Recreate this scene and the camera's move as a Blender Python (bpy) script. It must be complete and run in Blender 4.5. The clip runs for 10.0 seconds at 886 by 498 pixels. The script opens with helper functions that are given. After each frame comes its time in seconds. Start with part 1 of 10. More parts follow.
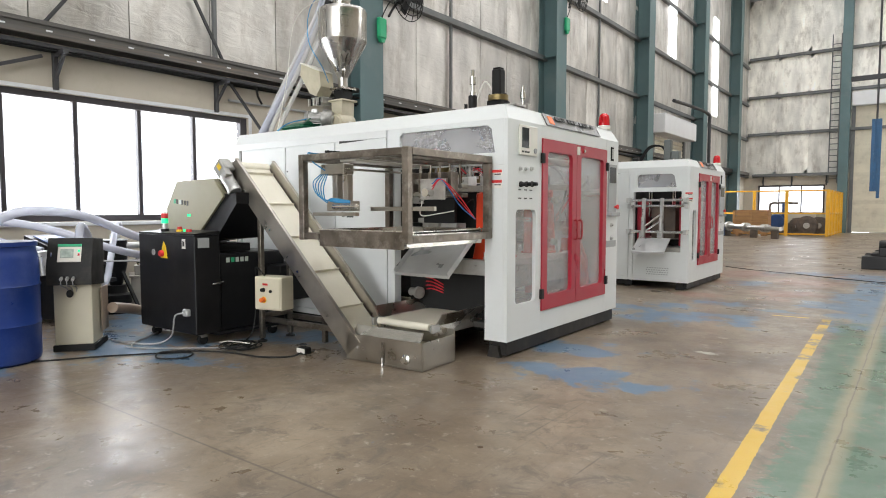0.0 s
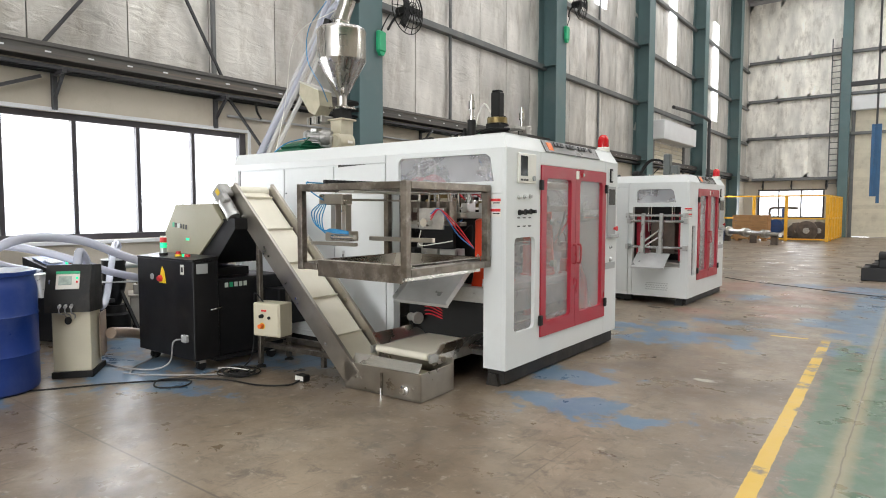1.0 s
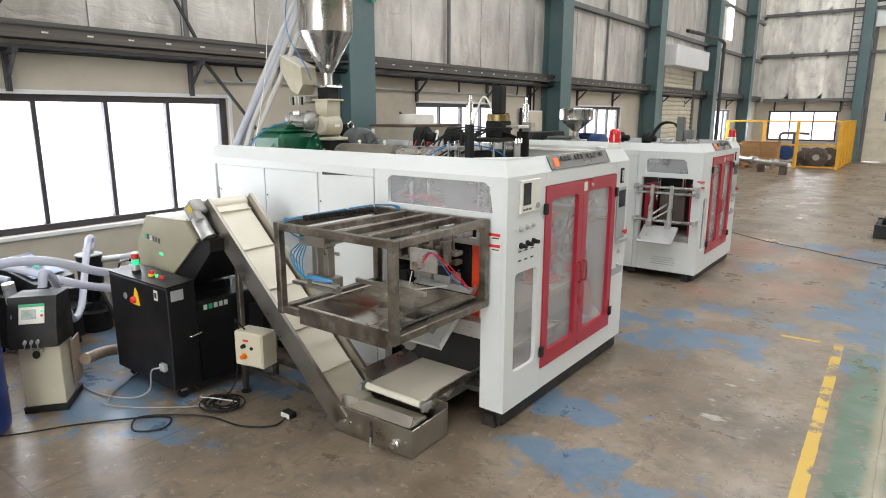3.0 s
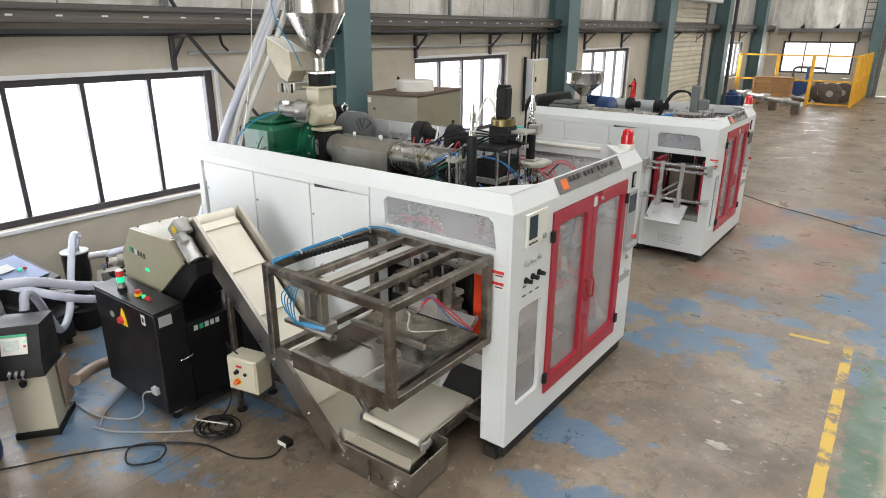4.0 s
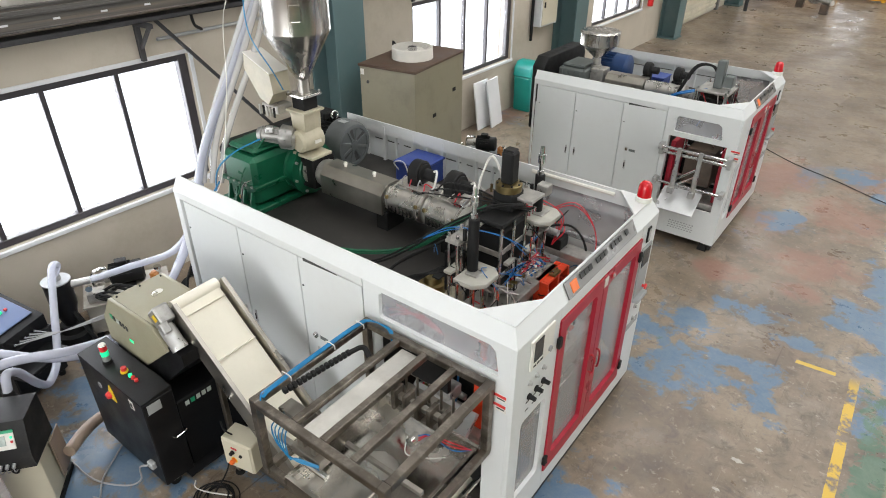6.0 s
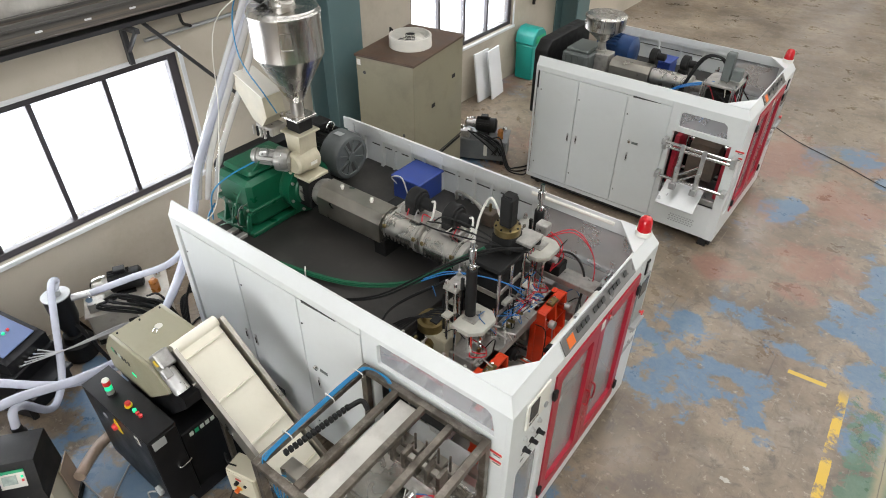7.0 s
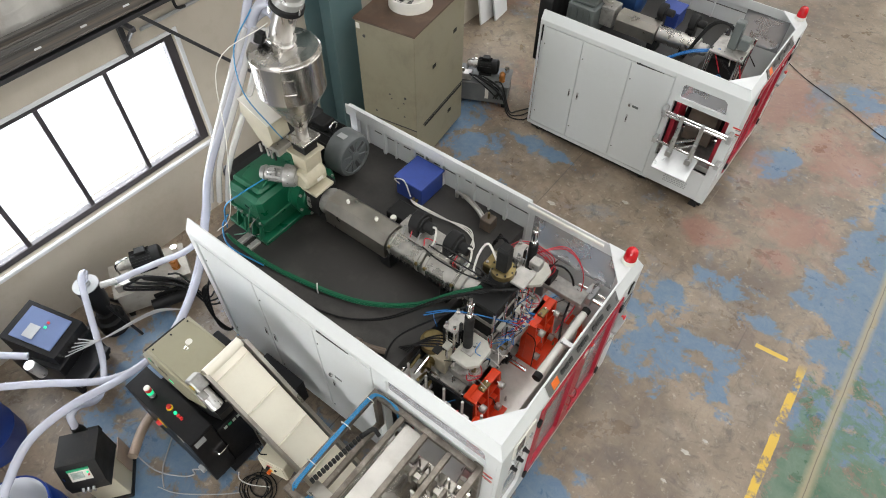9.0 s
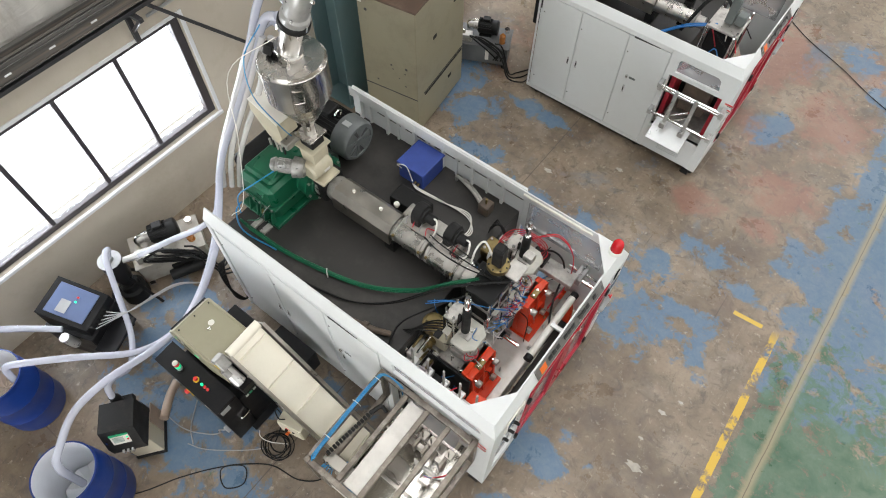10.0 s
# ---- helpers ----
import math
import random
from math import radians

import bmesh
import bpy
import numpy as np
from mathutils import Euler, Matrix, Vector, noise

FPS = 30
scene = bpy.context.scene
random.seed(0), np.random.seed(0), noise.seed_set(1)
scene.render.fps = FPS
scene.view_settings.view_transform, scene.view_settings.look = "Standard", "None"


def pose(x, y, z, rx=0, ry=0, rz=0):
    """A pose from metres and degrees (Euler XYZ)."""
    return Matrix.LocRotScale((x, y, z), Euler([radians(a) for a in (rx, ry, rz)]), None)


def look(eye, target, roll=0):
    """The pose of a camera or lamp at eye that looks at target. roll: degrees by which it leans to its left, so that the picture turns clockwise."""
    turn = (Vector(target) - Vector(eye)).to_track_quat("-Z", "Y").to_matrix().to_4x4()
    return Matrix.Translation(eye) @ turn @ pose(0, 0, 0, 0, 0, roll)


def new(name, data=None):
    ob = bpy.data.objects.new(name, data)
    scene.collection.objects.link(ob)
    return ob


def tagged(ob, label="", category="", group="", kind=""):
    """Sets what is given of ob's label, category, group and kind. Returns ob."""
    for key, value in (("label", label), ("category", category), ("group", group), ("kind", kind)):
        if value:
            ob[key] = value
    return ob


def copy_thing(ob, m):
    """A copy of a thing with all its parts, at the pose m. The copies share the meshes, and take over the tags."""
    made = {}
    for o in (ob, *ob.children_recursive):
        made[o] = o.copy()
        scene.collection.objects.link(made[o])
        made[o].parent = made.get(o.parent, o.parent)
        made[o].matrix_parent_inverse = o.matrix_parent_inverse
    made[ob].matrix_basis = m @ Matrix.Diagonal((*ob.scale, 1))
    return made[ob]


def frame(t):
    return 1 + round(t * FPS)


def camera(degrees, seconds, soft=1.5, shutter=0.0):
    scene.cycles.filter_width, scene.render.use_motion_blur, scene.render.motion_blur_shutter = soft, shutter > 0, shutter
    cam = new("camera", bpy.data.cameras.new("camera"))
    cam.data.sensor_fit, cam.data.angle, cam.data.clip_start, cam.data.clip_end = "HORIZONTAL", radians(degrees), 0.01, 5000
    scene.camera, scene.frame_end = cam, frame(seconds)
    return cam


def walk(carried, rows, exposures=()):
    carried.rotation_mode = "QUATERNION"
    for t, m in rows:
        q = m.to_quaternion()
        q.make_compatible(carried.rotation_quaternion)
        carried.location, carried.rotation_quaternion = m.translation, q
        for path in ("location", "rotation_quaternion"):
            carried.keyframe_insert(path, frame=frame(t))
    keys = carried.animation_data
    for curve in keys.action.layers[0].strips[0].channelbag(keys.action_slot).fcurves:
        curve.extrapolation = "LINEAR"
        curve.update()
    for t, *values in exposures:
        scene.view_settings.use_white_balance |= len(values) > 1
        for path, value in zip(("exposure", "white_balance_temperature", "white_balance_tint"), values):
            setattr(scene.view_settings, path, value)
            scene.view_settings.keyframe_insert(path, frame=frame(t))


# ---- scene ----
cam = camera(70.5, 10.0, soft=1.0)
METRES, EYE, TILT, LEAN, TURN = 6.5, 1.11, -3.6, 0.0, 37.2
ROWS = [
    (0.0, 0.0, 0.0, 0.0, -0.0, -0.0, -0.0),
    (0.5, 0.0005, -0.0003, 0.0145, -0.0, -0.01, -0.01),
    (1.0, 0.0014, 0.0007, 0.0327, -0.01, -0.01, -0.03),
    (1.5, 0.0029, 0.0091, 0.0563, -0.0, -0.67, -0.04),
    (2.0, 0.005, 0.0269, 0.0886, 0.02, -2.74, -0.05),
    (2.5, 0.0071, 0.0481, 0.1243, 0.01, -5.29, -0.09),
    (4.0, 0.008, 0.1369, 0.2723, 0.05, -15.69, -0.16),
    (4.5, 0.0079, 0.1685, 0.3206, 0.07, -18.56, -0.2),
    (5.0, 0.0076, 0.2027, 0.3732, 0.08, -21.66, -0.23),
    (5.5, 0.0081, 0.2351, 0.4202, 0.12, -24.56, -0.24),
    (7.0, 0.0105, 0.3311, 0.5704, 0.2, -33.86, -0.32),
    (7.5, 0.0113, 0.3573, 0.6159, 0.24, -36.72, -0.37),
    (8.0, 0.0112, 0.3831, 0.666, 0.29, -40.26, -0.37),
    (8.5, 0.0104, 0.4048, 0.7147, 0.34, -43.81, -0.38),
    (9.0, 0.0087, 0.4267, 0.7709, 0.35, -47.67, -0.4),
    (9.5, 0.0083, 0.445, 0.8248, 0.38, -51.28, -0.39),
    (10.0, 0.0082, 0.4615, 0.878, 0.42, -55.11, -0.39),
]
walk(cam, [(t, pose(0, 0, EYE, TILT, LEAN, TURN) @ pose(METRES * x, METRES * y, METRES * z, 90 + pitch, roll, yaw)) for t, x, y, z, yaw, pitch, roll in ROWS])

# ---- world and light ----
world = bpy.data.worlds.new("world")
scene.world = world
world.use_nodes = True
wn = world.node_tree.nodes
sky = wn.new("ShaderNodeTexSky")
sky.sky_type, sky.sun_disc = "NISHITA", False
sky.sun_elevation, sky.sun_rotation = radians(58), radians(-80)
wn["Background"].inputs["Strength"].default_value = 0.12
world.node_tree.links.new(sky.outputs["Color"], wn["Background"].inputs["Color"])
sun = new("sun", bpy.data.lights.new("sun", "SUN"))
sun.data.energy, sun.data.angle, sun.data.color = 1.0, radians(12), (1, 0.96, 0.9)
sun.matrix_world = look((-10, 2, 20), (0, 4, 0))
scene.view_settings.exposure = 0.0

WALL_X, FAR_Y, BACK_Y, RIGHT_X, ROOF_Z = -7.40, 36.0, -9.0, 15.0, 12.0
SKYLIGHTS = [-4.2, 0.6, 5.4, 10.2]
for sx in SKYLIGHTS:
    lamp = new("skylight_lamp", bpy.data.lights.new("skylight_lamp", "AREA"))
    lamp.data.shape, lamp.data.size, lamp.data.size_y = "RECTANGLE", 1.3, 42.0
    lamp.data.energy, lamp.data.color = 1200, (1.0, 0.985, 0.96)
    lamp.matrix_world = pose(sx, 13.5, ROOF_Z + 0.12)
WINDOWS = [(1.62, 5.32, 5), (9.05, 11.9, 4), (15.35, 18.25, 4), (27.9, 30.9, 4)]
WIN_Z0, WIN_Z1 = 0.98, 2.36
for wy0, wy1, wn_ in WINDOWS:
    lamp = new("window_lamp", bpy.data.lights.new("window_lamp", "AREA"))
    lamp.data.shape, lamp.data.size, lamp.data.size_y = "RECTANGLE", WIN_Z1 - WIN_Z0, wy1 - wy0
    lamp.data.energy, lamp.data.color = 34 * (wy1 - wy0), (0.97, 0.985, 1.0)
    lamp.matrix_world = pose(WALL_X - 0.24, (wy0 + wy1) / 2, (WIN_Z0 + WIN_Z1) / 2, 0, -90, 0)

# fill light from an assumed, unseen rear opening; brightens the near machine sides
lamp = new("rear_fill_lamp", bpy.data.lights.new("rear_fill_lamp", "AREA"))
lamp.data.shape, lamp.data.size, lamp.data.size_y = "RECTANGLE", 8.6, 5.6
lamp.data.energy, lamp.data.color = 680, (0.98, 0.99, 1.0)
lamp.matrix_world = pose(-0.5, BACK_Y - 0.2, 3.0, 90, 0, 0)


def daylight():
    """The bright sky seen outside the windows."""
    m = bpy.data.materials.new("outdoor_daylight")
    m.use_nodes = True
    n = m.node_tree.nodes
    n.remove(n["Principled BSDF"])
    em = n.new("ShaderNodeEmission")
    em.inputs["Color"].default_value, em.inputs["Strength"].default_value = (0.97, 0.985, 1.0, 1), 3.2
    m.node_tree.links.new(em.outputs[0], n["Material Output"].inputs["Surface"])
    return m


DAYLIGHT = daylight()
# fill light through an assumed, unseen side opening; brightens the far end
lamp = new("far_fill_lamp", bpy.data.lights.new("far_fill_lamp", "AREA"))
lamp.data.shape, lamp.data.size, lamp.data.size_y = "RECTANGLE", 5.4, 6.4
lamp.data.energy = 620
lamp.matrix_world = pose(RIGHT_X + 0.2, 27.0, 2.8, 0, 90, 0)
lamp = new("far_window_lamp", bpy.data.lights.new("far_window_lamp", "AREA"))
lamp.data.shape, lamp.data.size, lamp.data.size_y = "RECTANGLE", 2.9, 1.45
lamp.data.energy = 60
lamp.matrix_world = pose(-5.25, FAR_Y + 0.24, 1.62, -90, 0, 0)


# ---- materials ----
def material(name, color, rough=0.5, metal=0.0, vary=0.12, scale=6.0, bump=0.0, bump_scale=60.0, dirt=None, dirt_amount=0.0, dirt_scale=2.5,
             stretch=(1, 1, 1), alpha=1.0, emit=0.0, rough_vary=0.1, coat=0.0, piece=0.0):
    m = bpy.data.materials.new(name)
    m.use_nodes = True
    nt = m.node_tree
    n, link = nt.nodes, nt.links.new
    bsdf = n["Principled BSDF"]
    geo = n.new("ShaderNodeNewGeometry")
    mp = n.new("ShaderNodeMapping")
    mp.inputs["Scale"].default_value = stretch
    link(geo.outputs["Position"], mp.inputs["Vector"])
    big = n.new("ShaderNodeTexNoise")
    big.inputs["Scale"].default_value, big.inputs["Detail"].default_value = scale, 6
    link(mp.outputs["Vector"], big.inputs["Vector"])
    ramp = n.new("ShaderNodeMapRange")
    ramp.inputs["From Min"].default_value, ramp.inputs["From Max"].default_value = 0.3, 0.7
    ramp.inputs["To Min"].default_value, ramp.inputs["To Max"].default_value = 1 - vary, 1 + vary
    link(big.outputs["Fac"], ramp.inputs["Value"])
    hsv = n.new("ShaderNodeHueSaturation")
    hsv.inputs["Color"].default_value = (*color, 1)
    link(ramp.outputs["Result"], hsv.inputs["Value"])
    out = hsv.outputs["Color"]
    if piece:
        info = n.new("ShaderNodeObjectInfo")
        pr = n.new("ShaderNodeMapRange")
        pr.inputs["To Min"].default_value, pr.inputs["To Max"].default_value = 1 - piece, 1 + piece
        link(info.outputs["Random"], pr.inputs["Value"])
        h2 = n.new("ShaderNodeHueSaturation")
        link(out, h2.inputs["Color"])
        link(pr.outputs["Result"], h2.inputs["Value"])
        out = h2.outputs["Color"]
    if dirt:
        dn = n.new("ShaderNodeTexNoise")
        dn.inputs["Scale"].default_value, dn.inputs["Detail"].default_value, dn.inputs["Roughness"].default_value = dirt_scale, 8, 0.7
        link(mp.outputs["Vector"], dn.inputs["Vector"])
        dr = n.new("ShaderNodeMapRange")
        dr.inputs["From Min"].default_value, dr.inputs["From Max"].default_value = 0.5, 0.75
        dr.inputs["To Max"].default_value = dirt_amount
        link(dn.outputs["Fac"], dr.inputs["Value"])
        mix = n.new("ShaderNodeMix")
        mix.data_type = "RGBA"
        link(dr.outputs["Result"], mix.inputs[0])
        link(out, mix.inputs[6])
        mix.inputs[7].default_value = (*dirt, 1)
        out = mix.outputs[2]
    link(out, bsdf.inputs["Base Color"])
    rr = n.new("ShaderNodeMapRange")
    rr.inputs["From Min"].default_value, rr.inputs["From Max"].default_value = 0.3, 0.7
    rr.inputs["To Min"].default_value, rr.inputs["To Max"].default_value = max(0.02, rough - rough_vary), min(1, rough + rough_vary)
    link(big.outputs["Fac"], rr.inputs["Value"])
    link(rr.outputs["Result"], bsdf.inputs["Roughness"])
    bsdf.inputs["Metallic"].default_value = metal
    bsdf.inputs["Coat Weight"].default_value = coat
    if bump:
        fine = n.new("ShaderNodeTexNoise")
        fine.inputs["Scale"].default_value, fine.inputs["Detail"].default_value = bump_scale, 3
        link(mp.outputs["Vector"], fine.inputs["Vector"])
        bp = n.new("ShaderNodeBump")
        bp.inputs["Strength"].default_value, bp.inputs["Distance"].default_value = bump, 0.01
        link(fine.outputs["Fac"], bp.inputs["Height"])
        link(bp.outputs["Normal"], bsdf.inputs["Normal"])
    if emit:
        bsdf.inputs["Emission Color"].default_value = (*color, 1)
        bsdf.inputs["Emission Strength"].default_value = emit
    if alpha < 1:
        bsdf.inputs["Alpha"].default_value = alpha
    return m


WHITE = material("machine_paint", (0.66, 0.68, 0.675), 0.38, vary=0.03, scale=1.5, bump=0.03, bump_scale=220, dirt=(0.42, 0.40, 0.36), dirt_amount=0.16, dirt_scale=3.0)
GASKET = material("dark_seam", (0.05, 0.05, 0.05), 0.7)
RED = material("red_paint", (0.36, 0.012, 0.03), 0.35, vary=0.06, scale=3, bump=0.02, bump_scale=200)
BEACON = material("red_lens", (0.52, 0.006, 0.012), 0.2, vary=0.05, coat=0.4)
BLACK = material("black_paint", (0.007, 0.007, 0.008), 0.4, vary=0.25, scale=4, bump=0.04, bump_scale=160, dirt=(0.04, 0.037, 0.033), dirt_amount=0.25)
RUBBER = material("black_rubber", (0.010, 0.010, 0.010), 0.6, vary=0.2, scale=12)
PLINTH = material("plinth_paint", (0.014, 0.014, 0.014), 0.55, vary=0.2, dirt=(0.09, 0.075, 0.06), dirt_amount=0.4, dirt_scale=5)
for m_ in (BLACK, RUBBER, PLINTH):
    m_.node_tree.nodes["Principled BSDF"].inputs["Specular IOR Level"].default_value = 0.28
DECK = material("deck_plate", (0.026, 0.024, 0.022), 0.5, vary=0.35, scale=1.6, bump=0.08, bump_scale=90, dirt=(0.13, 0.12, 0.105), dirt_amount=0.35, dirt_scale=1.3)
STAINLESS = material("stainless_steel", (0.54, 0.52, 0.49), 0.26, 1.0, vary=0.16, scale=9, stretch=(1, 1, 0.08), rough_vary=0.09)
BRUSHED = material("brushed_steel", (0.42, 0.395, 0.35), 0.36, 1.0, vary=0.12, scale=7, bump=0.03, bump_scale=120)
RAW = material("raw_steel_tube", (0.20, 0.175, 0.148), 0.4, 1.0, vary=0.35, scale=9, bump=0.08, bump_scale=120, dirt=(0.5, 0.47, 0.42), dirt_amount=0.6, dirt_scale=11)
TRAYMETAL = material("tray_steel", (0.60, 0.575, 0.53), 0.24, 1.0, vary=0.2, scale=3.5, bump=0.06, bump_scale=12, rough_vary=0.15)
CHROME = material("chromed_rod", (0.75, 0.75, 0.74), 0.12, 1.0, vary=0.04)
BEDSTEEL = material("ground_steel_bed", (0.62, 0.60, 0.555), 0.42, 0.45, vary=0.12, scale=6, dirt=(0.3, 0.27, 0.22), dirt_amount=0.4, dirt_scale=5)
DUSTY = material("dusty_channel_steel", (0.085, 0.08, 0.075), 0.55, 0.2, vary=0.35, scale=3, stretch=(14, 0.25, 14), dirt=(0.26, 0.20, 0.145), dirt_amount=0.55, dirt_scale=1.2)
MACHINED = material("machined_steel", (0.43, 0.415, 0.385), 0.36, 0.6, vary=0.18, scale=15, dirt=(0.1, 0.09, 0.07), dirt_amount=0.5, dirt_scale=9)
BRASS = material("brass", (0.24, 0.185, 0.085), 0.42, 1.0, vary=0.2, scale=20)
BELT = material("cream_belt", (0.80, 0.76, 0.64), 0.5, vary=0.04, scale=5, bump=0.05, bump_scale=150, dirt=(0.45, 0.40, 0.3), dirt_amount=0.25)
OLIVE = material("olive_beige_paint", (0.29, 0.27, 0.185), 0.42, vary=0.05, scale=2.5, bump=0.05, bump_scale=200, dirt=(0.18, 0.16, 0.11), dirt_amount=0.3)
BEIGE = material("beige_paint", (0.56, 0.52, 0.40), 0.4, vary=0.05, scale=4, bump=0.03, bump_scale=160)
CABINET = material("cabinet_olive", (0.255, 0.232, 0.16), 0.45, vary=0.07, scale=1.8, bump=0.03, bump_scale=160, dirt=(0.12, 0.10, 0.07), dirt_amount=0.4, dirt_scale=3.2)
CABTOP = material("cabinet_top_brown", (0.085, 0.05, 0.032), 0.6, vary=0.25, scale=5, dirt=(0.2, 0.16, 0.12), dirt_amount=0.4)
GREEN = material("green_casting", (0.005, 0.095, 0.045), 0.35, vary=0.2, scale=7, bump=0.12, bump_scale=70)
MOTORGREY = material("motor_grey", (0.10, 0.11, 0.11), 0.42, vary=0.15, scale=9, bump=0.06, bump_scale=90)
GREYPAINT = material("grey_green_paint", (0.12, 0.135, 0.13), 0.45, vary=0.15, scale=5)
BLUEPAINT = material("blue_paint", (0.03, 0.06, 0.26), 0.4, vary=0.12, scale=9)
BLUEGREY = material("blue_grey_panel", (0.10, 0.14, 0.26), 0.4, vary=0.08)
BLUEMOTOR = material("blue_motor", (0.012, 0.045, 0.14), 0.42, vary=0.2, scale=9)
DRUM = material("blue_plastic", (0.004, 0.028, 0.175), 0.36, vary=0.1, scale=3, bump=0.03, bump_scale=40, dirt=(0.12, 0.16, 0.3), dirt_amount=0.25)
DRUMIN = material("drum_inside", (0.62, 0.64, 0.68), 0.5, vary=0.08, scale=4)
ORANGE = material("orange_red_paint", (0.78, 0.06, 0.014), 0.38, vary=0.1, scale=8, bump=0.05, bump_scale=80)
CASTCREAM = material("cream_casting", (0.46, 0.42, 0.31), 0.42, vary=0.12, scale=9, bump=0.06, bump_scale=80)
ALU = material("aluminium", (0.50, 0.50, 0.49), 0.35, 0.65, vary=0.12, scale=18, bump=0.03, bump_scale=90)
CLOUDY = material("cloudy_plate", (0.42, 0.41, 0.36), 0.4, vary=0.15, scale=9)
GREENHOSE = material("green_hose", (0.006, 0.11, 0.05), 0.4)
BLUEHOSE = material("blue_hose", (0.012, 0.14, 0.40), 0.35)
CYANHOSE = material("bright_blue_hose", (0.012, 0.19, 0.40), 0.35)
REDHOSE = material("red_hose", (0.55, 0.015, 0.03), 0.35)
WHITECABLE = material("white_cable", (0.66, 0.65, 0.6), 0.5)
GREYCABLE = material("grey_cable", (0.3, 0.3, 0.3), 0.55)
YELLOW = material("yellow_paint", (0.72, 0.38, 0.02), 0.45, vary=0.1, scale=5)
TEAL = material("column_paint", (0.085, 0.145, 0.150), 0.5, vary=0.12, scale=1.2, bump=0.03, bump_scale=60, dirt=(0.16, 0.19, 0.185), dirt_amount=0.5, dirt_scale=1.1)
STEELGREY = material("girt_grey", (0.12, 0.125, 0.125), 0.55, vary=0.15, scale=3, dirt=(0.25, 0.24, 0.22), dirt_amount=0.4)
DARKSTEEL = material("bracket_black", (0.03, 0.03, 0.033), 0.5, vary=0.2, scale=6)
FRAMEDARK = material("window_frame_dark", (0.045, 0.04, 0.045), 0.4, vary=0.15, scale=6)
WOOD = material("crate_wood", (0.36, 0.19, 0.075), 0.6, vary=0.2, scale=3, stretch=(1, 1, 8), bump=0.1, bump_scale=40, piece=0.15)
TEALBIN = material("teal_plastic", (0.01, 0.29, 0.25), 0.4, vary=0.08, scale=4)
WHITEBOARD = material("white_board", (0.64, 0.65, 0.66), 0.5, vary=0.06, scale=2)
WHITEPLASTIC = material("white_plastic", (0.72, 0.70, 0.64), 0.4, vary=0.05)
LCD = material("dark_screen", (0.02, 0.028, 0.035), 0.12, vary=0.1)
LCDLIT = material("lit_screen", (0.36, 0.42, 0.38), 0.2, vary=0.2, scale=30, emit=0.05)
GREENLIGHT = material("green_light", (0.02, 0.75, 0.32), 0.25, emit=0.7)
GREENLABEL = material("green_label", (0.02, 0.35, 0.16), 0.4, vary=0.1)
YELLOWLABEL = material("yellow_label", (0.8, 0.55, 0.02), 0.4)
REDLABEL = material("red_label", (0.6, 0.03, 0.03), 0.4)
ORANGELABEL = material("orange_label", (0.8, 0.16, 0.02), 0.4)
AMBER = material("amber_bowl", (0.34, 0.13, 0.03), 0.3, vary=0.2, scale=20)
DARKBAR = material("dark_lettering", (0.03, 0.03, 0.03), 0.5)
LIGHTBAR = material("pale_lettering", (0.5, 0.55, 0.5), 0.5)
DARKPLATE = material("brand_plate", (0.15, 0.145, 0.14), 0.3, vary=0.1)
SHUTTER = material("shutter_steel", (0.56, 0.52, 0.41), 0.55, vary=0.08, scale=2, piece=0.06, dirt=(0.2, 0.17, 0.12), dirt_amount=0.4)
ROOF = material("roof_sheet", (0.42, 0.43, 0.44), 0.6, vary=0.1, scale=1)
BLUESTEEL = material("blue_steel", (0.02, 0.09, 0.20), 0.45, vary=0.1)
RIBHOSE = material("ribbed_tan_hose", (0.34, 0.26, 0.2), 0.5, vary=0.12, scale=8)
EXTINGUISHER = material("extinguisher_red", (0.5, 0.01, 0.012), 0.3)
PVC = material("grey_pvc", (0.33, 0.34, 0.34), 0.5)
PALE = material("pale_filler", (0.40, 0.37, 0.32), 0.8, vary=0.15, scale=20)
TANKTOP = material("dusty_tank_paint", (0.36, 0.335, 0.29), 0.5, vary=0.15, scale=5, bump=0.04, bump_scale=90, dirt=(0.10, 0.085, 0.065), dirt_amount=0.6, dirt_scale=4)
RUST = material("old_iron", (0.09, 0.07, 0.055), 0.6, vary=0.4, scale=7, dirt=(0.22, 0.13, 0.07), dirt_amount=0.5)


def plaster():
    m = material("plaster", (0.47, 0.425, 0.35), 0.85, vary=0.09, scale=0.9, bump=0.12, bump_scale=45, dirt=(0.30, 0.255, 0.19), dirt_amount=0.5, dirt_scale=1.1, rough_vary=0.05)
    return m


PLASTER = plaster()


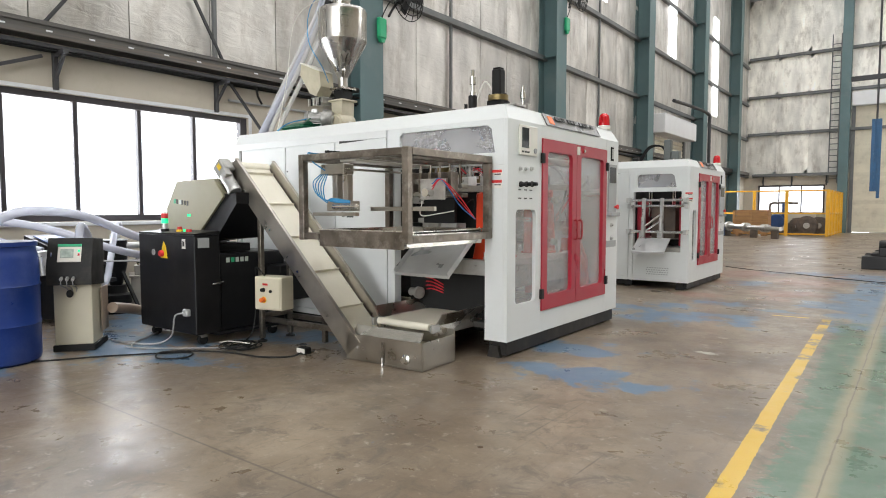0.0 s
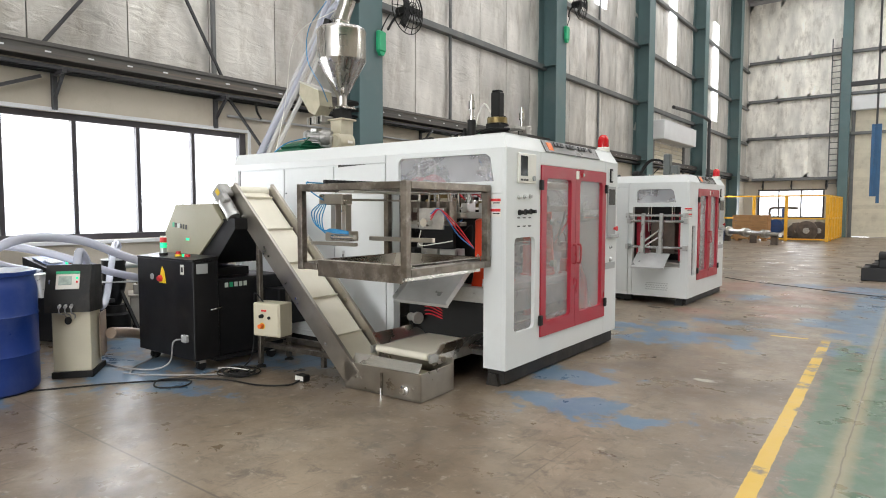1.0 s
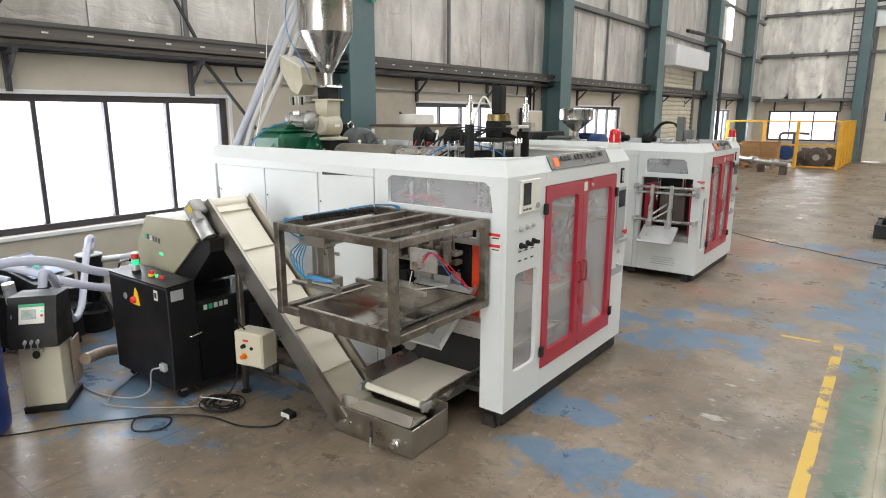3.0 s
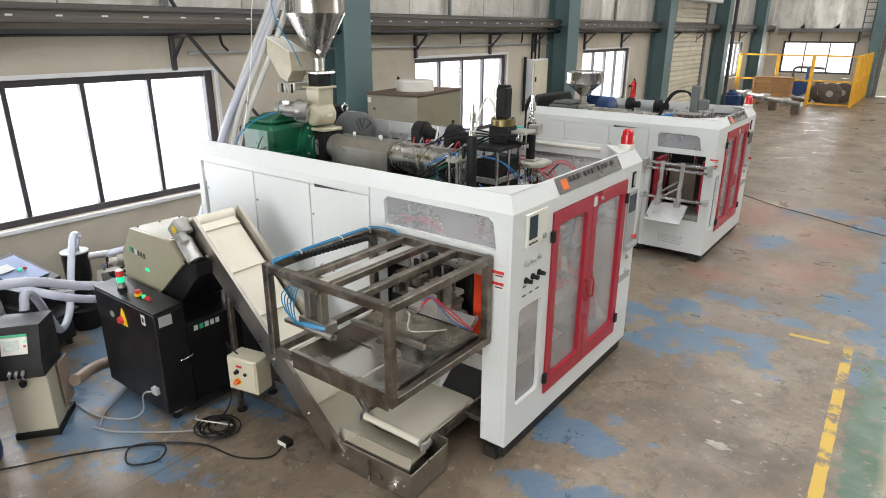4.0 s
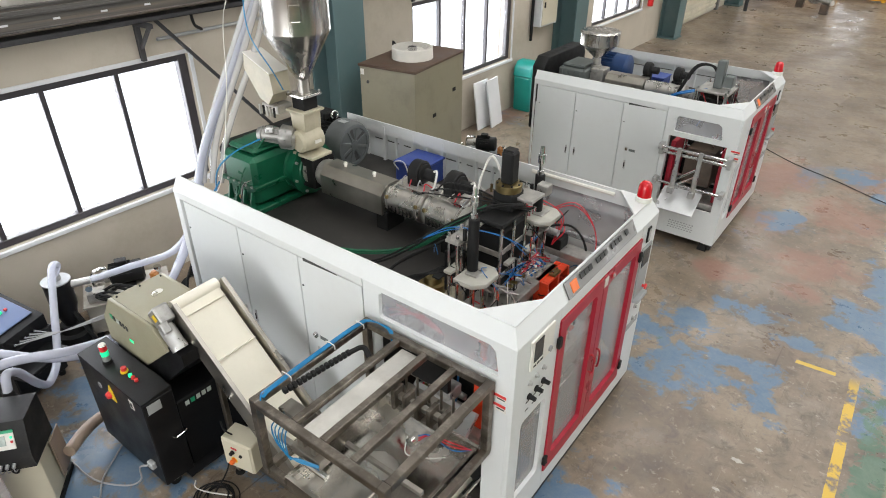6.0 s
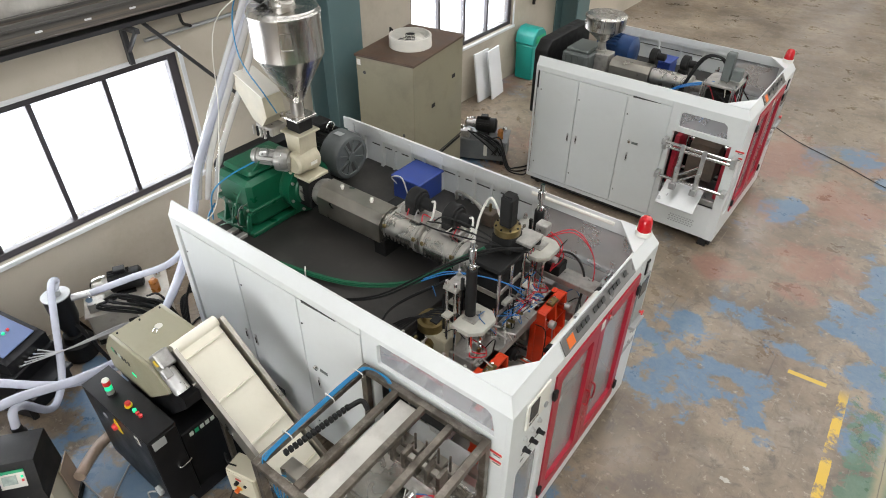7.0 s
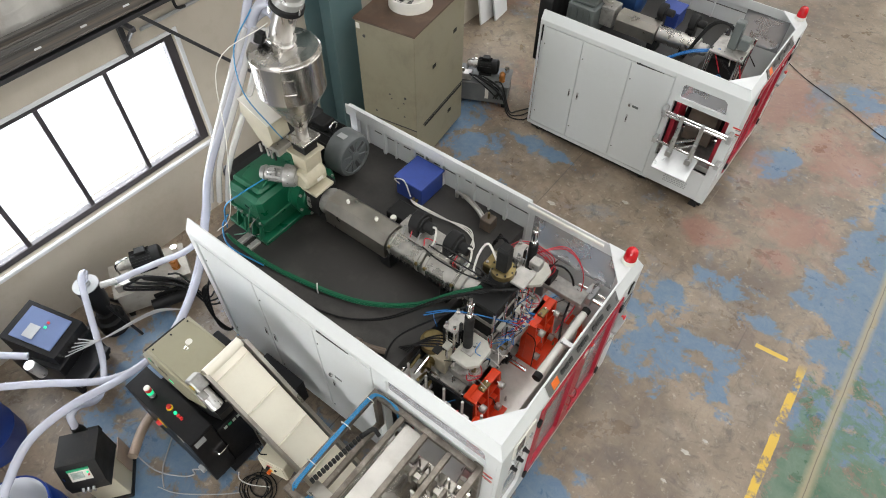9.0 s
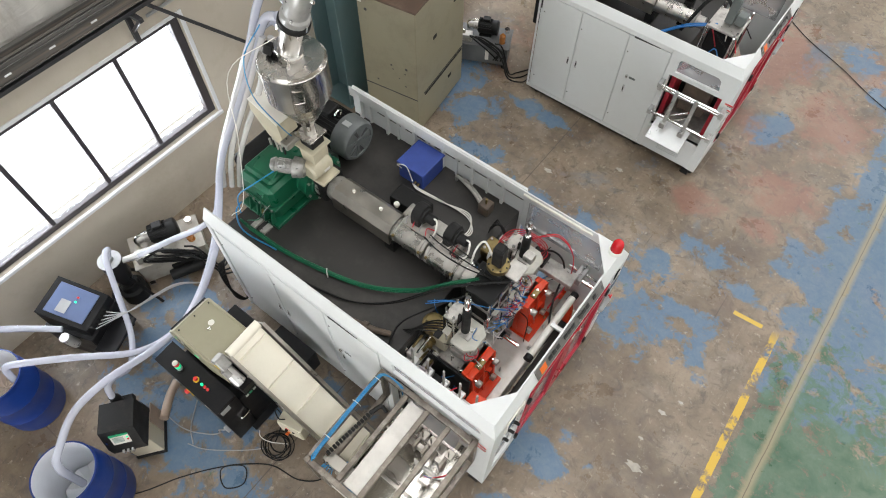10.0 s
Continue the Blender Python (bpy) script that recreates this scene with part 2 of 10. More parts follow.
def foil(name, color, metal):
    """Quilted silver-white insulation: wrinkled and slightly metallic."""
    m = material(name, color, 0.40, metal, vary=0.24, scale=1.6, stretch=(1.6, 1.6, 0.6), dirt=(0.24, 0.20, 0.155), dirt_amount=0.7, dirt_scale=2.0, piece=0.18)
    nt = m.node_tree
    n, link = nt.nodes, nt.links.new
    geo = n.new("ShaderNodeNewGeometry")
    mp = n.new("ShaderNodeMapping")
    mp.inputs["Scale"].default_value = (1.6, 1.6, 4.2)
    link(geo.outputs["Position"], mp.inputs["Vector"])
    w = n.new("ShaderNodeTexNoise")
    w.inputs["Scale"].default_value, w.inputs["Detail"].default_value, w.inputs["Distortion"].default_value = 2.0, 8, 0.8
    link(mp.outputs["Vector"], w.inputs["Vector"])
    bp = n.new("ShaderNodeBump")
    bp.inputs["Strength"].default_value, bp.inputs["Distance"].default_value = 0.40, 0.05
    link(w.outputs["Fac"], bp.inputs["Height"])
    link(bp.outputs["Normal"], n["Principled BSDF"].inputs["Normal"])
    return m


FOIL = foil("foil_insulation", (0.56, 0.54, 0.505), 0.35)
FOILWHITE = foil("white_faced_insulation", (0.80, 0.78, 0.72), 0.05)


def see_through(name, tint, clear, rough, whiteness, haze=0.1):
    """Thin clear or frosted sheet: some light passes straight, some is scattered, some is mirrored."""
    m = bpy.data.materials.new(name)
    m.use_nodes = True
    nt = m.node_tree
    n, link = nt.nodes, nt.links.new
    n.remove(n["Principled BSDF"])
    tr = n.new("ShaderNodeBsdfTransparent")
    tr.inputs["Color"].default_value = (*tint, 1)
    df = n.new("ShaderNodeBsdfDiffuse")
    df.inputs["Color"].default_value = (*whiteness, 1)
    gl = n.new("ShaderNodeBsdfGlossy")
    gl.inputs["Roughness"].default_value = rough
    noise_ = n.new("ShaderNodeTexNoise")
    noise_.inputs["Scale"].default_value, noise_.inputs["Detail"].default_value = 3.0, 5
    geo = n.new("ShaderNodeNewGeometry")
    link(geo.outputs["Position"], noise_.inputs["Vector"])
    mr = n.new("ShaderNodeMapRange")
    mr.inputs["To Min"].default_value, mr.inputs["To Max"].default_value = 1 - clear - haze, 1 - clear + haze
    link(noise_.outputs["Fac"], mr.inputs["Value"])
    a, b = n.new("ShaderNodeMixShader"), n.new("ShaderNodeMixShader")
    link(mr.outputs["Result"], a.inputs["Fac"])
    link(tr.outputs[0], a.inputs[1])
    link(df.outputs[0], a.inputs[2])
    lw = n.new("ShaderNodeLayerWeight")
    lw.inputs["Blend"].default_value = 0.5
    pw = n.new("ShaderNodeMath")
    pw.operation, pw.inputs[1].default_value = "POWER", 4.0
    link(lw.outputs["Facing"], pw.inputs[0])
    ma = n.new("ShaderNodeMapRange")
    ma.inputs["To Min"].default_value, ma.inputs["To Max"].default_value = 0.035, 0.55
    link(pw.outputs[0], ma.inputs["Value"])
    link(ma.outputs["Result"], b.inputs["Fac"])
    link(a.outputs[0], b.inputs[1])
    link(gl.outputs[0], b.inputs[2])
    link(b.outputs[0], n["Material Output"].inputs["Surface"])
    return m


GLASS = see_through("window_glass", (0.97, 0.98, 1.0), 0.88, 0.05, (0.8, 0.82, 0.85))
FROST = see_through("frosted_sheet", (0.92, 0.92, 0.92), 0.80, 0.16, (0.72, 0.72, 0.72), 0.10)
ACRYLIC = see_through("grey_acrylic", (0.90, 0.90, 0.91), 0.64, 0.10, (0.56, 0.56, 0.58))
HOSE = see_through("clear_hose", (0.90, 0.91, 0.96), 0.40, 0.14, (0.60, 0.62, 0.70))
WRAP = see_through("plastic_film", (0.96, 0.96, 0.96), 0.55, 0.2, (0.78, 0.77, 0.75))


def floor_material():
    """Worn concrete with remains of blue, green, red and yellow floor paint."""
    m = bpy.data.materials.new("painted_concrete")
    m.use_nodes = True
    nt = m.node_tree
    n, link = nt.nodes, nt.links.new
    bsdf = n["Principled BSDF"]
    geo = n.new("ShaderNodeNewGeometry")
    att = n.new("ShaderNodeAttribute")
    att.attribute_name = "paint"
    sep = n.new("ShaderNodeSeparateColor")
    link(att.outputs["Color"], sep.inputs["Color"])

    def noise_at(scale, detail=6, rough=0.6, dist=0.0):
        t = n.new("ShaderNodeTexNoise")
        t.inputs["Scale"].default_value, t.inputs["Detail"].default_value = scale, detail
        t.inputs["Roughness"].default_value, t.inputs["Distortion"].default_value = rough, dist
        link(geo.outputs["Position"], t.inputs["Vector"])
        return t.outputs["Fac"]

    def remap(v, a, b, c=0.0, d=1.0):
        t = n.new("ShaderNodeMapRange")
        t.inputs["From Min"].default_value, t.inputs["From Max"].default_value = a, b
        t.inputs["To Min"].default_value, t.inputs["To Max"].default_value = c, d
        link(v, t.inputs["Value"])
        return t.outputs["Result"]

    def op(kind, a, b):
        t = n.new("ShaderNodeMath")
        t.operation = kind
        for i, v in enumerate((a, b)):
            if isinstance(v, (int, float)):
                t.inputs[i].default_value = v
            else:
                link(v, t.inputs[i])
        return t.outputs[0]

    def blend(fac, a, b):
        t = n.new("ShaderNodeMix")
        t.data_type = "RGBA"
        link(fac, t.inputs[0])
        for i, v in ((6, a), (7, b)):
            if isinstance(v, tuple):
                t.inputs[i].default_value = (*v, 1)
            else:
                link(v, t.inputs[i])
        return t.outputs[2]

    fine = noise_at(9, 9, 0.72, 0.4)
    edge = noise_at(3.2, 8, 0.68, 0.3)
    base = blend(remap(noise_at(0.9, 7, 0.65), 0.36, 0.64), (0.118, 0.086, 0.058), (0.285, 0.226, 0.163))
    base = blend(remap(noise_at(2.3, 8, 0.7, 0.5), 0.5, 0.78, 0, 0.75), base, (0.115, 0.098, 0.082))
    base = blend(remap(noise_at(1.5, 7, 0.6, 0.2), 0.56, 0.74, 0, 0.6), base, (0.345, 0.30, 0.245))
    base = blend(remap(noise_at(38, 4, 0.6), 0.55, 0.8, 0, 0.35), base, (0.09, 0.078, 0.066))
    streak = n.new("ShaderNodeMapping")
    streak.inputs["Rotation"].default_value = (0, 0, 0.6)
    streak.inputs["Scale"].default_value = (7.0, 0.8, 1.0)
    link(geo.outputs["Position"], streak.inputs["Vector"])
    st = n.new("ShaderNodeTexNoise")
    st.inputs["Scale"].default_value, st.inputs["Detail"].default_value, st.inputs["Roughness"].default_value = 1.6, 9, 0.75
    link(streak.outputs["Vector"], st.inputs["Vector"])
    base = blend(remap(st.outputs["Fac"], 0.56, 0.72, 0, 0.5), base, (0.09, 0.075, 0.06))
    base = blend(remap(noise_at(5.5, 9, 0.75, 0.8), 0.51, 0.63, 0, 0.72), base, (0.095, 0.076, 0.06))
    base = blend(remap(noise_at(13, 7, 0.7, 0.3), 0.58, 0.70, 0, 0.7), base, (0.42, 0.37, 0.30))
    # scratches and tyre scuffs in two directions
    for turn_, fine_, tone in ((1.15, 46.0, (0.27, 0.225, 0.175)), (-0.35, 34.0, (0.075, 0.06, 0.048))):
        sm = n.new("ShaderNodeMapping")
        sm.inputs["Rotation"].default_value = (0, 0, turn_)
        sm.inputs["Scale"].default_value = (fine_, 0.7, 1.0)
        link(geo.outputs["Position"], sm.inputs["Vector"])
        sn = n.new("ShaderNodeTexNoise")
        sn.inputs["Scale"].default_value, sn.inputs["Detail"].default_value, sn.inputs["Distortion"].default_value = 1.0, 3, 0.3
        link(sm.outputs["Vector"], sn.inputs["Vector"])
        mask = op("MULTIPLY", remap(sn.outputs["Fac"], 0.66, 0.72, 0, 0.6), remap(noise_at(1.2 + 0.2 * turn_, 4), 0.46, 0.58))
        base = blend(mask, base, tone)
    spots = n.new("ShaderNodeTexVoronoi")
    spots.inputs["Scale"].default_value = 1.3
    link(geo.outputs["Position"], spots.inputs["Vector"])
    base = blend(remap(op("ADD", spots.outputs["Distance"], op("MULTIPLY", op("SUBTRACT", fine, 0.5), 0.12)), 0.05, 0.10, 0.6, 0.0), base, (0.085, 0.065, 0.05))
    red = remap(op("ADD", sep.outputs["Blue"], op("MULTIPLY", op("SUBTRACT", edge, 0.5), 1.6)), 0.42, 0.7, 0, 0.55)
    beyond = n.new("ShaderNodeSeparateXYZ")
    link(geo.outputs["Position"], beyond.inputs["Vector"])
    aisle = op("MULTIPLY", remap(beyond.outputs["Y"], 6.8, 9.5), remap(beyond.outputs["Y"], 11.5, 15.0, 1.0, 0.0))
    red = op("MAXIMUM", red, op("MULTIPLY", remap(op("ADD", noise_at(0.55, 6, 0.6), op("MULTIPLY", op("SUBTRACT", fine, 0.5), 0.25)), 0.53, 0.63, 0, 0.5), aisle))
    base = blend(red, base, (0.28, 0.125, 0.09))
    blue = remap(op("ADD", sep.outputs["Red"], op("MULTIPLY", op("SUBTRACT", edge, 0.5), 2.2)), 0.5, 0.66, 0, 0.84)
    blue = op("MAXIMUM", blue, op("MULTIPLY", remap(op("ADD", noise_at(0.8, 6, 0.65, 0.4), op("MULTIPLY", op("SUBTRACT", fine, 0.5), 0.3)), 0.58, 0.66, 0, 0.6), aisle))
    base = blend(blue, base, blend(remap(fine, 0.35, 0.7), (0.062, 0.145, 0.255), (0.125, 0.20, 0.275)))
    scuff = noise_at(4.2, 9, 0.8, 1.0)
    green = remap(op("ADD", op("ADD", sep.outputs["Green"], op("MULTIPLY", op("SUBTRACT", fine, 0.5), 1.5)), op("MULTIPLY", op("SUBTRACT", scuff, 0.53), 3.0)), 0.40, 0.66, 0, 0.85)
    base = blend(green, base, blend(remap(edge, 0.35, 0.7), (0.025, 0.105, 0.055), (0.11, 0.185, 0.13)))
    # lane line, worn away in places
    xyz = n.new("ShaderNodeSeparateXYZ")
    link(geo.outputs["Position"], xyz.inputs["Vector"])
    u = op("ADD", op("ADD", xyz.outputs["X"], op("MULTIPLY", xyz.outputs["Y"], 0.026)), 0.552)
    u = op("ADD", u, op("MULTIPLY", op("SUBTRACT", fine, 0.5), 0.022))
    inside = op("MULTIPLY", op("GREATER_THAN", u, 0.0), op("LESS_THAN", u, 0.082))
    far_wear = remap(xyz.outputs["Y"], 4.5, 6.5, 0.0, 0.09)
    wear = remap(op("SUBTRACT", op("ADD", op("MULTIPLY", noise_at(3.1, 4, 0.6), 0.7), op("MULTIPLY", fine, 0.5)), far_wear), 0.46, 0.53)
    start = remap(xyz.outputs["Y"], 7.2, 7.4, 1.0, 0.0)
    line = op("MULTIPLY", op("MULTIPLY", inside, wear), start)
    base = blend(op("MULTIPLY", line, 0.93), base, (0.62, 0.40, 0.035))
    v = op("ABSOLUTE", op("SUBTRACT", xyz.outputs["Y"], op("ADD", op("MULTIPLY", xyz.outputs["X"], 0.07), 7.40)), 0)
    dash = op("MULTIPLY", op("LESS_THAN", v, 0.028), op("MULTIPLY", op("GREATER_THAN", xyz.outputs["X"], -1.2), op("LESS_THAN", xyz.outputs["X"], -0.86)))
    base = blend(op("MULTIPLY", dash, remap(fine, 0.25, 0.42, 0.3, 0.95)), base, (0.60, 0.40, 0.05))
    # saw-cut joints
    jx = op("ABSOLUTE", op("SUBTRACT", op("ADD", xyz.outputs["X"], op("MULTIPLY", edge, 0.03)), op("ADD", op("MULTIPLY", xyz.outputs["Y"], 0.0), -0.26)), 0)
    jx2 = op("ABSOLUTE", op("ADD", xyz.outputs["X"], 4.2), 0)
    jy = op("ABSOLUTE", op("SUBTRACT", xyz.outputs["Y"], 1.63), 0)
    cut = op("MINIMUM", op("MINIMUM", op("MULTIPLY", jx, 2.4), op("MULTIPLY", jx2, 1.6)), op("MULTIPLY", jy, 1.6))
    base = blend(remap(op("ADD", jx, op("MULTIPLY", op("SUBTRACT", scuff, 0.5), 0.05)), 0.02, 0.075, 0.8, 0.0), base, (0.31, 0.265, 0.165))
    base = blend(remap(cut, 0.004, 0.014, 0.75, 0.0), base, (0.075, 0.06, 0.048))
    link(base, bsdf.inputs["Base Color"])
    rough = remap(noise_at(1.7, 6, 0.6), 0.3, 0.7, 0.20, 0.44)
    link(op("ADD", rough, remap(fine, 0.4, 0.8, 0.0, 0.14)), bsdf.inputs["Roughness"])
    bp = n.new("ShaderNodeBump")
    bp.inputs["Strength"].default_value, bp.inputs["Distance"].default_value = 0.09, 0.01
    link(fine, bp.inputs["Height"])
    link(bp.outputs["Normal"], bsdf.inputs["Normal"])
    return m


FLOOR = floor_material()


# ---- building helpers ----
def finish(me, mat, sharp=35):
    me.materials.append(mat)
    me.shade_smooth()
    me.set_sharp_from_angle(angle=radians(sharp))


def thing(name, x, y, z, label, category, group="", turn=0.0):
    e = new(name)
    e.empty_display_size = 0.1
    e.matrix_world = pose(x, y, z, 0, 0, turn)
    e.matrix_basis = pose(x, y, z, 0, 0, turn)
    return tagged(e, label, category, group)


def where(ob):
    """Pose in the world of a thing or part that is not keyed."""
    m = ob.matrix_basis.copy()
    p = ob.parent
    while p:
        m = p.matrix_basis @ m
        p = p.parent
    return m


def part(name, bm, mat, parent=None, label="", sharp=35, local=False):
    """Links a bmesh in world places (or, local, in the parent's own space) as one mesh under a thing."""
    me = bpy.data.meshes.new(name)
    if parent and not local:
        bm.transform(where(parent).inverted())
    bmesh.ops.recalc_face_normals(bm, faces=bm.faces)
    bm.to_mesh(me)
    bm.free()
    finish(me, mat, sharp)
    ob = new(name, me)
    if parent:
        ob.parent = parent
    return tagged(ob, label) if label else ob


def structure(name, bm, mat, label, category="", sharp=35):
    ob = part(name, bm, mat, sharp=sharp)
    return tagged(ob, label, category or name.split("_")[0], kind="structure")


def solid(name, bm, mat, label, category, group="", kind=""):
    """A thing that is one mesh."""
    return tagged(part(name, bm, mat), label, category, group, kind)


def box(x0, x1, y0, y1, z0, z1, bevel=0.0, bm=None, seg=1):
    bm = bm or bmesh.new()
    r = bmesh.ops.create_cube(bm, size=1)
    for v in r["verts"]:
        v.co = Vector(((x0 + x1) / 2 + v.co.x * (x1 - x0), (y0 + y1) / 2 + v.co.y * (y1 - y0), (z0 + z1) / 2 + v.co.z * (z1 - z0)))
    if bevel:
        edges = list({e for v in r["verts"] for e in v.link_edges})
        bmesh.ops.bevel(bm, geom=edges, offset=bevel, segments=seg, affect="EDGES", profile=0.5)
    return bm


def obox(centre, size, turn=(0, 0, 0), bevel=0.0, bm=None):
    """A turned box."""
    bm2 = box(-size[0] / 2, size[0] / 2, -size[1] / 2, size[1] / 2, -size[2] / 2, size[2] / 2, bevel)
    bm2.transform(pose(*centre, *turn))
    return merge(bm2, bm)


def merge(a, bm=None):
    if bm is None:
        return a
    me = bpy.data.meshes.new("tmp")
    a.to_mesh(me)
    a.free()
    bm.from_mesh(me)
    bpy.data.meshes.remove(me)
    return bm


def ring(bm, c, ax1, ax2, r, seg):
    return [bm.verts.new(c + (ax1 * math.cos(2 * math.pi * i / seg) + ax2 * math.sin(2 * math.pi * i / seg)) * r) for i in range(seg)]


def lathe(base, direction, profile, seg=24, bm=None, cap=True):
    """A turned body: profile rows of (distance along the axis, radius)."""
    bm = bm or bmesh.new()
    d = Vector(direction).normalized()
    a = d.orthogonal().normalized()
    b = d.cross(a)
    rings = [ring(bm, Vector(base) + d * h, a, b, max(r, 1e-4), seg) for h, r in profile]
    for p, q in zip(rings, rings[1:]):
        for i in range(seg):
            bm.faces.new((p[i], p[(i + 1) % seg], q[(i + 1) % seg], q[i]))
    if cap:
        bm.faces.new(rings[0][::-1])
        bm.faces.new(rings[-1])
    return bm


def cyl(p0, p1, r, seg=16, bm=None, chamfer=0.0):
    p0, p1 = Vector(p0), Vector(p1)
    h = (p1 - p0).length
    prof = [(0, r - chamfer), (chamfer, r), (h - chamfer, r), (h, r - chamfer)] if chamfer else [(0, r), (h, r)]
    return lathe(p0, p1 - p0, prof, seg, bm)


def smooth_path(pts, steps=6):
    pts = [Vector(p) for p in pts]
    if len(pts) < 3:
        return pts
    ext = [pts[0] * 2 - pts[1], *pts, pts[-1] * 2 - pts[-2]]
    out = []
    for i in range(1, len(ext) - 2):
        p0, p1, p2, p3 = ext[i - 1:i + 3]
        for s in range(steps):
            t = s / steps
            out.append(0.5 * ((2 * p1) + (p2 - p0) * t + (2 * p0 - 5 * p1 + 4 * p2 - p3) * t * t + (3 * p1 - p0 - 3 * p2 + p3) * t ** 3))
    return out + [pts[-1]]


def tube(pts, r, seg=8, bm=None, steps=6, ribs=0.0):
    """A round hose along a smooth line; ribs: alternate swelling."""
    bm = bm or bmesh.new()
    path = smooth_path(pts, steps)
    tangent = (path[1] - path[0]).normalized()
    a = tangent.orthogonal().normalized()
    rings = []
    for i, p in enumerate(path):
        t = (path[min(i + 1, len(path) - 1)] - path[max(i - 1, 0)]).normalized()
        a = (a - t * a.dot(t)).normalized()
        rings.append(ring(bm, p, a, t.cross(a), r * (1 + ribs * (i % 2)), seg))
    for p, q in zip(rings, rings[1:]):
        for i in range(seg):
            bm.faces.new((p[i], p[(i + 1) % seg], q[(i + 1) % seg], q[i]))
    bm.faces.new(rings[0][::-1])
    bm.faces.new(rings[-1])
    return bm


def prism(outline, axis, a0, a1, bm=None, bevel=0.0):
    """An outline of 2D points pushed along an axis ('x': outline is y,z; 'y': x,z; 'z': x,y)."""
    own = bmesh.new()

    def at(p, a):
        return {"x": (a, p[0], p[1]), "y": (p[0], a, p[1]), "z": (p[0], p[1], a)}[axis]
    lo = [own.verts.new(at(p, a0)) for p in outline]
    hi = [own.verts.new(at(p, a1)) for p in outline]
    k = len(outline)
    own.faces.new(lo[::-1])
    own.faces.new(hi)
    for i in range(k):
        own.faces.new((lo[i], lo[(i + 1) % k], hi[(i + 1) % k], hi[i]))
    if bevel:
        bmesh.ops.bevel(own, geom=list(own.edges), offset=bevel, segments=1, affect="EDGES", profile=0.5)
    return merge(own, bm)


def rounded(u0, u1, v0, v1, r, n_=4):
    """Outline of a rectangle with round corners."""
    pts = []
    for cu, cv, a0 in ((u1 - r, v1 - r, 0), (u0 + r, v1 - r, 90), (u0 + r, v0 + r, 180), (u1 - r, v0 + r, 270)):
        for i in range(n_ + 1):
            a = radians(a0 + 90 * i / n_)
            pts.append((cu + r * math.cos(a), cv + r * math.sin(a)))
    return pts


def holed(outer, hole, axis, a0, a1, bm=None):
    """A plate (rectangle u0,u1,v0,v1) with one hole outline through it."""
    own = bmesh.new()
    u0, u1, v0, v1 = outer
    k = len(hole)

    def at(p, a):
        return {"x": (a, p[0], p[1]), "y": (p[0], a, p[1]), "z": (p[0], p[1], a)}[axis]
    cu, cv = sum(p[0] for p in hole) / k, sum(p[1] for p in hole) / k
    rim = []
    for p in hole:
        du, dv = p[0] - cu, p[1] - cv
        ts = []
        if abs(du) > 1e-9:
            ts.append(((u1 if du > 0 else u0) - cu) / du)
        if abs(dv) > 1e-9:
            ts.append(((v1 if dv > 0 else v0) - cv) / dv)
        t = min(ts)
        rim.append((cu + du * t, cv + dv * t))
    corners = [(u0, v0), (u1, v0), (u1, v1), (u0, v1)]
    for c in corners:
        j = min(range(k), key=lambda i: (rim[i][0] - c[0]) ** 2 + (rim[i][1] - c[1]) ** 2)
        rim[j] = c
    layers = [[[own.verts.new(at(p, a)) for p in line] for line in (hole, rim)] for a in (a0, a1)]
    for i in range(k):
        j = (i + 1) % k
        for h, o in layers:
            own.faces.new((h[i], h[j], o[j], o[i]))
        own.faces.new((layers[0][0][i], layers[0][0][j], layers[1][0][j], layers[1][0][i]))
        own.faces.new((layers[0][1][i], layers[0][1][j], layers[1][1][j], layers[1][1][i]))
    return merge(own, bm)


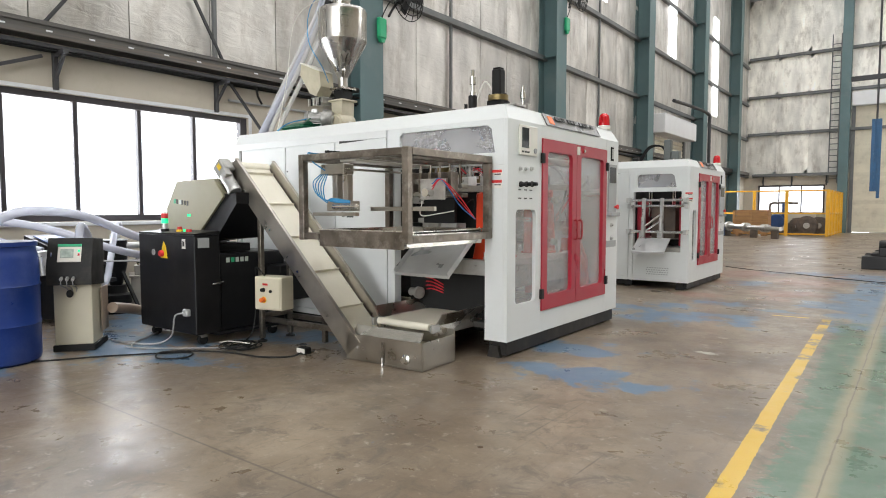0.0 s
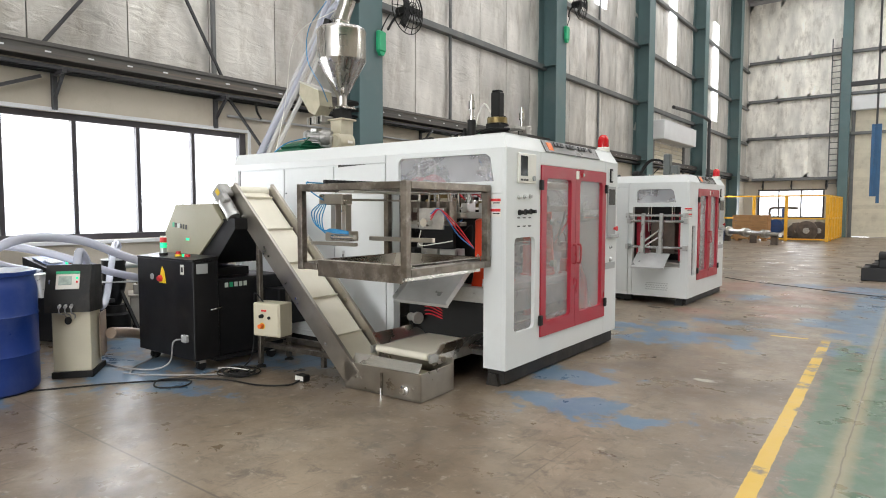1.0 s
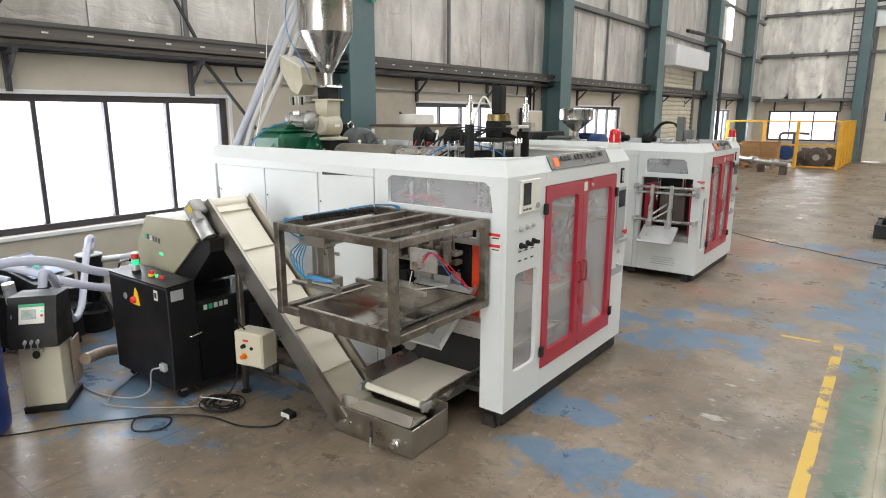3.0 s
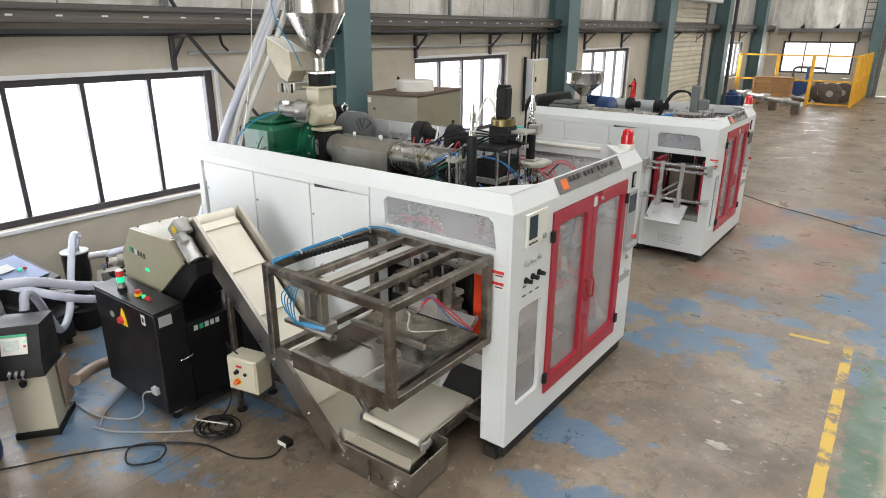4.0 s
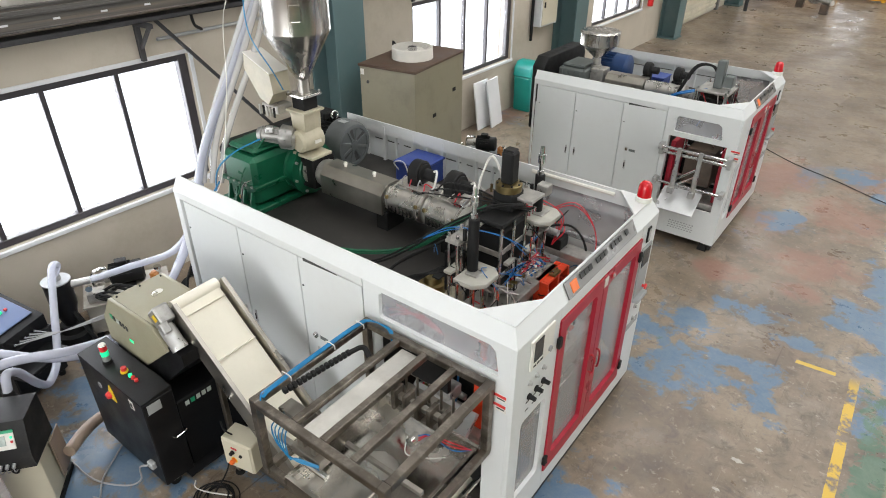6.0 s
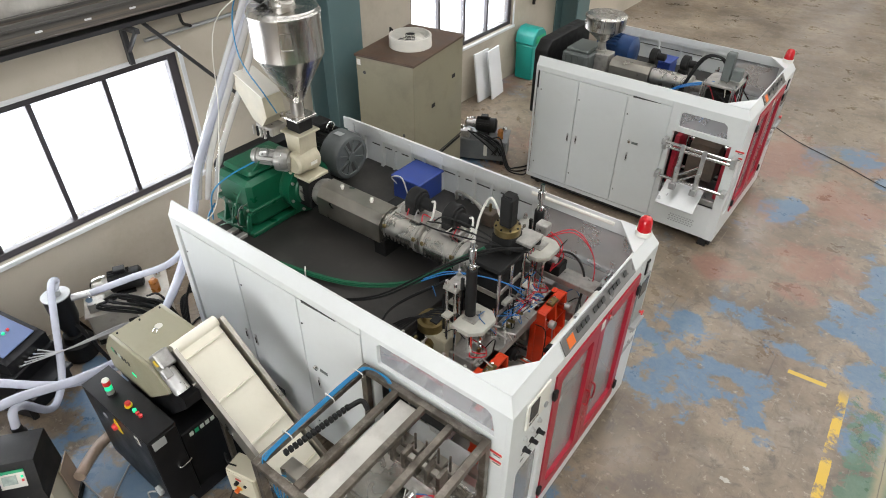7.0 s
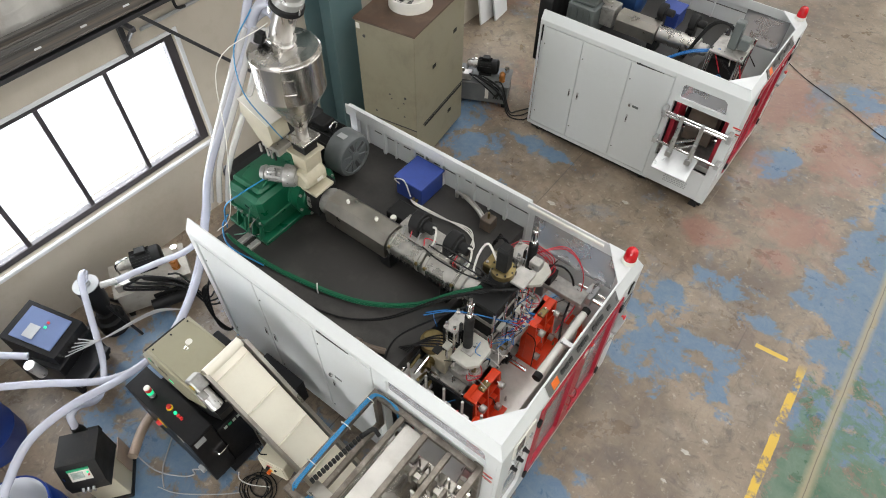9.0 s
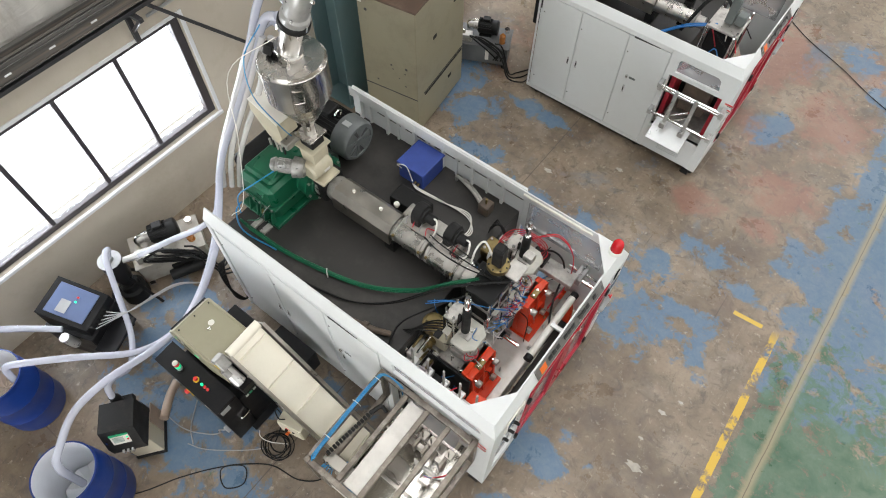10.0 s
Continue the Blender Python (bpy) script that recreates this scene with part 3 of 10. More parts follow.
# ---- the hall ----
def paint_field(x, y):
    """How much blue, green and red paint is left at a spot of the floor."""
    blue_spots = ((-1.75, 3.85, 0.75, 0.32), (-2.2, 4.6, 0.5, 0.42), (-2.55, 6.9, 0.5, 0.35), (-1.85, 6.62, 0.22, 0.5), (-2.25, 6.3, 0.5, 0.15), (-4.0, 6.6, 1.2, 0.4), (-2.15, 6.6, 0.35, 0.6), (-1.75, 6.9, 0.75, 0.16), (-1.35, 6.65, 0.28, 0.45), (-2.2, 7.4, 0.35, 0.4),
                  (-1.75, 7.9, 0.5, 0.28), (-1.15, 7.6, 0.3, 0.22), (-1.95, 10.3, 0.28, 0.55), (-4.75, 8.55, 0.7, 0.2), (-0.5, 9.6, 0.42, 1.9), (-0.85, 8.4, 0.4, 0.5),
                  (-4.4, 2.5, 0.7, 0.22), (-5.0, 2.75, 0.7, 0.4), (-4.2, 3.6, 0.6, 0.45), (-6.2, 3.3, 0.7, 0.7), (-5.6, 8.0, 0.5, 0.5),
                  (-3.9, 7.1, 0.9, 0.35), (-6.1, 8.4, 0.6, 0.8), (-0.55, 12.2, 0.8, 0.8), (-1.3, 12.5, 0.6, 0.4), (-3.2, 7.3, 0.4, 0.3), (-5.4, 1.5, 0.7, 0.3), (-0.25, 8.5, 0.55, 1.0), (-0.05, 7.3, 0.3, 0.7), (0.3, 9.5, 0.8, 1.5), (-5.1, 2.3, 0.6, 0.4), (-5.9, 2.6, 0.5, 0.6), (-4.9, 7.4, 0.5, 0.3))
    b = max(math.exp(-(((x - cx) / sx) ** 2 + ((y - cy) / sy) ** 2)) for cx, cy, sx, sy in blue_spots)
    r = max(math.exp(-(((x - cx) / sx) ** 2 + ((y - cy) / sy) ** 2)) for cx, cy, sx, sy in ((-1.4, 9.3, 0.7, 0.5), (-2.3, 8.5, 0.5, 0.3), (-1.3, 10.9, 0.7, 0.9), (-2.4, 11.8, 0.8, 1.2), (-1.4, 8.6, 0.4, 0.25)))
    lane = min(1.0, max(0.0, (x + 0.48 + 0.026 * y) / 0.12))
    fade = 1.0 if y < 6.2 else max(0.0, 1 - (y - 6.2) / 2.0)
    g = lane * (0.70 * fade + 0.22)
    strip = (min(1.0, max(0.0, (x + 0.85) / 0.25)) * min(1.0, max(0.0, (y - 5.9) / 0.9)) * min(1.0, max(0.0, (13.0 - y) / 2.0)) * min(1.0, max(0.0, (2.6 - x) / 1.0)))
    if y > 12:
        g *= max(0, 1 - (y - 12) / 6)
    return max(0.10 + 0.70 * b * (1 - 0.5 * lane * fade), 0.82 * strip * (1 - 0.35 * fade)), g, 0.05 + 0.75 * r


def build_floor():
    xs = np.concatenate([np.arange(-7.6, 3.0, 0.08), np.arange(3.0, RIGHT_X + 0.6, 1.0)])
    ys = np.concatenate([np.arange(BACK_Y - 0.3, 0.0, 0.5), np.arange(0.0, 14.0, 0.08), np.arange(14.0, FAR_Y + 0.8, 0.5)])
    verts = [(float(x), float(y), 0.0) for y in ys for x in xs]
    w = len(xs)
    faces = [(j * w + i, j * w + i + 1, (j + 1) * w + i + 1, (j + 1) * w + i) for j in range(len(ys) - 1) for i in range(w - 1)]
    me = bpy.data.meshes.new("floor")
    me.from_pydata(verts, [], faces)
    col = me.color_attributes.new("paint", "FLOAT_COLOR", "POINT")
    vals = []
    for x, y, _ in verts:
        vals.extend((*paint_field(x, y), 1.0))
    col.data.foreach_set("color", vals)
    me.materials.append(FLOOR)
    tagged(new("floor", me), "worn brown concrete floor with patches of old blue and green paint", "floor", kind="structure")


build_floor()


def wall_with_windows():
    """Plaster wall under the ledge, pierced by the windows; blockwork above behind the insulation."""
    bm = bmesh.new()
    x0, x1 = WALL_X - 0.28, WALL_X
    edges = [BACK_Y] + [v for w in WINDOWS for v in w[:2]] + [FAR_Y]
    for i in range(0, len(edges), 2):
        box(x0, x1, edges[i], edges[i + 1], -0.02, 3.0, bm=bm)
    for wy0, wy1, _ in WINDOWS:
        box(x0, x1, wy0, wy1, -0.02, WIN_Z0, bm=bm)
        box(x0, x1, wy0, wy1, WIN_Z1, 3.0, bm=bm)
    structure("wall_west", bm, PLASTER, "stained beige plaster wall below a steel ledge", "wall")
    bm = box(x0, x1 - 0.04, BACK_Y, FAR_Y, 3.0, ROOF_Z)
    structure("wall_west_upper", bm, ROOF, "sheet wall behind silver insulation", "wall")


wall_with_windows()


def build_window(i, wy0, wy1, count):
    xw = WALL_X - 0.04
    bm = bmesh.new()
    for a in ((xw - 0.09, xw, wy0, wy0 + 0.07, WIN_Z0, WIN_Z1), (xw - 0.09, xw, wy1 - 0.10, wy1, WIN_Z0, WIN_Z1),
              (xw - 0.09, xw, wy0 + 0.07, wy1 - 0.10, WIN_Z1 - 0.07, WIN_Z1), (xw - 0.09, xw, wy0 + 0.07, wy1 - 0.10, WIN_Z0, WIN_Z0 + 0.07)):
        box(*a, bevel=0.006, bm=bm)
    win = tagged(part("window_%d" % i, bm, FRAMEDARK), "dark aluminium sliding window with blown-out daylight behind", "window", kind="structure")
    step = (wy1 - wy0 - 0.14) / count
    for k in range(count):
        y0 = wy0 + 0.07 + k * step
        off = 0.02 if k % 2 else 0.055
        part("pane", box(xw - off - 0.006, xw - off, y0 + 0.004, y0 + step - 0.004, WIN_Z0 + 0.075, WIN_Z1 - 0.075), GLASS, win).visible_shadow = False
        if k:
            part("mullion", box(xw - 0.075, xw - 0.008, y0 - 0.024, y0 + 0.024, WIN_Z0 + 0.07, WIN_Z1 - 0.07, 0.004), FRAMEDARK, win)
    part("sill", box(WALL_X - 0.03, WALL_X + 0.035, wy0 - 0.05, wy1 + 0.05, WIN_Z0 - 0.05, WIN_Z0 - 0.004, 0.006), WHITEBOARD, win, "pale stone sill")
    part("reveal", box(WALL_X - 0.02, WALL_X + 0.012, wy1 + 0.004, wy1 + 0.05, WIN_Z0, WIN_Z1 + 0.05, 0.004), WHITEBOARD, win)
    part("reveal", box(WALL_X - 0.02, WALL_X + 0.012, wy0, wy1, WIN_Z1 + 0.004, WIN_Z1 + 0.045, 0.004), WHITEBOARD, win)


for i_, (a_, b_, c_) in enumerate(WINDOWS):
    build_window(i_ + 1, a_, b_, c_)


def far_wall():
    bm = bmesh.new()
    y0, y1 = FAR_Y, FAR_Y + 0.28
    box(-7.68, -6.75, y0, y1, -0.02, 2.9, bm=bm)
    box(-6.75, -3.75, y0, y1, -0.02, 0.9, bm=bm)
    box(-6.75, -3.75, y0, y1, 2.35, 2.9, bm=bm)
    box(-3.75, -2.75, y0, y1, -0.02, 2.9, bm=bm)
    box(1.6, RIGHT_X + 0.3, y0, y1, -0.02, 2.9, bm=bm)
    structure("wall_north", bm, PLASTER, "pale plaster end wall of the hall", "wall")
    bm = box(-7.68, -2.75, y0 + 0.06, y1, 2.9, ROOF_Z)
    box(-2.75, 1.6, y0 + 0.06, y1, 6.7, ROOF_Z, bm=bm)
    box(1.6, RIGHT_X + 0.3, y0 + 0.06, y1, 2.9, ROOF_Z, bm=bm)
    structure("wall_north_upper", bm, ROOF, "sheet cladding of the end wall", "wall")
    win = bmesh.new()
    for a in ((-6.75, -6.66, 0.9, 2.35), (-3.84, -3.75, 0.9, 2.35), (-5.8, -5.74, 0.9, 2.35), (-4.8, -4.74, 0.9, 2.35), (-6.66, -3.84, 2.27, 2.35), (-6.66, -3.84, 0.9, 0.98)):
        box(a[0], a[1], y0 + 0.06, y0 + 0.13, a[2], a[3], bm=win)
    w = tagged(part("window_6", win, FRAMEDARK), "dark-framed window in the end wall, bright with daylight", "window", kind="structure")
    for k in range(3):
        part("pane", box(-6.66 + k * 0.94, -5.78 + k * 0.94, y0 + 0.09, y0 + 0.096, 0.98, 2.27), GLASS, w).visible_shadow = False
    door = tagged(part("door_1", box(-2.75, -2.6, y0 - 0.04, y0 + 0.1, 0, 6.1, 0.01), STEELGREY), "closed beige steel roller shutter door in the end wall", "door", kind="structure")
    slat = bmesh.new()
    prism([(0, 0), (0.04, 0.03), (0.04, 0.16), (0, 0.19)], "x", -2.6, 1.6, bm=slat)
    first = part("slat", slat, SHUTTER, door, local=True)
    first.matrix_basis = pose(0, y0 + 0.02, 0.03)
    for k in range(1, 32):
        o = new("slat", first.data)
        o.parent = door
        o.matrix_basis = pose(0, y0 + 0.02, 0.03 + 0.19 * k)
    part("shutter_box", box(-2.75, 1.6, y0 - 0.35, y0 + 0.02, 6.02, 6.68, 0.02), WHITEBOARD, door, "white shutter hood")


far_wall()
# the opening in this unseen wall is assumed, to let the fill light in
south = box(-7.68, -5.0, BACK_Y - 0.3, BACK_Y, -0.02, ROOF_Z)
box(4.0, RIGHT_X + 0.3, BACK_Y - 0.3, BACK_Y, -0.02, ROOF_Z, bm=south)
box(-5.0, 4.0, BACK_Y - 0.3, BACK_Y, 6.0, ROOF_Z, bm=south)
structure("backdrop_south", box(-12, 12, BACK_Y - 6.1, BACK_Y - 6, -0.5, 9), DAYLIGHT, "glowing sheet added behind an assumed rear opening, out of view", "backdrop")
structure("wall_south", south, PLASTER, "plain plaster end wall with an assumed opening, out of view", "wall")
# side wall out of view; its opening is assumed, for the far fill light
east = box(RIGHT_X, RIGHT_X + 0.3, BACK_Y, 23.8, -0.02, ROOF_Z)
box(RIGHT_X, RIGHT_X + 0.3, 30.2, FAR_Y, -0.02, ROOF_Z, bm=east)
box(RIGHT_X, RIGHT_X + 0.3, 23.8, 30.2, 5.5, ROOF_Z, bm=east)
structure("backdrop_east", box(RIGHT_X + 5.0, RIGHT_X + 5.1, 16, 38, -0.5, 9), DAYLIGHT, "glowing sheet added behind an assumed side opening, out of view", "backdrop")
structure("wall_east", east, PLASTER, "plain plaster side wall", "wall")


def roof():
    bm = bmesh.new()
    xs = [-7.7]
    for sx in SKYLIGHTS:
        xs += [sx - 0.65, sx + 0.65]
    xs.append(RIGHT_X + 0.3)
    for i in range(0, len(xs), 2):
        box(xs[i], xs[i + 1], BACK_Y - 0.3, FAR_Y + 0.3, ROOF_Z, ROOF_Z + 0.1, bm=bm)
    for sx in SKYLIGHTS:
        box(sx - 0.65, sx + 0.65, BACK_Y - 0.3, -7.5, ROOF_Z, ROOF_Z + 0.1, bm=bm)
        box(sx - 0.65, sx + 0.65, 34.5, FAR_Y + 0.3, ROOF_Z, ROOF_Z + 0.1, bm=bm)
    structure("ceiling", bm, ROOF, "sheet steel roof with long rooflights", "ceiling")


roof()
structure("backdrop_west", box(-8.7, -8.6, -6, 50, -3.5, 6.0), DAYLIGHT, "bright hazy daylight outside the windows", "backdrop")
structure("backdrop_north", box(-9, -2, FAR_Y + 2.0, FAR_Y + 2.1, -0.5, 4.5), DAYLIGHT, "bright hazy daylight outside the end window", "backdrop")


# insulation sheets between the wall rails
def quilt(width, height, seed, depth=0.035):
    """One sheet of foil insulation, bulging between its seams."""
    bm = bmesh.new()
    nu, nv = 6, 8
    grid = []
    for j in range(nv + 1):
        row = []
        for i in range(nu + 1):
            u, v = i / nu, j / nv
            bulge = depth * (math.sin(math.pi * u) ** 0.5) * (math.sin(math.pi * v) ** 0.4) * (1 + 0.35 * noise.noise(Vector((u * 3, v * 5, seed))))
            row.append(bm.verts.new((max(bulge, 0.0), u * width, v * height)))
        grid.append(row)
    for j in range(nv):
        for i in range(nu):
            bm.faces.new((grid[j][i], grid[j][i + 1], grid[j + 1][i + 1], grid[j + 1][i]))
    edge = [grid[0][i] for i in range(nu + 1)] + [grid[j][nu] for j in range(1, nv + 1)] + [grid[nv][i] for i in range(nu - 1, -1, -1)] + [grid[j][0] for j in range(nv - 1, 0, -1)]
    low = [bm.verts.new((-0.03, v.co.y, v.co.z)) for v in edge]
    for i in range(len(edge)):
        j = (i + 1) % len(edge)
        bm.faces.new((edge[i], low[i], low[j], edge[j]))
    bm.faces.new(low)
    return bm


def insulation():
    wall = thing("wall_insulation", WALL_X, 0, 3.0, "wrinkled silver-white foil insulation sheets on the side wall", "insulation")
    tagged(wall, kind="structure")
    tiers = ((3.0, 4.72), (4.74, 6.5), (6.52, 8.4), (8.42, 11.9))
    rng = random.Random(5)
    for z0, z1 in tiers:
        kinds = [part("insulation_sheet", quilt(1.03, z1 - z0, s + z0), FOIL, wall, local=True, sharp=80) for s in range(3)]
        y, k = -1.5, 0
        while y < FAR_Y - 0.5:
            o = kinds[k] if k < 3 else new("insulation_sheet", rng.choice(kinds).data)
            o.parent = wall
            o.matrix_basis = pose(0.0, y, z0 - 3.0)
            y += 1.045
            k += 1
    end = thing("end_wall_insulation", -5, FAR_Y, 2.9, "white foil insulation sheets on the end wall", "insulation")
    tagged(end, kind="structure")
    for z0, z1 in ((2.92, 4.95), (4.98, 6.85), (6.88, 8.8), (8.83, 11.8)):
        sheet = part("insulation_sheet", quilt(1.42, z1 - z0, z0, 0.012), FOILWHITE, end, local=True, sharp=80)
        for k in range(12):
            if k > 2 and z1 < 6.7 and k < 6:
                continue
            o = sheet if k == 0 else new("insulation_sheet", sheet.data)
            o.parent = end
            o.matrix_basis = pose(-2.4 + 1.42 * (k + 1) - 1.42 + 1.44, 0.06, z0 - 2.9, 0, 0, -90) @ pose(0, -1.42, 0)


insulation()


def girts():
    """Wall rails, ledge beam, brackets and braces."""
    for z in (4.72, 6.5, 8.4):
        bm = box(WALL_X - 0.02, WALL_X + 0.13, BACK_Y, FAR_Y, z - 0.06, z + 0.06, 0.008)
        structure("wall_rail", bm, STEELGREY, "grey steel wall rail across the insulation", "rail")
    ledge = thing("ledge_beam", WALL_X, 10, 2.85, "grey steel channel ledge with cable tray along the wall", "beam")
    tagged(ledge, kind="structure")
    part("flange", box(WALL_X, WALL_X + 0.22, BACK_Y, FAR_Y, 2.87, 3.0, 0.006), DUSTY, ledge)
    for dx_, w_, h_ in ((0.205, 0.015, 0.035), (0.13, 0.03, 0.02), (0.05, 0.05, 0.05)):
        part("lip", box(WALL_X + dx_, WALL_X + dx_ + w_, BACK_Y, FAR_Y, 3.0, 3.0 + h_, 0.003), DUSTY, ledge, "dusty channel lip")
    part("lip", box(WALL_X + 0.222, WALL_X + 0.235, BACK_Y, FAR_Y, 2.985, 3.005, 0.003), DUSTY, ledge)
    part("lip", box(WALL_X + 0.222, WALL_X + 0.235, BACK_Y, FAR_Y, 2.87, 2.885, 0.003), DUSTY, ledge)
    part("cable_tray", box(WALL_X + 0.02, WALL_X + 0.2, BACK_Y, FAR_Y, 2.775, 2.815, 0.004), DARKSTEEL, ledge, "black cable tray")
    rng = random.Random(2)
    for k in range(4):
        pts = [(WALL_X + 0.06 + 0.035 * k + rng.uniform(-0.01, 0.01), -2 + 1.3 * i, 2.765 + rng.uniform(-0.012, 0.012)) for i in range(29)]
        part("cable", tube(pts, 0.011, 5, steps=2), RUBBER, ledge)
    bm = bmesh.new()
    for k in range(70):
        obox((WALL_X + 0.222, -1 + 0.42 * k, 2.935), (0.004, 0.06, 0.016), bm=bm)
    ob = part("scuff", bm, WHITEBOARD, ledge, "pale scuffed notches")
    tagged(ob, kind="stuff")
    first = None
    for y in (0.9, 2.9, 4.82, 9.05, 11.25, 12.9, 15.35, 17.6, 21.6, 24.1, 27.6, 30.1):
        if first is None:
            first = thing("wall_bracket", WALL_X, y, 2.2, "black angle-steel bracket under the ledge", "bracket", "ledge brackets")
            part("upright", box(WALL_X, WALL_X + 0.05, y - 0.025, y + 0.025, 2.38, 2.77, 0.004), DARKSTEEL, first)
            part("arm", box(WALL_X, WALL_X + 0.3, y - 0.025, y + 0.025, 2.725, 2.77, 0.004), DARKSTEEL, first)
            part("strut", obox((WALL_X + 0.14, y, 2.61), (0.34, 0.035, 0.03), (0, -45, 0), 0.003), DARKSTEEL, first)
        else:
            copy_thing(first, pose(WALL_X, y, 2.2))
    for y0, z0, y1, z1 in ((4.9, 3.0, 3.95, 4.7), (2.75, 3.0, 4.0, 4.7), (2.75, 2.7, 2.0, 2.4), (4.95, 2.80, 6.2, 1.34), (-0.2, 3.0, 0.8, 4.7)):
        d = Vector((0, y1 - y0, z1 - z0))
        bm = obox((WALL_X + 0.1, (y0 + y1) / 2, (z0 + z1) / 2), (0.03, 0.036, d.length), (-math.degrees(math.atan2(d.y, d.z)), 0, 0), 0.004)
        structure("wall_brace", bm, DARKSTEEL, "dark diagonal steel brace on the wall", "brace")
    for y in (1.9, 4.78, 9.9, 16.9):
        structure("wall_post", box(WALL_X + 0.05, WALL_X + 0.1, y - 0.025, y + 0.025, 3.0, 8.4, 0.004), STEELGREY, "thin grey steel post over the insulation", "post")
    bm = tube([(WALL_X + 0.03, 5.0, 2.56), (WALL_X + 0.03, 7.0, 2.57), (WALL_X + 0.03, 10.4, 2.55), (WALL_X + 0.03, 13.5, 2.56)], 0.018, 6)
    solid("conduit", bm, PVC, "grey conduit pipe along the plaster wall", "pipe")
    for y in (5.35, 10.1, 12.2):
        bm = tube([(WALL_X + 0.16, y, 2.78), (WALL_X + 0.14, y + 0.03, 2.66), (WALL_X + 0.05, y + 0.16, 2.58)], 0.016, 6)
        solid("flexible_conduit", bm, RUBBER, "black flexible conduit drooping from the cable tray", "conduit")
    for z in (4.96, 6.86, 8.82):
        structure("end_wall_rail", box(-7.3, RIGHT_X, FAR_Y - 0.12, FAR_Y + 0.05, z - 0.07, z + 0.07, 0.01), STEELGREY, "grey steel rail on the end wall", "rail")
    structure("end_ledge", box(-7.0, -2.9, FAR_Y - 0.35, FAR_Y, 2.78, 2.92, 0.01), STEELGREY, "grey steel ledge on the end wall", "beam")
    for x in (-6.5, -5.2, -3.7):
        e = thing("wall_bracket", x, FAR_Y, 2.2, "black angle-steel bracket under the ledge", "bracket", "ledge brackets")
        part("upright", box(x - 0.03, x + 0.03, FAR_Y - 0.06, FAR_Y, 2.3, 2.78), DARKSTEEL, e)
        part("strut", obox((x, FAR_Y - 0.15, 2.6), (0.04, 0.4, 0.04), (45, 0, 0)), DARKSTEEL, e)


girts()


def column(y):
    """A tapered steel portal column standing on a base plate."""
    e = thing("steel_column", -7.1, y, 0, "teal-grey painted steel I-section column against the wall", "column", "hall columns")
    tagged(e, kind="structure")
    part("inner_flange", box(-6.92, -6.90, y - 0.26, y + 0.26, 0.02, ROOF_Z, 0.004), TEAL, e)
    part("web", box(-7.36, -6.922, y - 0.012, y + 0.012, 0.02, ROOF_Z), TEAL, e)
    part("outer_flange", box(-7.385, -7.362, y - 0.26, y + 0.26, 0.02, ROOF_Z, 0.004), TEAL, e)
    part("base_plate", box(-7.39, -6.86, y - 0.3, y + 0.3, 0, 0.02, 0.004), TEAL, e)
    for z in (2.9, 4.72, 6.5, 8.4):
        part("stiffener", box(-7.36, -6.924, y - 0.24, y - 0.014, z - 0.008, z + 0.008), TEAL, e)
    return e


first_col = column(7.26)
for cy_ in (13.75, 20.0, 26.3, 32.3):
    copy_thing(first_col, pose(-7.1, cy_, 0))
copy_thing(first_col, pose(-7.1, 0.86, 0))
e = thing("end_column", -3.0, FAR_Y - 0.3, 0, "teal-grey steel column with a caged ladder beside the shutter", "column")
tagged(e, kind="structure")
part("shaft", box(-3.2, -2.8, FAR_Y - 0.5, FAR_Y - 0.1, 0, ROOF_Z, 0.01), TEAL, e)
for k in range(24):
    part("rung", cyl((-3.62, FAR_Y - 0.2, 2.6 + 0.28 * k), (-3.25, FAR_Y - 0.2, 2.6 + 0.28 * k), 0.02, 6), STEELGREY, e)
for x_ in (-3.62, -3.25):
    part("ladder_rail", box(x_ - 0.025, x_ + 0.025, FAR_Y - 0.22, FAR_Y - 0.17, 2.4, 9.5), STEELGREY, e)


# ---- machine bodies ----
REDHANDLE = material("red_handle_plastic", (0.30, 0.012, 0.02), 0.35)


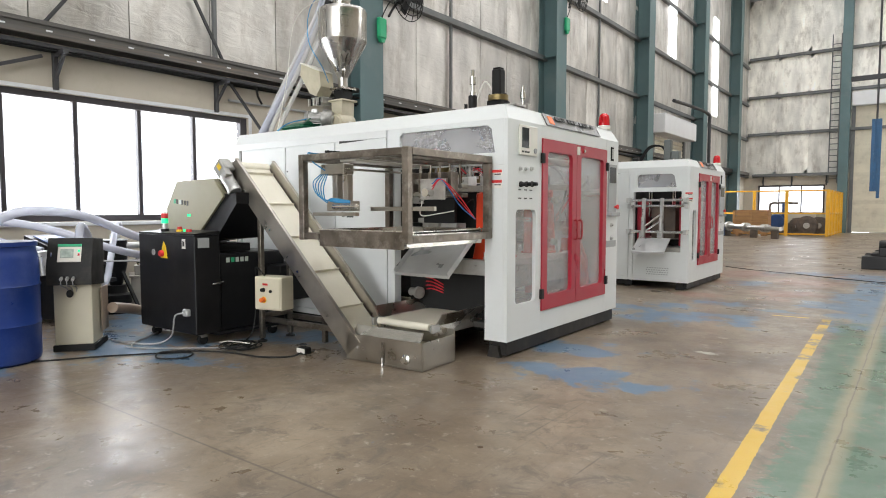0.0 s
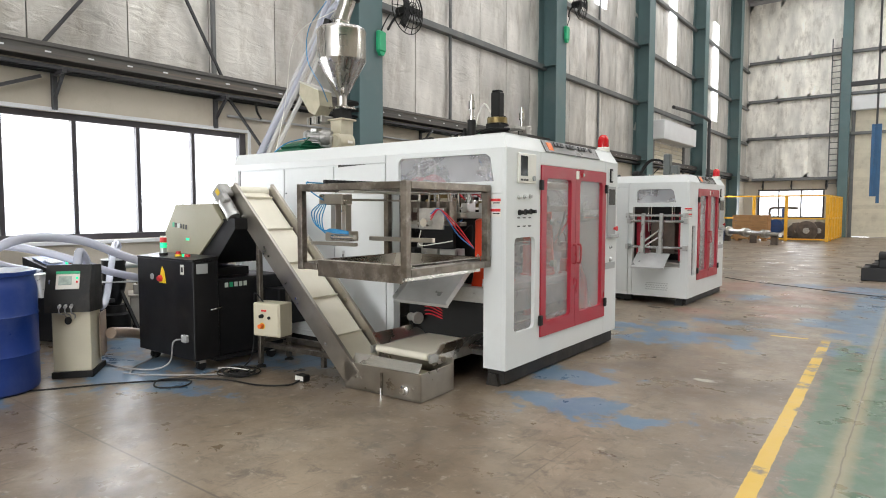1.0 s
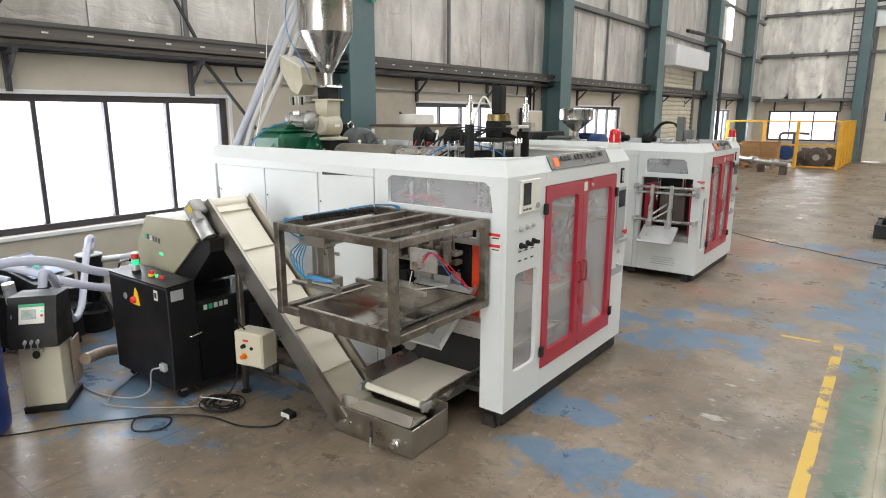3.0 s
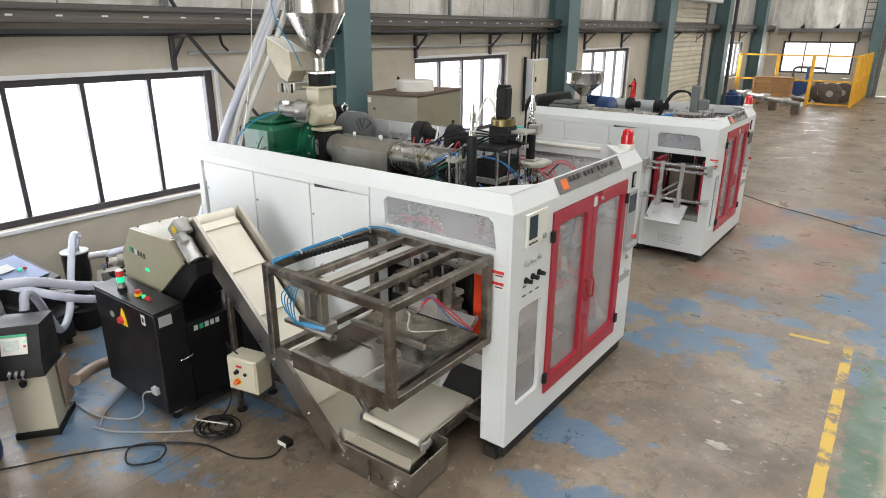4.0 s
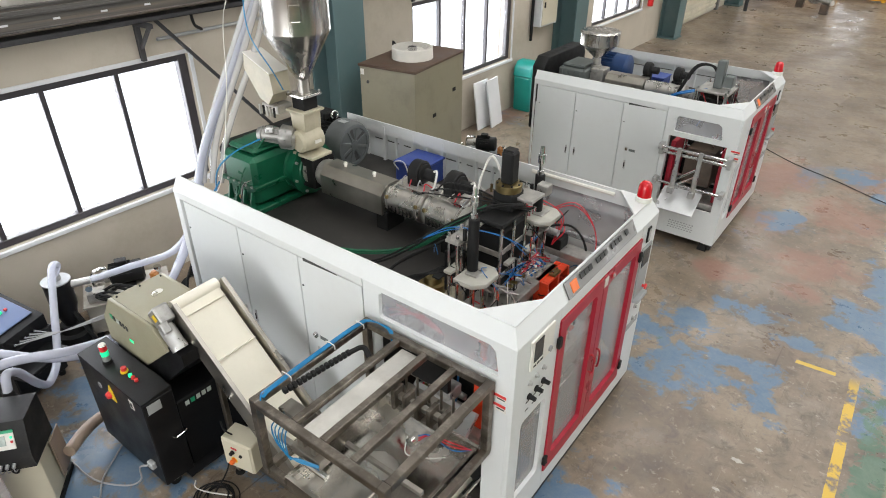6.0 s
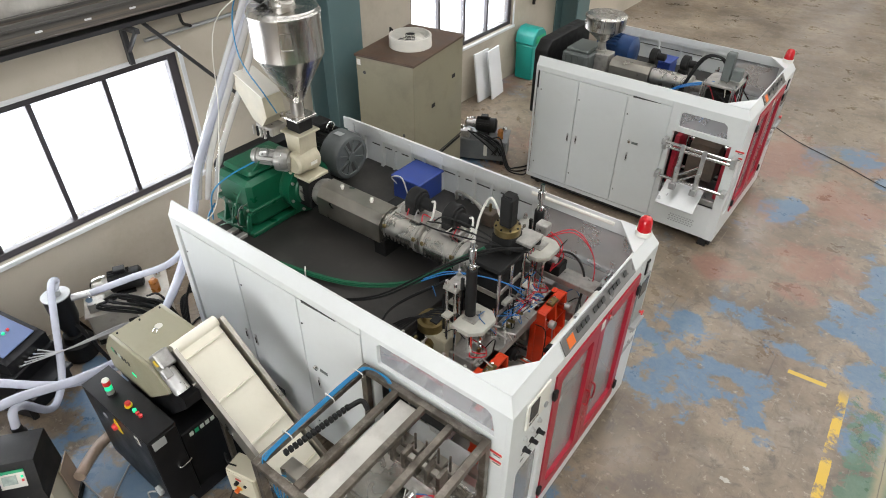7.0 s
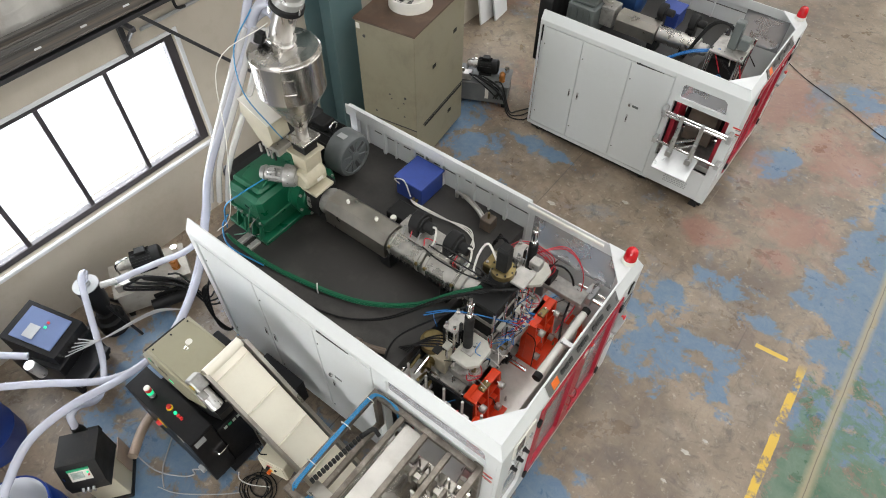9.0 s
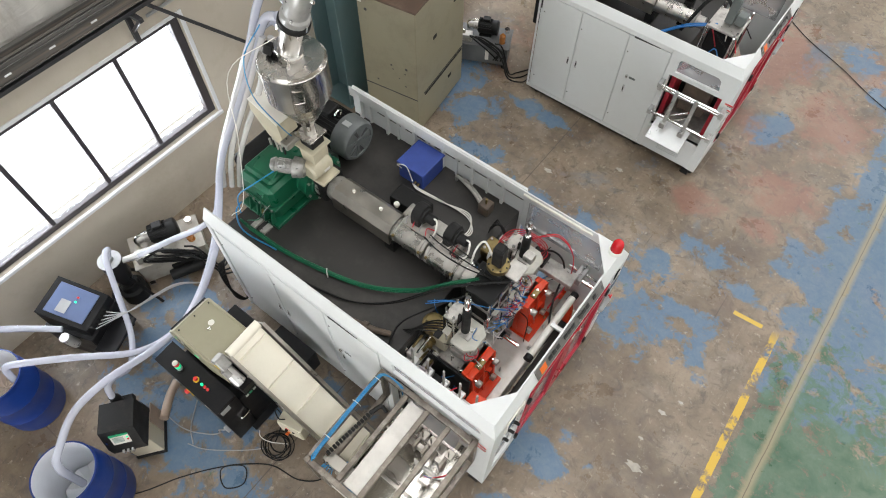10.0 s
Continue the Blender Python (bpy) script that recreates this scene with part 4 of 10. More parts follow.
def blow_machine(name, label, x0, x1, y0, y1, zs, seams, win, gate, pillar, doors, small):
    """Sheet-steel housing of a blow-moulding machine, open at the top.
    x0, x1: rear and front; zs: plinth top, shoulder, rim; seams: service doors along the side; win: side window; gate: side opening."""
    zp, zt, zr = zs
    m = thing(name, (x0 + x1) / 2, (y0 + y1) / 2, 0, label, "machine", "blow moulding machines")
    T = 0.03
    # plinth with feet
    p = part("plinth", box(gate[1] + 0.02, x1 - 0.025, y0 + 0.035, y1 - 0.03, 0.012, zp - 0.001, 0.006), PLINTH, m, "black steel plinth")
    part("plinth_beam", box(x0 + 0.05, x1 - 0.06, y1 - 0.12, y1 - 0.05, 0.02, zp - 0.004, 0.006), PLINTH, m, "black steel plinth")
    part("plinth_beam", box(x0 + 0.05, gate[0] - 0.02, y0 + 0.05, y0 + 0.12, 0.02, zp - 0.004, 0.006), PLINTH, m, "black steel plinth")
    for fx, fy in ((x1 - 0.12, y0 + 0.08), (x1 - 0.12, y1 - 0.1), (x0 + 0.15, y0 + 0.1), (x0 + 0.15, y1 - 0.1), (gate[0] - 0.1, y0 + 0.1)):
        part("foot", lathe((fx, fy, 0), (0, 0, 1), [(0, 0.045), (0.02, 0.045), (0.025, 0.02), (0.045, 0.02)], 12), RUBBER, m)
    part("anchor_bracket", prism([(x1 - 0.17, 0.0), (x1 - 0.06, 0.0), (x1 - 0.08, 0.09), (x1 - 0.15, 0.09)], "y", y0 + 0.0, y0 + 0.045), PLINTH, m)
    # side with service doors
    g0, g1 = seams[0], seams[-1]
    part("side_frame", box(g0 - 0.02, g1 + 0.02, y0 + 0.014, y0 + T, zp + 0.005, zt), WHITE, m)
    part("side_header", box(g0 - 0.05, g1 - 0.004, y0, y0 + 0.0135, zt - 0.06, zt), WHITE, m)
    part("side_skirt", box(g0 - 0.05, g1 - 0.004, y0, y0 + 0.0135, zp, zp + 0.05), WHITE, m)
    part("rear_post", box(x0, g0 - 0.05, y0, y0 + T, zp, zt, 0.004), WHITE, m)
    for k, (a, b) in enumerate(zip(seams, seams[1:])):
        d = part("service_door", box(a + 0.006, b - 0.006, y0 - 0.004, y0 + 0.012, zp + 0.058, zt - 0.068, 0.003), WHITE, m)
        hx = a + 0.12 if k == len(seams) - 2 else (b - 0.06 if k % 2 == 0 else a + 0.06)
        part("latch", box(hx - 0.012, hx + 0.012, y0 - 0.011, y0 - 0.003, 0.83 * zt / 1.77, 0.95 * zt / 1.77, 0.003), ALU, d)
        part("latch_tongue", box(hx - 0.006, hx + 0.006, y0 - 0.016, y0 - 0.010, 0.86 * zt / 1.77, 0.92 * zt / 1.77, 0.002), RUBBER, d)
        for hz in (0.35, zt - 0.3):
            part("screw", cyl((a + 0.03, y0 - 0.008, hz), (a + 0.03, y0 - 0.003, hz), 0.008, 8), RUBBER, d)
        if k == len(seams) - 2:
            part("label_plate", box(hx + 0.03, hx + 0.11, y0 - 0.007, y0 - 0.003, 1.04, 1.07), GREYPAINT, d, "small grey label")
            part("handle", obox((hx + 0.0, y0 - 0.02, 1.07), (0.03, 0.03, 0.05), (20, 0, 0), 0.006), CHROME, d)
    # solid dark wedge stands in for the shade in the gap above the door
    ga = seams[-2]
    part("gap_shade", prism([(ga + 0.06, zt - 0.058), (ga + 0.40, zt - 0.066), (ga + 0.40, zt - 0.068), (ga + 0.06, zt - 0.080)], "y", y0 - 0.006, y0), GASKET, m, "dark wedge standing in for the shaded gap over a service door")
    # front bay of the side: posts, window panel, pillar
    wx0, wx1, wz0, wz1 = win
    part("bay_post", box(g1 + 0.004, gate[0], y0, y0 + T + 0.05, zp, gate[3]), WHITE, m)
    hole = [(wx1, wz0), (wx1 - 0.03, wz1 - 0.03), (wx1 - 0.07, wz1), (wx0 + 0.03, wz1), (wx0, wz1 - 0.03), (wx0, wz0 + 0.01), (wx0 + 0.01, wz0)]
    hole.reverse()
    part("window_panel", holed((g1 + 0.004, x1 - T - 0.001, gate[3], zt), hole, "y", y0, y0 + T), WHITE, m)
    part("side_window", box(wx0 - 0.03, wx1 + 0.02, y0 + T, y0 + T + 0.005, wz0 - 0.02, wz1 + 0.02), ACRYLIC, m, "smoky acrylic sheet").visible_shadow = False
    part("corner_pillar", box(pillar, x1 - T - 0.001, y0, y0 + 0.06, zp, gate[3] - 0.001), WHITE, m)
    if gate[2] > zp + 0.1:
        part("bay_panel", box(gate[0], pillar, y0 + 0.005, y0 + T, zp, gate[2], 0.003), WHITE, m)
    for k in range(2):
        col = REDLABEL if k == 0 else WHITEBOARD
        lab = part("warning_label", box(pillar + 0.05, pillar + 0.15, y0 - 0.004, y0 - 0.001, 1.335 * zt / 1.77 + 0.02 - 0.09 * k, 1.40 * zt / 1.77 - 0.075 * k), WHITEPLASTIC, m)
        part("label_band", box(pillar + 0.052, pillar + 0.148, y0 - 0.006, y0 - 0.004, 1.378 * zt / 1.77 - 0.075 * k, 1.398 * zt / 1.77 - 0.075 * k), REDLABEL, lab)
        part("label_print", box(pillar + 0.085, pillar + 0.14, y0 - 0.006, y0 - 0.004, 1.362 * zt / 1.77 - 0.078 * k, 1.370 * zt / 1.77 - 0.078 * k), DARKBAR, lab)
    # far side
    part("far_side", box(x0, gate[0], y1 - T, y1, zp, zr - 0.03, 0.004), WHITE, m)
    part("far_window_panel", holed((gate[0] + 0.001, x1 - T - 0.001, zp, zt), rounded(gate[0] + 0.1, x1 - 0.22, zt - 0.42, zt - 0.06, 0.05), "y", y1 - T, y1), WHITE, m)
    part("far_window", box(gate[0] + 0.06, x1 - 0.18, y1 - T - 0.006, y1 - T, zt - 0.46, zt - 0.02), ACRYLIC, m).visible_shadow = False
    for k in range(5):
        fx = x0 + 0.25 + k * (gate[0] - x0 - 0.3) / 5
        part("far_rib", box(fx, fx + 0.02, y1 - T - 0.03, y1 - T, 1.4, zr - 0.06), WHITE, m)
        part("far_slot", box(fx + 0.1, fx + 0.42, y1 - T - 0.004, y1 - T + 0.001, zr - 0.2, zr - 0.19), GASKET, m)
    # sloped shoulder and rim
    s = 0.058
    bm = bmesh.new()
    low = [(x0, y0), (x1, y0), (x1, y1), (x0, y1)]
    top = [(x0, y0 + s), (x1 - s, y0 + s), (x1 - s, y1 - s), (x0, y1 - s)]
    inn = [(x0, y0 + s + 0.012), (x1 - s - 0.012, y0 + s + 0.012), (x1 - s - 0.012, y1 - s - 0.012), (x0, y1 - s - 0.012)]
    L = [bm.verts.new((*p, zt)) for p in low]
    U = [bm.verts.new((*p, zr)) for p in top]
    I = [bm.verts.new((*p, zr)) for p in inn]
    D = [bm.verts.new((*p, zt - 0.01)) for p in inn]
    for a in range(3):
        b = a + 1
        bm.faces.new((L[a], L[b], U[b], U[a]))
        bm.faces.new((U[a], U[b], I[b], I[a]))
        bm.faces.new((I[a], I[b], D[b], D[a]))
        bm.faces.new((D[a], D[b], L[b], L[a]))
    for a in (0, 3):
        bm.faces.new((L[a], U[a], I[a], D[a]))
    part("top_rim", bm, WHITE, m)
    for yy, sg in ((y0 + s, 1), (y1 - s, -1)):
        tri = [(x1 - s + 0.004, yy - sg * 0.004), (x1 - s - 0.26, yy - sg * 0.004), (x1 - s + 0.004, yy + sg * 0.34)]
        part("corner_gusset", prism(tri, "z", zr - 0.012, zr + 0.003), WHITE, m)
    # front
    d0, d1, d2, dz0, dz1 = doors
    s0, s1, sz0, sz1 = small
    part("front_left", holed((y0, d0, zp, zt), rounded(s0, s1, sz0, sz1, 0.04), "x", x1 - T, x1), WHITE, m)
    part("front_window", box(x1 - T - 0.005, x1 - T, s0 - 0.02, s1 + 0.02, sz0 - 0.02, sz1 + 0.02), FROST, m, "frosted acrylic sheet").visible_shadow = False
    part("front_skirt", box(x1 - T, x1, d0, d2, zp, dz0, 0.003), WHITE, m)
    part("front_header", box(x1 - T, x1, d0, d2, dz1, zt, 0.003), WHITE, m)
    part("front_right", box(x1 - T, x1, d2, y1, zp, zt, 0.003), WHITE, m)
    for a, b, hy in ((d0, d1, d1 - 0.045), (d1, d2, d1 + 0.045)):
        w = 0.085
        gl = rounded(a + w, b - w, dz0 + 0.12, dz1 - 0.1, 0.04)
        d = part("guard_door", holed((a + 0.003, b - 0.003, dz0 + 0.003, dz1 - 0.003), gl, "x", x1 - 0.02, x1 + 0.012), RED, m, "red framed guard door with frosted pane")
        part("pane", box(x1 - 0.027, x1 - 0.021, a + w - 0.02, b - w + 0.02, dz0 + 0.1, dz1 - 0.08), FROST, d).visible_shadow = False
        zc = (dz0 + dz1) / 2 - 0.05
        part("handle", tube([(x1 + 0.012, hy, zc - 0.08), (x1 + 0.04, hy, zc - 0.075), (x1 + 0.045, hy, zc), (x1 + 0.04, hy, zc + 0.075), (x1 + 0.012, hy, zc + 0.08)], 0.0075, 8, steps=4), REDHANDLE, d)
        hyy = a if a == d0 else b
        for hz in (dz0 + 0.14, dz1 - 0.16):
            part("hinge", box(x1 + 0.004, x1 + 0.03, hyy - 0.03, hyy + 0.012, hz - 0.04, hz + 0.04, 0.004), RUBBER, d)
    part("door_label", box(x1 + 0.012, x1 + 0.016, d1 + 0.0, d1 + 0.055, dz1 - 0.09, dz1 - 0.02), WHITEPLASTIC, m)
    part("lamp_button", cyl((x1 + 0.012, d1 + 0.13, dz1 - 0.05), (x1 + 0.03, d1 + 0.13, dz1 - 0.05), 0.014, 10), ALU, m)
    part("lamp_ring", cyl((x1 + 0.012, d1 + 0.13, dz1 - 0.05), (x1 + 0.02, d1 + 0.13, dz1 - 0.05), 0.02, 10), REDLABEL, m)
    # brand plate on the front shoulder, lettering as plain shapes
    py0, py1 = d0 + 0.08, d2 - 0.15
    slope = math.degrees(math.atan2(s, zr - zt))
    cz = (zt + zr) / 2 + 0.003
    cx = x1 - s / 2 + 0.006
    plate = part("brand_plate", obox((cx, (py0 + py1) / 2, cz), (0.01, py1 - py0, 0.115), (0, -slope, 0), 0.003), DARKPLATE, m, "dark brand plate")
    part("emblem", obox((cx + 0.006, py0 + 0.10, cz), (0.008, 0.085, 0.075), (0, -slope, 0), 0.004), ORANGELABEL, plate, "orange-red emblem square")
    n_ = 13
    for k in range(n_):
        yy = py0 + 0.2 + k * (py1 - py0 - 0.3) / n_
        if k % 4 != 3:
            part("lettering_bar", obox((cx + 0.004, yy, cz + 0.024), (0.008, 0.045, 0.034), (0, -slope, 0)), DARKBAR, plate)
        if k < 8 and k % 3 != 2:
            part("lettering_bar", obox((cx + 0.009, yy, cz - 0.022), (0.008, 0.045, 0.034), (0, -slope, 0)), DARKBAR, plate)
    part("chevron_mark", obox((cx + 0.009, py0 + 0.2 + 0.68 * (py1 - py0 - 0.3), cz - 0.022), (0.008, 0.1, 0.034), (0, -slope, 0)), REDLABEL, plate)
    # operator panel right of the doors
    q = d2 + 0.045
    part("touch_panel", box(x1, x1 + 0.012, q, y1 - 0.06, zt * 0.61, zt * 0.87, 0.004), PVC, m, "grey operator panel")
    part("screen", box(x1 + 0.012, x1 + 0.016, q + 0.03, y1 - 0.09, zt * 0.77, zt * 0.855), LCD, m)
    part("panel_shelf", box(x1, x1 + 0.05, q, y1 - 0.06, zt * 0.59, zt * 0.61, 0.004), PVC, m)
    part("slot_meter", box(x1, x1 + 0.012, q + 0.06, q + 0.12, zt * 0.89, zt * 0.965, 0.004), RUBBER, m)
    part("slot_glass", box(x1 + 0.012, x1 + 0.015, q + 0.075, q + 0.105, zt * 0.90, zt * 0.955), ALU, m)
    estop = part("stop_button", lathe((x1 + 0.012, y1 - 0.1, zt * 0.64), (1, 0, 0), [(0, 0.012), (0.02, 0.012), (0.022, 0.024), (0.034, 0.022)], 14), REDLABEL, m, "red stop button")
    for k in range(2):
        part("key_switch", lathe((x1, q + 0.1, zt * (0.54 - 0.07 * k)), (1, 0, 0), [(0, 0.022), (0.01, 0.022), (0.012, 0.012 + 0.008 * k), (0.022, 0.012)], 12), ALU, m)
    part("brand_strip", box(x1, x1 + 0.003, q - 0.02, y1 - 0.04, zt * 0.42, zt * 0.455), PVC, m)
    # beacon
    bx, by = x1 - 0.1, y1 - 0.13
    b = part("beacon_base", cyl((bx, by, zr), (bx, by, zr + 0.045), 0.062, 20, chamfer=0.006), WHITEPLASTIC, m, "red warning beacon on a white base")
    part("beacon_lens", lathe((bx, by, zr + 0.045), (0, 0, 1), [(0, 0.055), (0.07, 0.052), (0.1, 0.045), (0.118, 0.028), (0.124, 0.0)], 20), BEACON, b, "red ribbed lens")
    return m


M1 = blow_machine("blow_moulding_machine", "large white sheet-steel blow moulding machine with red framed guard doors", -5.72, -2.40, 3.94, 6.04, (0.125, 1.775, 1.885),
                  [-5.60, -4.90, -4.21, -3.58], (-3.44, -2.51, 1.53, 1.735), (-3.50, -2.60, 0.08, 1.44), -2.595,
                  (4.455, 5.075, 5.735, 0.295, 1.675), (4.06, 4.37, 0.39, 1.11))
# pillar is narrower beside the pick-out frame; controls of the front-left panel
ux = -2.40
part("gauge_panel", box(ux, ux + 0.015, 4.09, 4.36, 1.52, 1.745, 0.004), WHITEPLASTIC, M1, "parison controller panel with a small screen")
part("gauge_screen", box(ux + 0.015, ux + 0.018, 4.12, 4.22, 1.575, 1.725), LCD, M1)
part("gauge_knob", cyl((ux + 0.015, 4.315, 1.56), (ux + 0.026, 4.315, 1.56), 0.02, 12), PVC, M1)
for k in range(3):
    part("panel_bar", box(ux + 0.015, ux + 0.017, 4.12 + 0.04 * k, 4.15 + 0.04 * k, 1.538, 1.552), DARKBAR, M1)
for k in range(3):
    yk = 4.115 + 0.085 * k
    part("push_button", lathe((ux, yk, 1.415 + 0.004 * k), (1, 0, 0), [(0, 0.018), (0.008, 0.018), (0.01, 0.011), (0.022, 0.011)], 12), ALU, M1)
    part("selector_knob", lathe((ux, yk + 0.01, 1.30 + 0.003 * k), (1, 0, 0), [(0, 0.022), (0.012, 0.022), (0.014, 0.016), (0.05, 0.014)], 12), RUBBER, M1, "black selector knob")
    part("switch_caption", box(ux, ux + 0.002, yk - 0.02, yk + 0.02, 1.19, 1.20), DARKBAR, M1)
    part("switch_caption", box(ux, ux + 0.002, yk - 0.02, yk + 0.02, 1.255, 1.263), DARKBAR, M1)

M2 = blow_machine("blow_moulding_machine", "smaller white blow moulding machine with narrow red guard doors", -5.13, -2.49, 8.82, 10.72, (0.10, 1.70, 1.80),
                  [-5.06, -4.515, -3.87, -3.33], (-3.22, -2.67, 1.42, 1.605), (-3.27, -2.60, 0.52, 1.36), -2.60,
                  (9.24, 9.79, 10.34, 0.32, 1.62), (8.97, 9.15, 0.4, 1.1))


# ---- inside the large machine ----
DZ = 1.49
part("deck", box(-5.70, -3.53, 3.985, 6.005, DZ - 0.03, DZ, 0.003), DECK, M1, "dark oily steel deck")
part("deck_front", box(-3.56, -3.53, 3.985, 6.005, 0.4, DZ - 0.031), DECK, M1)
part("rear_wall", box(-5.70, -5.675, 3.975, 6.005, 0.1, DZ - 0.031), WHITE, M1)
part("inner_floor", box(-3.5, -2.45, 4.0, 6.0, 0.2, 0.24), DECK, M1, "dark steel floor of the mould space")
for k in range(6):
    part("rear_strut", box(-5.6 + 0.37 * k, -5.57 + 0.37 * k, 5.965, 6.005, DZ, 1.85), WHITE, M1)
part("far_guard_rail", tube([(-3.5, 5.97, 1.84), (-2.75, 5.97, 1.84)], 0.018, 8), WHITEPLASTIC, M1)

RNG = random.Random(11)


def hose_bundle(parent, name, pts, count, r, mat, spread=0.03, label=""):
    for k in range(count):
        off = Vector((RNG.uniform(-spread, spread), RNG.uniform(-spread, spread), RNG.uniform(-spread, spread) * 0.6))
        part(name, tube([Vector(p) + off * (0.4 if i in (0, len(pts) - 1) else 1) for i, p in enumerate(pts)], r, 6, steps=5), mat, parent, label)


def extruder():
    e = thing("extruder", -4.6, 4.97, DZ, "plasticising extruder with green gearbox and steel-clad barrel on the deck", "extruder")
    by, bz = 4.98, 1.76
    # gearbox: stepped casting with ribs, lid, flange and feet
    g = part("gearbox", box(-5.72, -5.29, 4.44, 5.08, DZ + 0.05, 1.98, 0.04), GREEN, e, "green cast-iron gearbox")
    part("lid", box(-5.69, -5.33, 4.50, 5.02, 1.982, 2.035, 0.025), GREEN, g)
    part("lid", prism([(4.55, 2.036), (4.93, 2.036), (4.86, 2.07), (4.62, 2.07)], "x", -5.6, -5.34), GREEN, g)
    part("base_flange", box(-5.76, -5.25, 4.38, 5.14, DZ, DZ + 0.045, 0.006), GREEN, g)
    part("split_flange", box(-5.74, -5.27, 4.42, 5.10, 1.70, 1.735, 0.005), GREEN, g)
    for k in range(4):
        part("rib", prism([(4.36 + 0.0, DZ + 0.05), (4.42, DZ + 0.05), (4.42, 1.69), (4.40, 1.69)], "x", -5.62 + 0.1 * k, -5.605 + 0.1 * k), GREEN, g)
    for k in range(5):
        part("bolt", cyl((-5.62 + 0.08 * k, 4.405, 1.735), (-5.62 + 0.08 * k, 4.405, 1.752), 0.011, 6), MACHINED, g)
    part("foot_clamp", box(-5.50, -5.44, 4.22, 4.37, DZ, DZ + 0.03, 0.004), MACHINED, g)
    part("foot_clamp", box(-5.38, -5.32, 4.25, 4.37, DZ, DZ + 0.03, 0.004), MACHINED, g)
    part("output_lantern", lathe((-5.30, by, bz), (1, 0, 0), [(0, 0.235), (0.02, 0.24), (0.03, 0.225), (0.10, 0.225), (0.11, 0.24), (0.13, 0.24), (0.135, 0.17), (0.15, 0.16)], 32), GREEN, g)
    for a in range(15, 375, 45):
        ya, za = by + 0.215 * math.cos(radians(a)), bz + 0.215 * math.sin(radians(a))
        part("bolt", cyl((-5.17, ya, za), (-5.15, ya, za), 0.013, 6), MACHINED, g)
    part("oil_gauge", cyl((-5.45, 4.42, 1.62), (-5.45, 4.38, 1.62), 0.02, 10), BRASS, g)
    part("oil_pipe", tube([(-5.32, 4.42, 1.8), (-5.32, 4.34, 1.78), (-5.36, 4.33, 1.62), (-5.36, 4.41, 1.55)], 0.008, 6), CHROME, g)
    # belt guard behind
    part("belt_guard", box(-5.95, -5.76, 4.55, 5.75, DZ + 0.12, 1.96, 0.05), RUBBER, e, "black belt guard")
    part("input_boss", cyl((-5.72, 4.75, 1.8), (-5.66, 4.75, 1.8), 0.1, 18), GREEN, e)
    # feed section and barrel
    part("feed_throat", lathe((-5.14, by, bz), (1, 0, 0), [(0, 0.15), (0.03, 0.15), (0.035, 0.12), (0.10, 0.12)], 20), MACHINED, e)
    part("feed_block", box(-5.26, -5.02, by - 0.13, by + 0.13, bz - 0.13, bz + 0.15, 0.012), RUBBER, e)
    part("cooling_collar", lathe((-5.03, by, bz), (1, 0, 0), [(0, 0.11), (0.04, 0.125), (0.1, 0.125), (0.12, 0.10)], 24), MACHINED, e, "dark steel collar")
    hexa2 = [(by - 0.075, bz + 0.125), (by + 0.075, bz + 0.125), (by + 0.135, bz + 0.05), (by + 0.135, bz - 0.12), (by - 0.135, bz - 0.12), (by - 0.135, bz + 0.05)]
    c = part("barrel_cover", prism(hexa2, "x", -4.93, -4.23), BRUSHED, e, "folded stainless barrel cover")
    for x in (-4.75, -4.42):
        part("lifting_stud", lathe((x, by, bz + 0.125), (0, 0, 1), [(0, 0.012), (0.015, 0.012), (0.02, 0.018), (0.04, 0.014)], 8), WHITEPLASTIC, c)
    for x0, x1 in ((-4.225, -3.86), (-3.845, -3.50)):
        h = part("heater_shell", lathe((x0, by, bz), (1, 0, 0), [(0, 0.112), (0.004, 0.118), (x1 - x0 - 0.004, 0.118), (x1 - x0, 0.112)], 30), STAINLESS, e, "polished stainless heater band cover")
        for xx in (x0 + 0.03, x1 - 0.04):
            part("band_clamp", lathe((xx, by, bz), (1, 0, 0), [(0, 0.121), (0.012, 0.121)], 30), MACHINED, h)
            part("clamp_screw", box(xx - 0.006, xx + 0.018, by - 0.125, by - 0.105, bz + 0.04, bz + 0.07, 0.003), BRASS, h)
        for k in range(7):
            xx = x0 + 0.05 + k * (x1 - x0 - 0.1) / 7
            part("vent_slot", obox((xx, by - 0.113, bz - 0.035), (0.008, 0.01, 0.05)), RUBBER, h)
    part("barrel_nose", lathe((-3.50, by, bz), (1, 0, 0), [(0, 0.13), (0.05, 0.13), (0.055, 0.09), (0.14, 0.085), (0.15, 0.11), (0.2, 0.11)], 24), MACHINED, e, "bolted steel barrel flange")
    for a in range(0, 360, 45):
        part("flange_bolt", cyl((-3.45, by + 0.11 * math.cos(radians(a)), bz + 0.11 * math.sin(radians(a))), (-3.43, by + 0.11 * math.cos(radians(a)), bz + 0.11 * math.sin(radians(a))), 0.012, 6), CHROME, e)
    part("barrel_stand", box(-4.32, -4.2, by - 0.11, by + 0.11, DZ, bz - 0.1, 0.006), RUBBER, e)
    part("barrel_stand", box(-3.66, -3.58, by - 0.1, by + 0.1, DZ, bz - 0.1, 0.006), RUBBER, e)
    part("fan_duct", box(-4.26, -3.62, by + 0.1, by + 0.26, DZ + 0.1, bz + 0.1, 0.01), MACHINED, e, "oiled steel fan duct")
